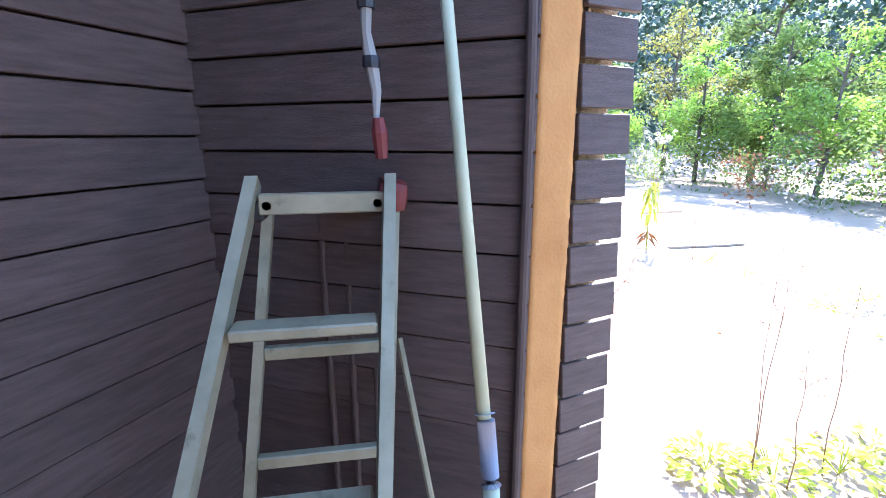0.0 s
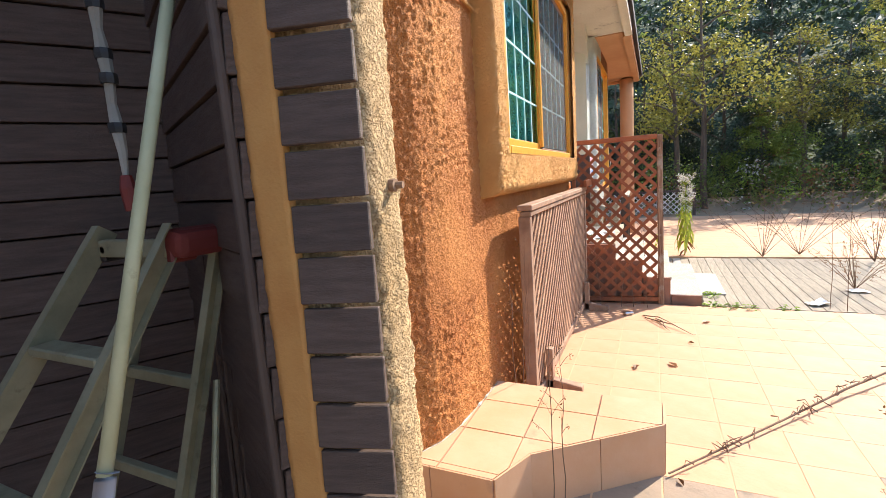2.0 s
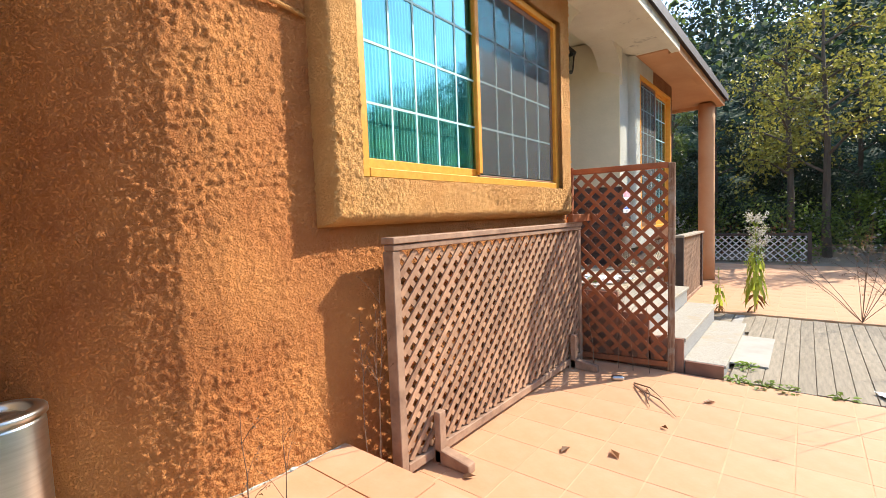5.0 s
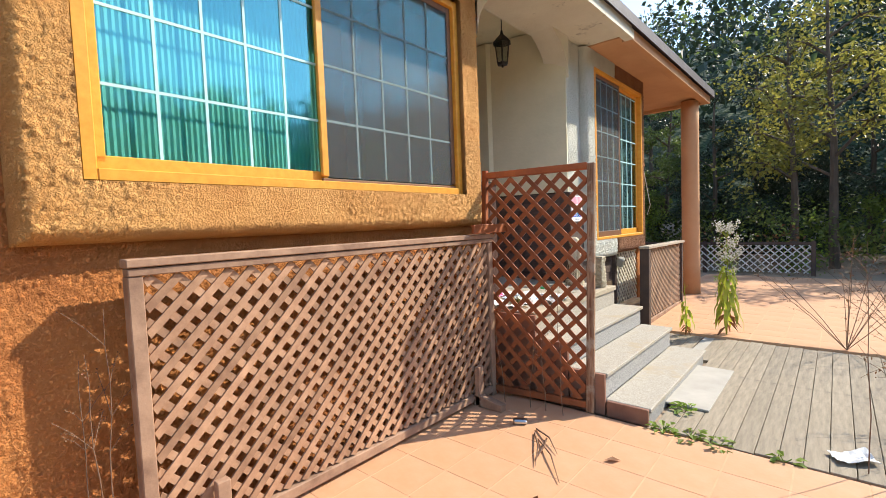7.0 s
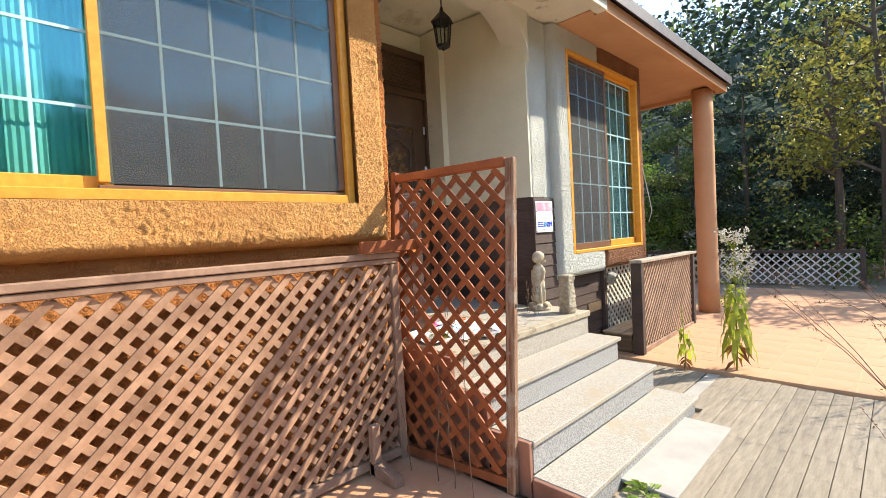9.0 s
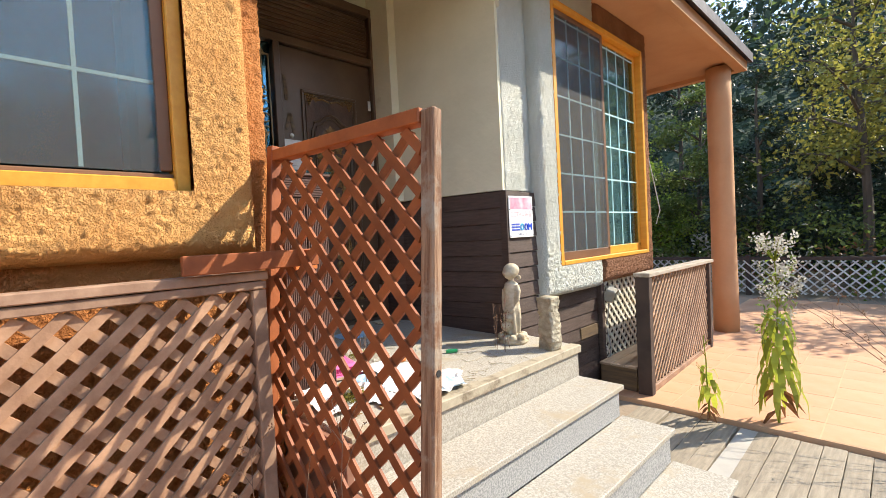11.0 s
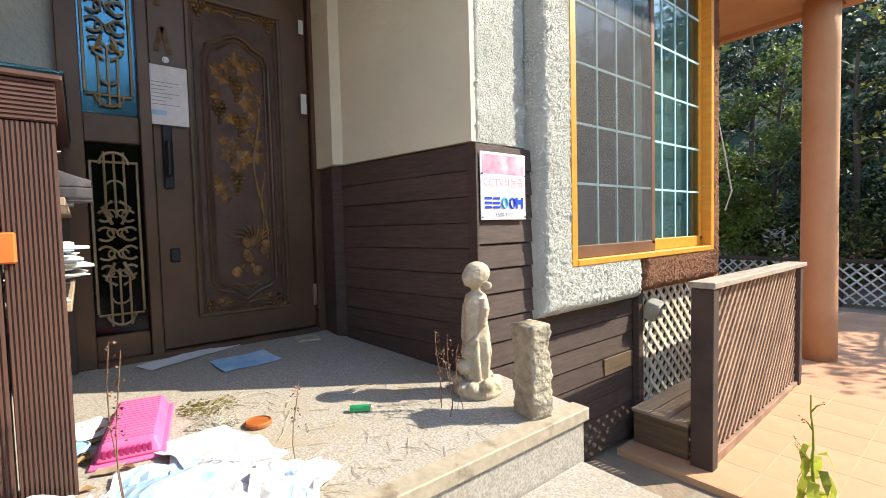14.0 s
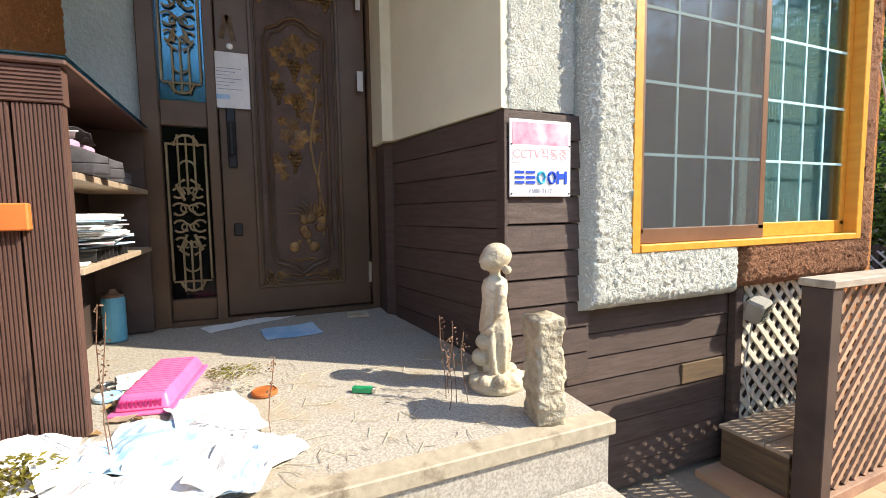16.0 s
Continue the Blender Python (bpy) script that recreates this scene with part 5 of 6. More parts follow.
rs = random.Random(91)
bm = bmesh.new()
for k in range(150):
    x, y = rs.uniform(-0.30, 0.40), rs.uniform(6.45, 7.15)
    if k % 3 == 0:
        x, y = rs.gauss(-0.32, 0.10), rs.gauss(6.42, 0.09)
    a, l = rs.uniform(0, 3.14), rs.uniform(0.03, 0.11)
    c = Vector((x, y, slab_z(x) + 0.003))
    d = Vector((math.cos(a) * l, math.sin(a) * l, 0.002))
    side = Vector((-math.sin(a), math.cos(a), 0)) * rs.uniform(-0.012, 0.012)
    tube(bm, [c - d / 2, c + side, c + d / 2], 0.0011, 4)
thing("dry_straw", "scattered dry straw lying on the granite slab", "straw", bm, STATUE, kind="stuff")
LITTER = material("dead_leaf_litter", (0.36, 0.22, 0.09), (0.20, 0.11, 0.05), 6.0, 0.8, 0.2, 40, 0.002, spread=0.3)
for k in range(26):
    x, y = (rs.uniform(-0.5, -0.1), rs.uniform(6.0, 6.12)) if k % 2 else (rs.uniform(-0.1, 0.42), rs.uniform(5.82, 6.1))
    q = rs.uniform(0.012, 0.026)
    bm = bmesh.new()
    v = [bm.verts.new(p) for p in ((-q * 1.5, 0, 0.002), (-q * 0.3, -q * 0.7, 0.010), (q * 1.4, 0, 0.006), (-q * 0.3, q * 0.7, 0.014), (0, 0, 0.003))]
    for f in ((0, 1, 4), (1, 2, 4), (2, 3, 4), (3, 0, 4)):
        bm.faces.new([v[i] for i in f])
    thing("dead_leaf", "curled dead leaf on the porch slab", "leaf", bm, LITTER, "dead leaves on the porch", at=pose(x, y, slab_z(x), 0, 0, rs.uniform(0, 360)))

# ---- statue and stone ----
bm = bmesh.new()
lathe(bm, [(0.074, 0.0), (0.080, 0.012), (0.076, 0.036), (0.055, 0.052)], 20)
for k in range(9):
    t = k * 0.7
    ball(bm, (0.062 * math.cos(t), 0.062 * math.sin(t), 0.03 + 0.008 * (k % 3)), 0.022, 9, 7)
tube(bm, [(0.0, 0, 0.04), (-0.004, 0, 0.10), (-0.006, 0, 0.16), (-0.004, 0, 0.20), (0, 0, 0.245), (0.002, 0, 0.29), (0, 0, 0.335), (-0.002, 0, 0.362), (-0.002, 0, 0.376)],
     [0.030, 0.034, 0.038, 0.042, 0.040, 0.035, 0.039, 0.034, 0.016], 16)
for k in range(7):
    t = k * 0.9
    tube(bm, [(0.036 * math.cos(t), 0.036 * math.sin(t), 0.205), (0.040 * math.cos(t), 0.040 * math.sin(t), 0.15), (0.034 * math.cos(t + 0.2), 0.034 * math.sin(t + 0.2), 0.06)], [0.008, 0.011, 0.008], 7)
for q in (-1, 1):
    tube(bm, [(-0.004, 0.034 * q, 0.350), (0.0, 0.047 * q, 0.318), (0.010, 0.046 * q, 0.262), (0.026, 0.030 * q, 0.208), (0.034, 0.012 * q, 0.190)], [0.015, 0.0155, 0.013, 0.011, 0.012], 9)
    ball(bm, (-0.020, 0.038 * q, 0.398), 0.0145, 9, 7)
    ball(bm, (0.012, 0.018 * q, 0.052), 0.020, 9, 7)
    ball(bm, (0.036, 0.014 * q, 0.432), 0.006, 7, 5)
tube(bm, [(-0.002, 0, 0.37), (0, 0, 0.40)], [0.015, 0.017], 10)
ball(bm, (0.004, 0, 0.428), 0.040, 18, 14)
ball(bm, (-0.007, 0, 0.441), 0.043, 18, 14)
ball(bm, (0.026, 0, 0.412), 0.018, 10, 8)
ball(bm, (0.044, 0, 0.424), 0.006, 8, 6)
ball(bm, (0.036, 0.004, 0.160), 0.026, 10, 8)
ball(bm, (0.040, -0.008, 0.105), 0.030, 10, 8)
statue = thing("garden_statue", "small cream cast-stone figure of a child on a round base", "statue", bm, STATUE, at=pose(0.10, 7.285, slab_z(0.10) - 0.005, 0, 0, -95) @ Matrix.Diagonal((1.28, 1.28, 1.12, 1)))
rm = statue.modifiers.new("merge", "REMESH")
rm.mode, rm.voxel_size, rm.use_smooth_shade = "VOXEL", 0.003, True
sm = statue.modifiers.new("soft", "SMOOTH")
sm.factor, sm.iterations = 0.4, 2

bm = bmesh.new()
rough = []
nst, mst = 40, 36
for j in range(nst + 1):
    ring = []
    z = 0.335 * j / nst
    for i in range(mst):
        a = 2 * math.pi * i / mst
        sx, sy = 0.058 + 0.005 * math.sin(z * 20), 0.048
        cx, cy = math.copysign(abs(math.cos(a)) ** 0.3, math.cos(a)), math.copysign(abs(math.sin(a)) ** 0.3, math.sin(a))
        p = Vector((cx * sx, cy * sy - 0.02 * z, z))
        ring.append(bm.verts.new(Vector((p.x, p.y, 0)) * (1 + 0.16 * noise.noise(p * 22) + 0.12 * noise.noise(p * 60)) + Vector((0, 0, p.z + 0.006 * noise.noise(p * 40))) + Vector((0, 0, 0.02 * (p.y * 3 + p.x)) if j == nst else (0, 0, 0))))
    rough.append(ring)
for a, b in zip(rough, rough[1:]):
    for i in range(mst):
        bm.faces.new((a[i], a[(i + 1) % mst], b[(i + 1) % mst], b[i]))
bm.faces.new(rough[0][::-1]), bm.faces.new(rough[-1])
thing("rough_stone", "upright rough-cut granite stone on the slab corner", "stone", bm, ROCK, smooth=True, at=pose(0.375, 7.31, slab_z(0.30) - 0.006, 0, 0, -10))


# ---- step ladder, pole, bin and pipes in the recess ----
ladder = thing("step_ladder", "worn aluminium step ladder leaning in the dark recess", "ladder")


def rail_channel(a, b, w, d, side):
    """A channel-shaped ladder rail between two points."""
    a, b = Vector(a), Vector(b)
    t = (b - a).normalized()
    s = Vector((1, 0.1, 0)).normalized()
    n = t.cross(s).normalized()
    bm = bmesh.new()
    for u0, u1, v0, v1 in ((-w / 2, w / 2, 0, 0.004), (-w / 2, -w / 2 + 0.004, -d, 0), (w / 2 - 0.004, w / 2, -d, 0)):
        vs = []
        for p in (a, b):
            for u, v in ((u0, v0), (u1, v0), (u1, v1), (u0, v1)):
                vs.append(bm.verts.new(p + n * u + s * v * side))
        for f in ((3, 2, 1, 0), (4, 5, 6, 7), (0, 1, 5, 4), (1, 2, 6, 5), (2, 3, 7, 6), (3, 0, 4, 7)):
            bm.faces.new([vs[i] for i in f])
    return bm


# front frame
FT, FB = (-0.325, 1.04, 1.46), (-0.505, 0.10, 0.0)
def on(t, half):
    return (FT[0] + half + (FB[0] - FT[0]) * t, FT[1] + (FB[1] - FT[1]) * t, FT[2] + (FB[2] - FT[2]) * t)
def hw(t):
    return 0.138 + 0.068 * t
for s in (-1, 1):
    part("front_rail", rail_channel(on(0, s * hw(0)), on(1, s * hw(1)), 0.055, 0.022, -s), ALU, ladder)
for t in (0.187, 0.372, 0.557, 0.742):
    p = on(t, 0)
    part("rung", bar(-hw(t) + 0.01, hw(t) - 0.01, -0.03, 0.03, -0.012, 0.012, 0.004, pose(*p)), ALU, ladder)
part("top_bar", bar(-0.135, 0.135, -0.012, 0.014, -0.045, 0.0, 0.003, pose(-0.325, 1.02, 1.435)), ALU, ladder)
BT, BB = (-0.314, 1.145, 1.41), (-0.435, 0.75, 0.0)
for s in (-1, 1):
    part("back_rail", rail_channel((BT[0] + s * 0.143, BT[1], BT[2]), (BB[0] + s * 0.165, BB[1], BB[2]), 0.042, 0.020, -s), ALU, ladder)
for t in (0.255, 0.43, 0.61, 0.79):
    part("back_brace", bar(-0.138 - 0.022 * t, 0.138 + 0.022 * t, -0.012, 0.012, -0.016, 0.016, 0.003, pose(BT[0] - 0.121 * t, BT[1] - 0.395 * t, BT[2] * (1 - t))), ALU, ladder)
part("back_head", bar(-0.138, 0.138, -0.010, 0.010, -0.02, 0.02, 0.003, pose(BT[0], BT[1], 1.395)), ALU, ladder)
for s in (-1, 1):
    bm = bmesh.new()
    lathe(bm, [(0.010, -0.004), (0.010, 0.004)], 10, pose(-0.325 + s * 0.118, 1.012, 1.41, 90, 0, 0))
    part("rivet", bm, BLACK_METAL, ladder)
for s in (-1, 1):
    bm = bmesh.new()
    box(bm, -0.012, 0.012, -0.035, 0.035, -0.025, 0.02, pose(-0.325 + s * 0.14, 1.05, 1.40))
    part("hinge_cap", bevelled(bm, 0.005), RED_CLOTH if s > 0 else BLACK_METAL, ladder)
bm = bmesh.new()
for vx in box(bm, -0.035, 0.035, -0.075, 0.085, -0.04, 0.03, pose(-0.168, 1.09, 1.425, 0, 8, 6)):
    vx.co += Vector((0.012 * math.sin(vx.co.y * 60), 0, 0.010 * math.sin(vx.co.y * 40)))
thing("red_cap", "faded red plastic cap hung on the ladder", "cap", bevelled(bm, 0.02, 2), RED_CLOTH)

pole = thing("extension_pole", "pale green extension pole leaning in the recess", "pole")
bm = bmesh.new()
tube(bm, [(-0.027, 0.726, 1.04), (-0.054, 0.975, 1.80), (-0.064, 1.10, 2.18)], 0.0135, 12)
part("tube", bm, PVC, pole, smooth=True)
bm = bmesh.new()
tube(bm, [(-0.0240, 0.730, 1.045), (-0.0235, 0.725, 1.035), (-0.021, 0.695, 0.935), (-0.0205, 0.690, 0.92)], [0.020, 0.0175, 0.0175, 0.020], 14)
part("clamp", bm, GREY_PLASTIC, pole, "grey twist clamp", smooth=True)
bm = bmesh.new()
tube(bm, [(-0.021, 0.69, 0.92), (0.0, 0.44, 0.0)], 0.0165, 12)
part("lower_tube", bm, PVC, pole, smooth=True)
bm = bmesh.new()
tube(bm, [(-0.165, 1.075, 1.05), (-0.10, 0.945, 0.65), (0.005, 0.73, 0.0)], 0.009, 8)
thing("thin_rod", "thin pale metal rod leaning behind the ladder", "rod", bm, ALU)
for k in range(3):
    bm = bmesh.new()
    tube(bm, [(-0.36 + 0.07 * k, 1.245 - 0.03 * k, 1.35), (-0.36 + 0.06 * k, 1.20 - 0.02 * k, 0.0)], 0.010, 8)
    thing("wooden_stick", "grey stick leaning against the boards", "stick", bm, RAIL_DARK, group="sticks in the recess")

bm = bmesh.new()
pts = [(-0.235 + 0.0045 * k + 0.004 * math.sin(k * 2.1), 0.975 - 0.002 * k, 2.02 - 0.054 * k) for k in range(9)]
tube(bm, pts, [0.012, 0.016, 0.010, 0.015, 0.012, 0.010, 0.014, 0.010, 0.006], 8)
cable = thing("wrapped_cable", "taped cable end with a red plug hanging in the recess", "cable", bm, FLUFF)
bm = bmesh.new()
tube(bm, [(-0.199, 0.958, 1.59), (-0.197, 0.957, 1.56), (-0.195, 0.956, 1.51)], [0.012, 0.017, 0.013], 9)
part("plug", bm, RED_CLOTH, cable, "dull red plug")
for k in (1, 3, 4, 6):
    bm = bmesh.new()
    lathe(bm, [(0.0175, -0.011), (0.0185, 0), (0.0175, 0.011)], 8, pose(*pts[k]))
    part("tape_band", bm, BLACK_METAL, cable)
bm = bmesh.new()
tube(bm, [(-0.235, 0.975, 2.01), (-0.245, 1.05, 2.3), (-0.25, 1.17, 2.6)], 0.007, 6)
part("cord", bm, BLACK_METAL, cable)
bm = bmesh.new()
tube(bm, [(0.125, 0.975, 0.0), (0.126, 0.974, 1.0), (0.125, 0.976, 1.7), (0.12, 0.982, 2.1)], 0.012, 10)
thing("copper_pipe", "thin brown downpipe beside the stucco strip", "pipe", bm, RAIL_DARK)

bin_ = thing("litter_bin", "round brushed steel litter bin on the tiled step", "bin", at=pose(-0.20, 1.585, 0.0))
bm = bmesh.new()
lathe(bm, [(0.115, 0.0), (0.118, 0.01), (0.118, 0.80), (0.112, 0.815)], 36)
part("body", bm, STEEL, bin_, smooth=True)
bm = bmesh.new()
lathe(bm, [(0.112, 0.815), (0.124, 0.82), (0.124, 0.838), (0.116, 0.846), (0.086, 0.846), (0.080, 0.825), (0.078, 0.81)], 36)
part("rim", bm, STEEL, bin_, smooth=True)
bm = bmesh.new()
lathe(bm, [(0.075, 0.805), (0.072, 0.812), (0.05, 0.832), (0.012, 0.838)], 30)
part("flap", bm, STEEL, bin_, smooth=True)

bm = bmesh.new()
tube(bm, [(0.33, 1.155, 1.525), (0.40, 1.165, 1.525)], 0.008, 8)
lathe(bm, [(0.014, 0), (0.014, 0.02)], 10, pose(0.365, 1.16, 1.525, 0, 90, 0))
thing("wall_bolt", "rusty pipe stub sticking out of the stucco pier", "bolt", bm, DRY)
WALL_CABLE = [(-0.24, 1.82, 2.44), (-0.12, 1.99, 2.43), (-0.045, 2.17, 2.43), (0.0, 2.33, 2.43),
              (0.012, 2.5, 2.425), (0.015, 2.72, 2.40)]
bm = bmesh.new()
tube(bm, WALL_CABLE, 0.011, 8)
thing("wall_cable", "stucco-coated cable running along the curved wall", "cable", bm, STUCCO_TRIM)
bm = bmesh.new()
tube(bm, [(0.02, 9.98, 2.2), (0.06, 10.02, 1.9), (0.10, 10.05, 1.6), (0.05, 10.06, 1.45)], 0.006, 6)
thing("loose_wire", "loose pale wire hanging from the house corner", "wire", bm, FENCE_WHITE)

# lamp box and boxes under the tall window
flood = thing("flood_lamp", "old clouded plastic flood lamp on the lattice", "lamp", at=pose(0.03, 8.92, 0.80, 12, 20, 15))
part("housing", bar(-0.05, 0.04, -0.06, 0.06, -0.06, 0.06, 0.012), FLUFF, flood)
part("lens", bar(0.042, 0.05, -0.05, 0.05, -0.05, 0.05, 0.003), GLASS_CLEAR, flood)
bm = bmesh.new()
tube(bm, [(0.02, 8.90, 0.74), (0.0, 8.87, 0.5), (0.03, 8.88, 0.3), (0.0, 8.84, 0.05)], 0.005, 6)
thing("lamp_cord", "pale cord hanging below the flood lamp", "cord", bm, FENCE_WHITE)
boxw = thing("wooden_box", "low tan wooden box on the ground beside the railing", "box")
part("body", bar(0.02, 0.345, 8.68, 9.48, 0.0, 0.195, 0.004), SIDING_NAT, boxw)
for k in range(3):
    part("lid_board", bar(0.012 + 0.114 * k, 0.122 + 0.114 * k, 8.668, 9.49, 0.197, 0.217, 0.003), SHELF, boxw)
thing("leaning_board", "thin brown board leaning on the box", "board", bar(-0.012, 0.012, -0.2, 0.2, 0, 0.42, 0.003), DRY, at=pose(0.40, 9.05, 0.0, 0, -8, 0))

# litter on the terrace
thing("crushed_can", "crushed pale drink can on the terrace tiles", "can", bar(-0.05, 0.05, -0.03, 0.03, 0, 0.035, 0.012), STEEL, at=pose(0.64, 5.20, 0.0, 0, 0, 30))
for k, (x, y, a, l) in enumerate(((0.80, 5.12, -60, 0.42), (0.86, 5.06, -48, 0.5), (0.78, 5.18, -40, 0.35), (0.9, 5.1, -75, 0.3))):
    bm = bmesh.new()
    tube(bm, [(0, 0, 0.008), (l * 0.5, 0.02, 0.03), (l, 0, 0.01)], [0.006, 0.005, 0.002], 5)
    thing("twig", "dry brown twig on the terrace", "twig", bm, DRY, "twigs on the terrace", at=pose(x, y, 0.0, 0, 0, a))
crumpled("paper_scrap", "white paper scrap on the deck edge", 2.40, 5.92, 0.20, 0.14, 30, PAPER, 0.05, 61, z=0.0)
crumpled("paper_scrap", "white paper scrap on the grey deck", 2.9, 6.5, 0.16, 0.12, 10, PAPER, 0.03, 62, z=0.0)
crumpled("paper_scrap", "large pale sheet lying on the deck", 3.4, 6.5, 0.34, 0.22, 20, PAPER, 0.02, 63, z=0.0)
rl = random.Random(21)
for x, y in [(0.756, 3.863), (1.332, 5.088), (1.0, 2.55), (0.45, 3.3)] + [(rl.uniform(0.5, 3.6), rl.uniform(0.6, 5.5)) for _ in range(9)]:
    bm = bmesh.new()
    s = rl.uniform(0.018, 0.038)
    v = [bm.verts.new(p) for p in ((-s * 1.4, 0, 0.004), (-s * 0.3, -s * 0.7, 0.016), (s * 1.3, 0, 0.012), (-s * 0.3, s * 0.7, 0.022), (0, 0, 0.006))]
    for f in ((0, 1, 4), (1, 2, 4), (2, 3, 4), (3, 0, 4)):
        bm.faces.new([v[i] for i in f])
    thing("fallen_leaf", "curled brown fallen leaf on the tiles", "leaf", bm, DRY_LEAF, "fallen leaves", at=pose(x, y, 0.0, 0, 0, rl.uniform(0, 360)))
bm = bmesh.new()
track = [Vector((0.95, 2.58, 0.02)), Vector((1.57, 3.29, 0.03)), Vector((2.0, 3.78, 0.05)), Vector((2.31, 4.10, 0.06)), Vector((2.8, 4.75, 0.1)), Vector((3.30, 5.52, 0.2))]
tube(bm, track, [0.005, 0.006, 0.007, 0.007, 0.006, 0.005], 6)
for k in range(60):
    t = rl.uniform(0, 4.99)
    p = track[int(t)].lerp(track[int(t) + 1], t % 1)
    tube(bm, [p, p + Vector((rl.uniform(-0.03, 0.03), rl.uniform(-0.03, 0.03), 0.03)), p + Vector((rl.uniform(-0.06, 0.06), rl.uniform(-0.06, 0.06), 0.012))], [0.002, 0.0025, 0.004], 4)
thing("fallen_stalk", "long dry weed stalk lying across the terrace", "stalk", bm, DRY)


# crust of white mortar along the foot of the curved wall
bm = bmesh.new()
toe = [Vector((x + 0.008, y, 0.272)) for x, y in CURVE[3:8]] + [Vector((0.012, 2.82, 0.272))]
dense = []
for a, b in zip(toe, toe[1:]):
    dense += [a.lerp(b, k / 8) for k in range(8)]
tube(bm, dense, [0.002 + 0.016 * max(0.0, noise.noise(p * 22)) for p in dense], 7)
setting("trim_mortar_crust", "crumbling white mortar line at the wall foot", "mortar", bm, STUCCO_WHITE)

# power lines across the valley
for ends in (((-6.5, 22, 8.4), (-1.5, 22, 6.54), (2.2, 22, 5.0), (9, 22, 2.6)),
             ((-6.5, 22, 8.1), (-1.0, 22, 6.25), (2.2, 22, 4.85), (9, 22, 2.4))):
    bm = bmesh.new()
    tube(bm, list(ends), 0.012, 6)
    thing("power_line", "thin dark power line hanging over the valley", "cable", bm, BLACK_METAL, group="power lines")


# ---- plants ----
def leaf_quad(bm, p, along, up, length, width, droop=0.0):
    """A small bent leaf of four faces."""
    a = along.normalized()
    s = a.cross(up).normalized() * width / 2
    m = p + a * length * 0.5 + up * length * 0.06
    e = p + a * length - Vector((0, 0, droop * length))
    v0, v1, v2, v3 = bm.verts.new(p), bm.verts.new(m + s), bm.verts.new(e), bm.verts.new(m - s)
    bm.faces.new((v0, v1, v2)), bm.faces.new((v0, v2, v3))


def rand_dir(r, flat=0.0):
    while True:
        v = Vector((r.uniform(-1, 1), r.uniform(-1, 1), r.uniform(-1, 1)))
        if 0.1 < v.length < 1:
            v.z *= 1 - flat
            return v.normalized()


def tree_meshes(seed, h, spread, leaf, n_leaf, mat, base_clear=0.3, slim=1.0):
    r = random.Random(seed)
    bm = bmesh.new()
    lean = Vector((r.uniform(-0.06, 0.06), r.uniform(-0.06, 0.06), 0)) * h
    trunk = [Vector((0, 0, -0.3)) + lean * (k / 6) ** 1.5 + Vector((0.04 * math.sin(k * 1.7 + seed), 0.04 * math.cos(k * 1.3), 0)) * h * 0.1 + Vector((0, 0, h * 0.95 * k / 6)) for k in range(7)]
    tube(bm, trunk, [h * 0.017 * (1 - 0.13 * k) * slim for k in range(7)], 7)
    crowns = []
    limbs = 11
    for k in range(limbs):
        t = base_clear + (0.97 - base_clear) * (k + r.random()) / limbs
        i = min(5, int(t * 6))
        p = trunk[i].lerp(trunk[i + 1], t * 6 - i)
        a = k * 2.4 + r.uniform(-0.5, 0.5)
        reach = spread * (1.1 - 0.75 * (t - base_clear) / (1 - base_clear)) * r.uniform(0.65, 1.1)
        e = p + Vector((math.cos(a) * reach, math.sin(a) * reach, reach * r.uniform(0.15, 0.6)))
        mid = p.lerp(e, 0.5) + Vector((0, 0, reach * 0.12))
        tube(bm, [p, mid, e], [h * 0.006, h * 0.004, h * 0.0015], 5, False)
        crowns += [(mid, reach * 0.34), (e, reach * 0.42), (p.lerp(e, 0.75) + rand_dir(r) * reach * 0.25, reach * 0.33)]
        for _ in range(2):
            q = mid + rand_dir(r, 0.4) * reach * 0.55
            tube(bm, [mid, q], [h * 0.003, h * 0.001], 4, False)
            crowns.append((q, reach * 0.30))
    crowns.append((trunk[-1], spread * 0.3))
    bl = bmesh.new()
    total = sum(c[1] ** 2 for c in crowns)
    for c, rad in crowns:
        for _ in range(int(n_leaf * rad ** 2 / total)):
            d = rand_dir(r)
            p = c + Vector((d.x, d.y, d.z * 0.75)) * rad * (r.random() ** 0.5)
            leaf_quad(bl, p, rand_dir(r, 0.3), rand_dir(r), leaf * r.uniform(0.6, 1.4), leaf * r.uniform(0.45, 0.8), 0.15)
    return mesh_of("trunk", bm, BARK), mesh_of("crown", bl, mat)


KINDS = {
    "dark": [tree_meshes(s, 6.2, 2.0, 0.11, 9500, LEAF_DARK, 0.08) for s in (1, 2)],
    "fir": [tree_meshes(s, 6.4, 1.7, 0.10, 9500, CONIFER, 0.05) for s in (9, 10)],
    "mid": [tree_meshes(s, 5.6, 1.8, 0.11, 8000, LEAF_MID, 0.22) for s in (3, 4)],
    "gold": [tree_meshes(s, 6.4, 1.9, 0.10, 3400, LEAF_GOLD, 0.36, 1.0) for s in (5, 6)],
    "bright": [tree_meshes(s, 5.0, 1.7, 0.11, 6500, LEAF_BRIGHT, 0.2) for s in (7, 8)],
}
LABELS = {"fir": "dense dark evergreen tree behind the fence", "dark": "dark leafy tree standing before the hill", "mid": "green broadleaf tree at the yard edge", "gold": "slender tree with thin yellowing autumn leaves", "bright": "sunlit bright green young tree at the yard edge"}
rk = random.Random(31)


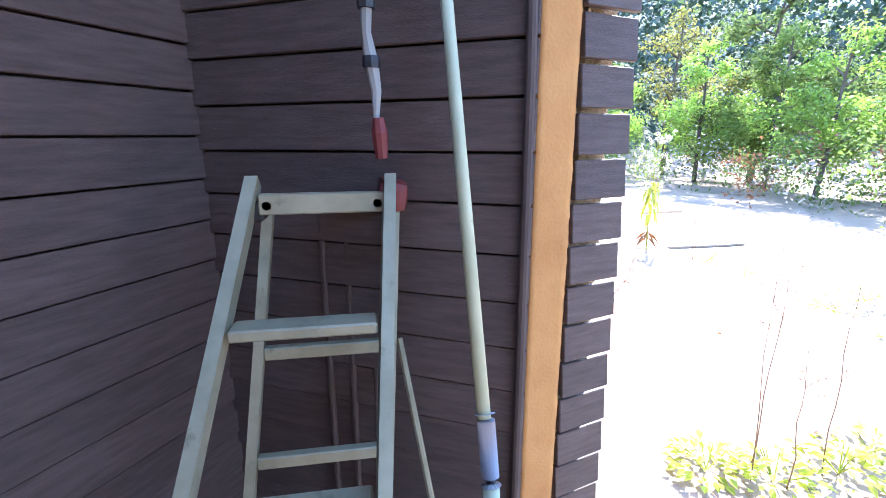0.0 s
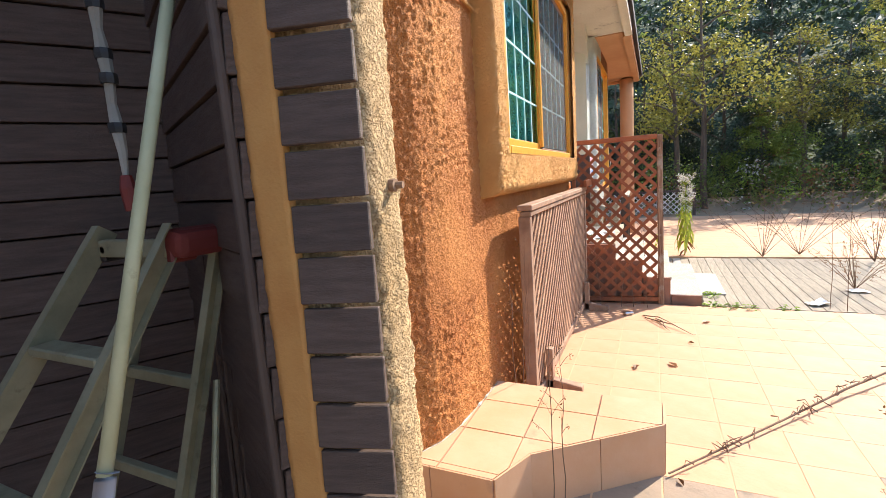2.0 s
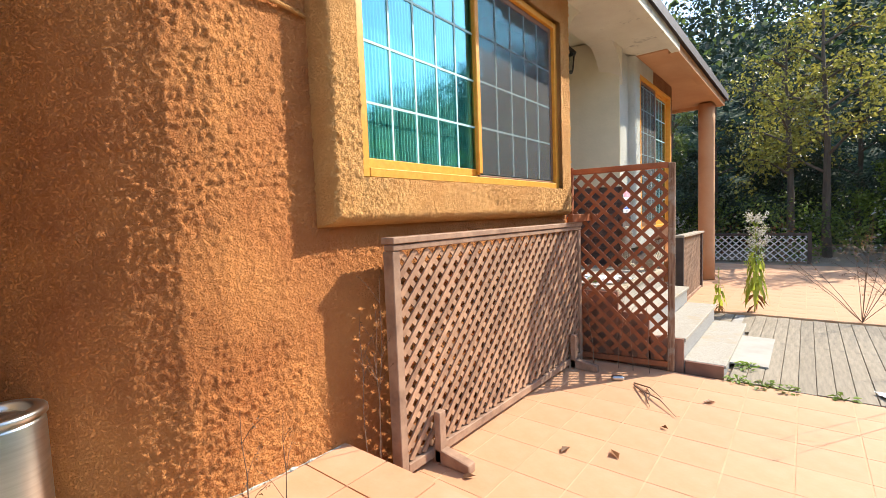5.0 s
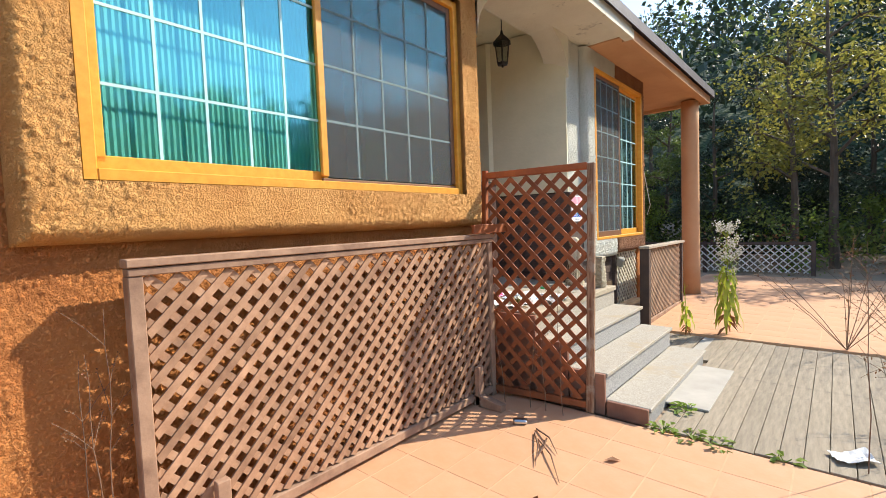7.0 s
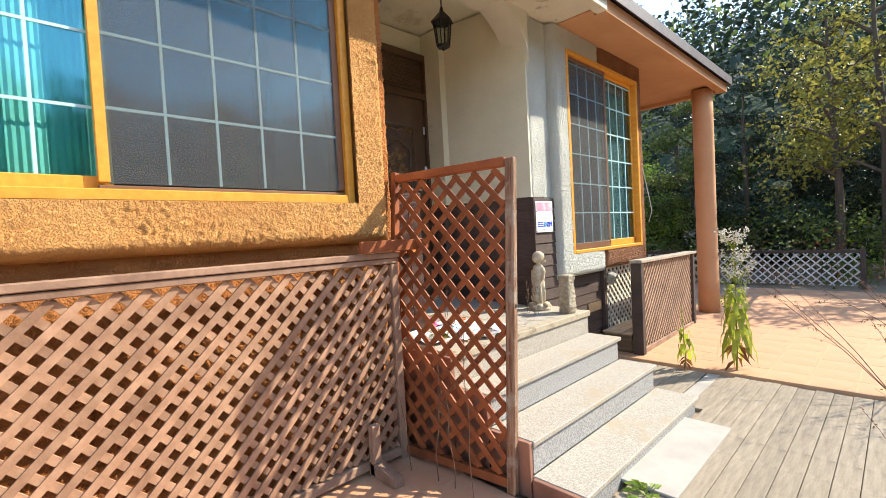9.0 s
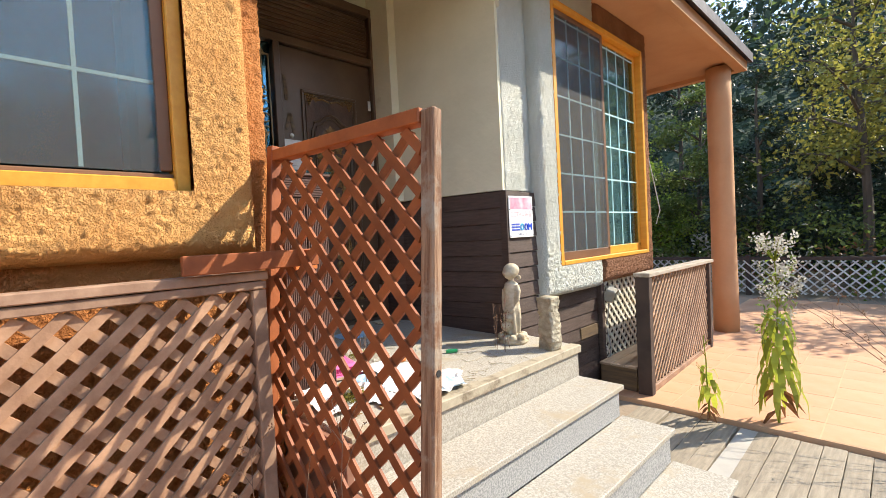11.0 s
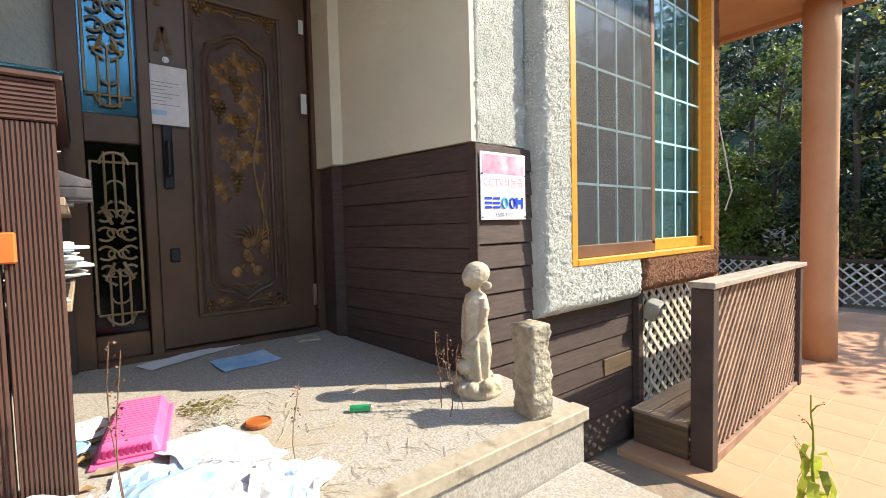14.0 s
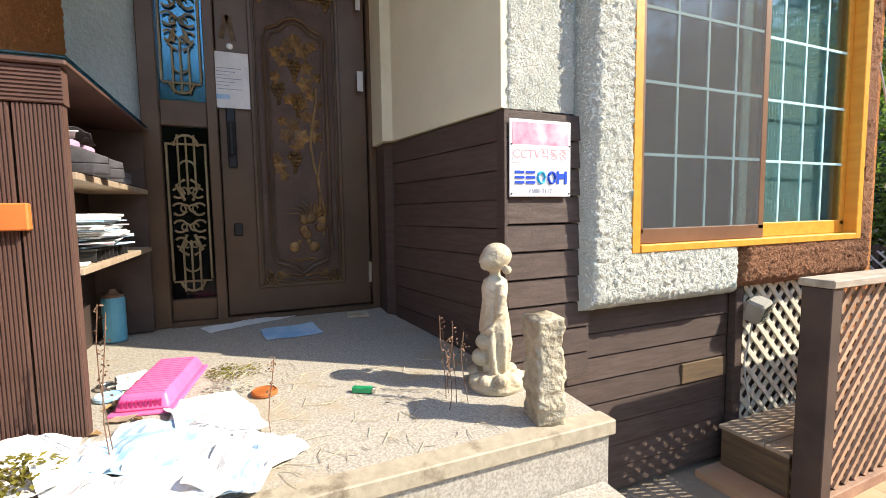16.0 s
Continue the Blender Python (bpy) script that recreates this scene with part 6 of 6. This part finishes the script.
def tree(kind, x, y, sc, variant=None):
    tr, cr = KINDS[kind][rk.randrange(2) if variant is None else variant]
    g = thing("tree", LABELS[kind], "tree", group="trees round the yard", at=pose(x, y, ground_height(x, y) - 0.05, 0, 0, rk.uniform(0, 360)) @ Matrix.Scale(sc, 4))
    for nm, me in (("trunk", tr), ("crown", cr)):
        o = new(nm, me)
        o.parent = g
    return g


for x, y, k, s in ((-6.5, 17.5, "dark", 0.85), (-4.4, 17.4, "fir", 0.8), (-3.0, 16.9, "bright", 0.75), (-1.7, 17.6, "dark", 0.82), (-0.3, 17.2, "fir", 0.80), (0.6, 18.4, "fir", 0.88), (1.55, 16.5, "gold", 0.98), (2.3, 16.5, "gold", 1.06), (3.0, 18.4, "fir", 0.85),
                   (3.9, 17.2, "mid", 0.62), (5.0, 17.4, "gold", 0.85), (6.2, 18.6, "fir", 0.8), (7.0, 17.8, "gold", 0.8), (8.4, 16.4, "bright", 0.85), (9.4, 18.6, "dark", 0.9), (10.6, 14.0, "bright", 0.95), (11.4, 12.0, "mid", 0.85), (10.6, 9.6, "bright", 0.85), (12.4, 7.6, "mid", 0.8),
                   (12.0, 5.2, "bright", 0.72), (13.2, 3.2, "mid", 0.7), (13.6, 10.2, "dark", 1.1), (12.4, 13.6, "dark", 1.1), (4.6, 20.6, "fir", 1.0), (1.2, 20.4, "fir", 1.0), (-2.8, 20.2, "fir", 1.0), (-5.6, 20.4, "mid", 1.1), (8.0, 20.0, "gold", 1.0), (11.0, 16.4, "gold", 1.0),
                   (15.0, 6.0, "dark", 0.8), (14.6, 1.0, "bright", 0.7), (15.6, -1.8, "mid", 0.75), (16.6, -5.0, "dark", 0.8)):
    tree(k, x, y, s)

# far woods on the slopes
rw = random.Random(77)
for mat, n, lab in ((CONIFER, 64000, "dark distant conifer woods on the hill slope"), (LEAF_DARK, 9000, "green distant woods on the hill slope"), (LEAF_GOLD, 1500, "yellowing distant trees on the hill slope")):
    bm = bmesh.new()
    done = 0
    while done < n:
        a, d = rw.uniform(-0.6, 2.1), rw.uniform(18, 78)
        x, y = 2 + d * math.sin(a), 6 + d * math.cos(a)
        h = ground_height(x, y)
        if h < 1.0:
            continue
        top = rw.uniform(3.5, 7.5)
        for _ in range(44):
            t = rw.random()
            rad = (1.9 * (1 - t) + 0.25) * rw.random() ** 0.4
            b = rw.uniform(0, 6.283)
            p = Vector((x + rad * math.cos(b), y + rad * math.sin(b), h + 0.4 + t * top))
            leaf_quad(bm, p, rand_dir(rw, 0.4), rand_dir(rw), rw.uniform(0.22, 0.5), rw.uniform(0.16, 0.36), 0.2)
            done += 1
    me = bpy.data.meshes.new("far_woods")
    bm.to_mesh(me)
    bm.free()
    me.materials.append(mat)
    tagged(new("far_woods", me), lab, "woods", "", "stuff")

# shrub belt behind the fence
for mat, n, seed, lab in ((LEAF_DARK, 15000, 5, "dark tangled shrubs behind the fence"), (LEAF_MID, 6500, 6, "green undergrowth along the yard edge"), (LEAF_BRIGHT, 2600, 8, "bright young shoots in the undergrowth"), (FLUFF, 3600, 9, "grey seed heads among the undergrowth"), (DRY_LEAF, 2400, 10, "withered brown brush along the yard edge")):
    r = random.Random(seed)
    bm = bmesh.new()
    for k in range(n // 60):
        if r.random() < 0.62:
            x, y = r.uniform(-7, 9), r.uniform(15.4, 18.2)
        else:
            x, y = r.uniform(7.6, 12.5), r.uniform(1.0, 15.5)
        c = Vector((x, y, ground_height(x, y) + r.uniform(0.15, 1.5 if mat is LEAF_DARK else 1.2)))
        rad = r.uniform(0.3, 0.8)
        for _ in range(60):
            leaf_quad(bm, c + rand_dir(r) * rad * r.random() ** 0.5, rand_dir(r, 0.3), rand_dir(r), r.uniform(0.06, 0.13), r.uniform(0.035, 0.07), 0.2)
    me = bpy.data.meshes.new("shrubs")
    bm.to_mesh(me)
    bm.free()
    me.materials.append(mat)
    tagged(new("shrubs", me), lab, "shrubs", "", "stuff")


def tall_weed(x, y, h, seed, leaves, fluffy, low, label):
    r = random.Random(seed)
    g = thing("weed", label, "weed", at=pose(x, y, 0.0, 0, 0, r.uniform(0, 360)))
    bm = bmesh.new()
    stem = [Vector((0.006 * math.sin(k * 1.3 + seed) + 0.01 * k * math.sin(seed), 0.006 * math.cos(k * 1.7), h * k / 8)) for k in range(9)]
    thick = 0.009 if leaves else 0.0034
    tube(bm, stem, [thick * (1 - 0.09 * k) for k in range(9)], 6)
    tips = []
    for k in range(30 if fluffy else 5):
        t = r.uniform(0.58, 0.97)
        p = stem[int(t * 8)]
        a = r.uniform(0, 6.28)
        e = p + Vector((math.cos(a), math.sin(a), 1.2)) * r.uniform(0.05, 0.125) * h
        tube(bm, [p, p.lerp(e, 0.5) + Vector((0, 0, 0.01)), e], [thick * 0.4, thick * 0.3, 0.001], 4)
        tips.append(e), tips.append(p.lerp(e, 0.7))
    part("stem", bm, LEAF_WEED if leaves else DRY, g)
    if leaves:
        bm = bmesh.new()
        for k in range(leaves):
            t = low + (0.60 - low) * k / leaves + r.uniform(0, 0.03)
            p = Vector((0, 0, h * t))
            a = k * 2.39
            out = Vector((math.cos(a), math.sin(a), 0.35))
            ln = r.uniform(0.15, 0.21) * (1.15 - 0.5 * k / leaves) * min(1, h)
            s = Vector((-math.sin(a), math.cos(a), 0)) * 0.021
            q1, q2 = p + out * ln * 0.45, p + Vector((out.x * ln * 0.68, out.y * ln * 0.68, -ln * 0.42))
            q3 = p + Vector((out.x * ln * 0.72, out.y * ln * 0.72, -ln * 1.05))
            v = [bm.verts.new(c) for c in (p, q1 - s, q1 + s, q2 - s, q2 + s, q3)]
            bm.faces.new((v[0], v[1], v[2])), bm.faces.new((v[1], v[3], v[4], v[2])), bm.faces.new((v[3], v[5], v[4]))
        part("foliage", bm, LEAF_WEED, g, "drooping yellow-green leaves")
        bm = bmesh.new()
        for k in range(8):
            a = k * 2.39
            p = Vector((0, 0, h * r.uniform(0.08, 0.2)))
            leaf_quad(bm, p, Vector((math.cos(a), math.sin(a), -0.7)), Vector((0, 0, 1)), 0.14 * h, 0.03, 0.3)
        part("withered_leaves", bm, DRY_LEAF, g, "curled withered lower leaves")
    bm = bmesh.new()
    for e in tips:
        for _ in range(16 if fluffy else 4):
            leaf_quad(bm, e + rand_dir(r) * (0.026 if fluffy else 0.008), rand_dir(r), rand_dir(r), 0.022 if fluffy else 0.010, 0.016 if fluffy else 0.006)
    part("seed_fluff", bm, FLUFF if fluffy else DRY_LEAF, g)["kind"] = "stuff"
    if fluffy:
        bm = bmesh.new()
        for k in range(190):
            t = r.uniform(0.5, 0.95)
            p = stem[int(t * 8)] + rand_dir(r) * 0.10
            leaf_quad(bm, p, rand_dir(r), rand_dir(r), 0.05, 0.012, 0.2)
        part("small_leaves", bm, LEAF_MID, g)
    return g


tall_weed(1.35, 8.66, 1.30, 3, 46, True, 0.16, "tall flowering weed with drooping leaves and white seed heads")
tall_weed(0.96, 8.47, 0.62, 4, 12, False, 0.2, "small yellow-green weed at the deck edge")
tall_weed(3.48, 5.56, 1.55, 5, 26, True, 0.3, "tall weed growing from the terrace edge")
tall_weed(2.56, 5.70, 1.35, 6, 0, False, 0.5, "tall thin weed between deck and terrace")
tall_weed(2.46, 5.77, 1.25, 7, 0, False, 0.5, "thin reddish weed at the deck edge")
for k, (x, y, h) in enumerate(((1.46, 1.53, 1.0), (1.52, 1.60, 1.02), (1.80, 1.50, 0.95), (1.58, 1.45, 0.7), (0.50, 2.05, 0.85), (0.53, 2.12, 0.8), (0.16, 2.93, 1.0), (0.10, 2.88, 0.95), (0.12, 2.95, 1.15), (3.3, 4.4, 0.8), (3.6, 3.6, 0.7), (3.75, 2.6, 0.6), (0.55, 5.48, 0.7), (0.68, 5.50, 0.6), (0.82, 5.49, 0.95), (0.35, 5.46, 0.75))):
    tall_weed(x, y, h, 40 + k, 0, False, 0.4, "dry reddish-brown weed stalk growing from a joint")


def dry_bush(x, y, h, seed, label):
    r = random.Random(seed)
    g = thing("dry_bush", label, "bush", at=pose(x, y, 0.0))
    bm, bl = bmesh.new(), bmesh.new()
    for k in range(11):
        a = r.uniform(0, 6.28)
        lean = r.uniform(0.15, 0.95)
        pts = [Vector((math.cos(a) * lean * h * t, math.sin(a) * lean * h * t, h * (t - 0.30 * lean * t * t))) + rand_dir(r) * 0.02 * h * t for t in (0, 0.25, 0.5, 0.75, 1.0)]
        tube(bm, pts, [0.0038, 0.0032, 0.0026, 0.0018, 0.001], 4)
        for _ in range(9):
            t = r.uniform(0.25, 1)
            i = min(3, int(t * 4))
            p = pts[i].lerp(pts[i + 1], t * 4 - i)
            q = p + (rand_dir(r, 0.2) + Vector((math.cos(a) * 0.7, math.sin(a) * 0.7, 0.3))) * h * r.uniform(0.08, 0.2)
            tube(bm, [p, p.lerp(q, 0.5) + rand_dir(r) * 0.01, q], [0.0014, 0.0011, 0.0007], 3)
            for _ in range(4):
                leaf_quad(bl, p.lerp(q, r.random()) + rand_dir(r) * 0.008, rand_dir(r), rand_dir(r), 0.018, 0.009, 0.4)
    part("twig_tangle", bm, DRY, g)["kind"] = "stuff"
    part("withered_leaves", bl, DRY_LEAF, g)


dry_bush(2.40, 8.56, 1.25, 1, "bare reddish weed bush at the deck edge")
dry_bush(2.9, 8.75, 1.3, 2, "bare reddish weed bush leaning over the deck")
dry_bush(2.9, 6.6, 0.6, 3, "low dry weed bush on the deck")
dry_bush(3.4, 6.9, 0.7, 4, "dry weed bush growing through the deck")
dry_bush(3.6, 8.2, 0.9, 5, "bare weed bush at the deck corner")


def leafy_clump(x, y, rad, h, n, mat, seed, label, z=0.0, size=1.0):
    r = random.Random(seed)
    bm = bmesh.new()
    for _ in range(n):
        a, d = r.uniform(0, 6.28), rad * r.random() ** 0.6
        p = Vector((math.cos(a) * d, math.sin(a) * d, h * r.uniform(0.1, 1.0) * (1 - 0.5 * d / rad)))
        leaf_quad(bm, p, Vector((math.cos(a), math.sin(a), r.uniform(-0.2, 0.6))), Vector((0, 0, 1)), r.uniform(0.03, 0.07) * size, r.uniform(0.025, 0.045) * size, 0.2)
    for _ in range(7):
        a = r.uniform(0, 6.28)
        tube(bm, [(0, 0, -0.005), (math.cos(a) * rad * 0.6, math.sin(a) * rad * 0.6, h * 0.6)], 0.003, 4)
    thing("ground_plant", label, "plant", bm, mat, "plants in the paving joints", at=pose(x, y, z))


leafy_clump(0.33, 1.87, 0.12, 0.16, 90, LEAF_BRIGHT, 1, "round-leaved green plant beside the tiled step")
for k, (x, y, rad, h, n) in enumerate(((1.30, 1.62, 0.16, 0.14, 90), (1.55, 1.5, 0.18, 0.16, 110), (1.9, 1.5, 0.18, 0.16, 100), (2.2, 1.6, 0.14, 0.12, 60), (1.62, 5.67, 0.10, 0.03, 22), (1.78, 5.67, 0.08, 0.025, 14), (1.45, 5.68, 0.08, 0.035, 16), (2.1, 5.66, 0.06, 0.03, 12), (1.50, 6.1, 0.08, 0.05, 24), (3.86, 3.3, 0.2, 0.1, 60), (3.84, 2.6, 0.2, 0.12, 70), (3.9, 4.3, 0.18, 0.1, 50), (3.88, 4.9, 0.2, 0.14, 60), (4.2, 2.2, 0.3, 0.25, 90), (4.4, 3.4, 0.3, 0.2, 80))):
    leafy_clump(x, y, rad, h, n, LEAF_WEED if k < 4 or k > 8 else LEAF_BRIGHT, 60 + k, "low green weed growing from a paving joint")
leafy_clump(0.17, 5.93, 0.07, 0.09, 170, LEAF_GOLD, 90, "small yellowing weed on the porch slab", slab_z(0.17), 0.42)
leafy_clump(-0.42, 6.38, 0.10, 0.008, 260, LEAF_GOLD, 91, "mat of dry moss on the porch slab", slab_z(-0.42), 0.25)
leafy_clump(-0.24, 6.36, 0.08, 0.008, 200, FLUFF, 92, "mat of dry moss beside the basket", slab_z(-0.24), 0.25)
for k, (x, y, h) in enumerate(((0.13, 7.06, 0.30), (0.16, 7.09, 0.27), (0.18, 7.12, 0.25), (0.10, 7.10, 0.22), (0.20, 7.05, 0.2), (0.08, 6.08, 0.42), (0.10, 6.09, 0.40), (0.17, 6.50, 0.25))):
    r = random.Random(200 + k)
    bm = bmesh.new()
    pts = [(0.01 * math.sin(k + j), 0.01 * math.cos(k * 2 + j), h * j / 4) for j in range(5)]
    tube(bm, pts, 0.0016, 5)
    for j in range(26):
        t = r.uniform(0.45, 1)
        leaf_quad(bm, Vector((0, 0, h * t)) + rand_dir(r) * 0.012, rand_dir(r), rand_dir(r), 0.011, 0.007)
    thing("dry_stalk", "thin dry seed stalk growing on the porch slab", "stalk", bm, DRY, "dry stalks on the slab", at=pose(x, y, slab_z(x) - 0.002, 0, 0, 40 * k))


# ---- deck ----
deck = setting("deck", "weathered grey wooden deck with dark gaps", "deck")
# near-black slab that paints the shade between and under the planks
part("gap_shade_slab", bar(0.5, 5.4, 5.67, 8.5, -0.12, -0.045, 0), SHADE_BLACK, deck)
plank_mesh = [mesh_of("plank", bar(-0.0555, 0.0555, 0, 2.74, -0.03, 0.0, 0.003), DECK) for _ in range(4)]
rd = random.Random(5)
for i in range(33):
    ob = new("plank", plank_mesh[i % 4])
    ob.parent = deck
    ob.matrix_world = pose(1.435 + 0.1145 * i, 5.69 + rd.uniform(-0.01, 0.01), -0.006 + rd.uniform(-0.002, 0.002), rd.uniform(-0.05, 0.05), rd.uniform(-0.4, 0.4), 0)
for i in range(8):
    ob = new("plank", mesh_of("plank", bar(-0.0555, 0.0555, 0, 0.94, -0.03, 0.0, 0.003), DECK_PALE if i == 6 else DECK))
    ob.parent = deck
    ob.matrix_world = pose(0.52 + 0.1145 * i, 7.50, -0.012 + rd.uniform(-0.004, 0.004), 0, rd.uniform(-1.0, 1.0), rd.uniform(-1, 1))

# ---- tiles ----
def tile_mesh(w, d, h=0.012):
    bm = bmesh.new()
    vs = box(bm, 0, w, 0, d, -h, 0.0)
    for v in vs:
        if v.co.z > -0.001:
            v.co.x += 0.0010 if v.co.x < w / 2 else -0.0010
            v.co.y += 0.0006 if v.co.y < d / 2 else -0.0006
    return bm


S = 0.3065
CLEAN, MOSSY = (mesh_of("tile", tile_mesh(S - 0.008, S - 0.0025), m) for m in (TILE, TILE_STAIN))
rt = random.Random(11)
spare = bmesh.new()
count = 0
for j in range(-9, 19):
    for i in range(-3, 12):
        x, y = 0.005 + S * i, 0.13 + S * j
        if x + S > 3.86 or y + S > 5.66 or x < -1.0:
            continue
        m4 = pose(x, y, rt.uniform(-0.0005, 0.0005), rt.uniform(-0.06, 0.06), rt.uniform(-0.06, 0.06), 0)
        dirty = y < 2.3 + 0.5 * noise.noise((x * 0.9, 0, 3)) + 0.2 * x or x > 2.75 + 0.6 * noise.noise((0, y * 0.8, 5))
        if y > 1.2 and x < 3.4 and count < 300:
            ob = new("tile", MOSSY if dirty else CLEAN)
            ob.parent = terrace
            ob.matrix_world = m4
            count += 1
        else:
            vs = box(spare, 0, S - 0.008, 0, S - 0.0025, -0.012, 0, m4)
part("more_tiles", spare, TILE_STAIN, terrace)["kind"] = "stuff"
spare = bmesh.new()
for j in range(20):
    for i in range(20):
        x, y = 0.05 + S * i, 8.53 + S * j
        if j < 15:
            ob = new("tile", CLEAN)
            ob.parent = yard
            ob.matrix_world = pose(x, y, rt.uniform(-0.0005, 0.0005), rt.uniform(-0.05, 0.05), rt.uniform(-0.05, 0.05), 0)
            continue
        box(spare, 0, S - 0.005, 0, S - 0.005, -0.012, 0, pose(x, y, rt.uniform(-0.001, 0.001), rt.uniform(-0.1, 0.1), rt.uniform(-0.1, 0.1), 0))
part("yard_tiles", spare, TILE, yard)["kind"] = "stuff"
# tiles on the raised wedge, cut to its outline
bm = bmesh.new()
for v in (bm.faces.new([bm.verts.new((x, y, 0.264)) for x, y in PLATFORM]),):
    pass
for k in range(-2, 4):
    bmesh.ops.bisect_plane(bm, geom=bm.verts[:] + bm.edges[:] + bm.faces[:], plane_co=(0.005 + S * k, 0, 0), plane_no=(1, 0, 0))
for k in range(5, 10):
    bmesh.ops.bisect_plane(bm, geom=bm.verts[:] + bm.edges[:] + bm.faces[:], plane_co=(0, 0.13 + S * k, 0), plane_no=(0, 1, 0))
cells = [[v.co.copy() for v in f.verts] for f in bm.faces]
bm.free()
for cell in cells:
    c = sum(cell, Vector()) / len(cell)
    b2 = bmesh.new()
    lo = [b2.verts.new(c + (p - c) * 0.975 + Vector((0, 0, -0.004))) for p in cell]
    hi = [b2.verts.new(c + (p - c) * 0.972 + Vector((0, 0, 0.006))) for p in cell]
    b2.faces.new(lo[::-1]), b2.faces.new(hi)
    for i in range(len(cell)):
        b2.faces.new((lo[i], lo[(i + 1) % len(cell)], hi[(i + 1) % len(cell)], hi[i]))
    part("tile", b2, TILE, platform)
for a, b in zip(PLATFORM[:5], PLATFORM[1:5]):
    a, b = Vector((*a, 0)), Vector((*b, 0))
    t = (b - a).normalized()
    nrm = Vector((t.y, -t.x, 0)) * 0.008
    k = max(1, round((b - a).length / S))
    for i in range(k):
        p, q = a.lerp(b, i / k) + t * 0.002, a.lerp(b, (i + 1) / k) - t * 0.002
        b2 = bmesh.new()
        v = [b2.verts.new(c + Vector((0, 0, z))) for z in (0.0, 0.268) for c in (p, q, q + nrm, p + nrm)]
        for f in ((3, 2, 1, 0), (4, 5, 6, 7), (0, 1, 5, 4), (1, 2, 6, 5), (2, 3, 7, 6), (3, 0, 4, 7)):
            b2.faces.new([v[n] for n in f])
        part("side_tile", b2, TILE, platform)
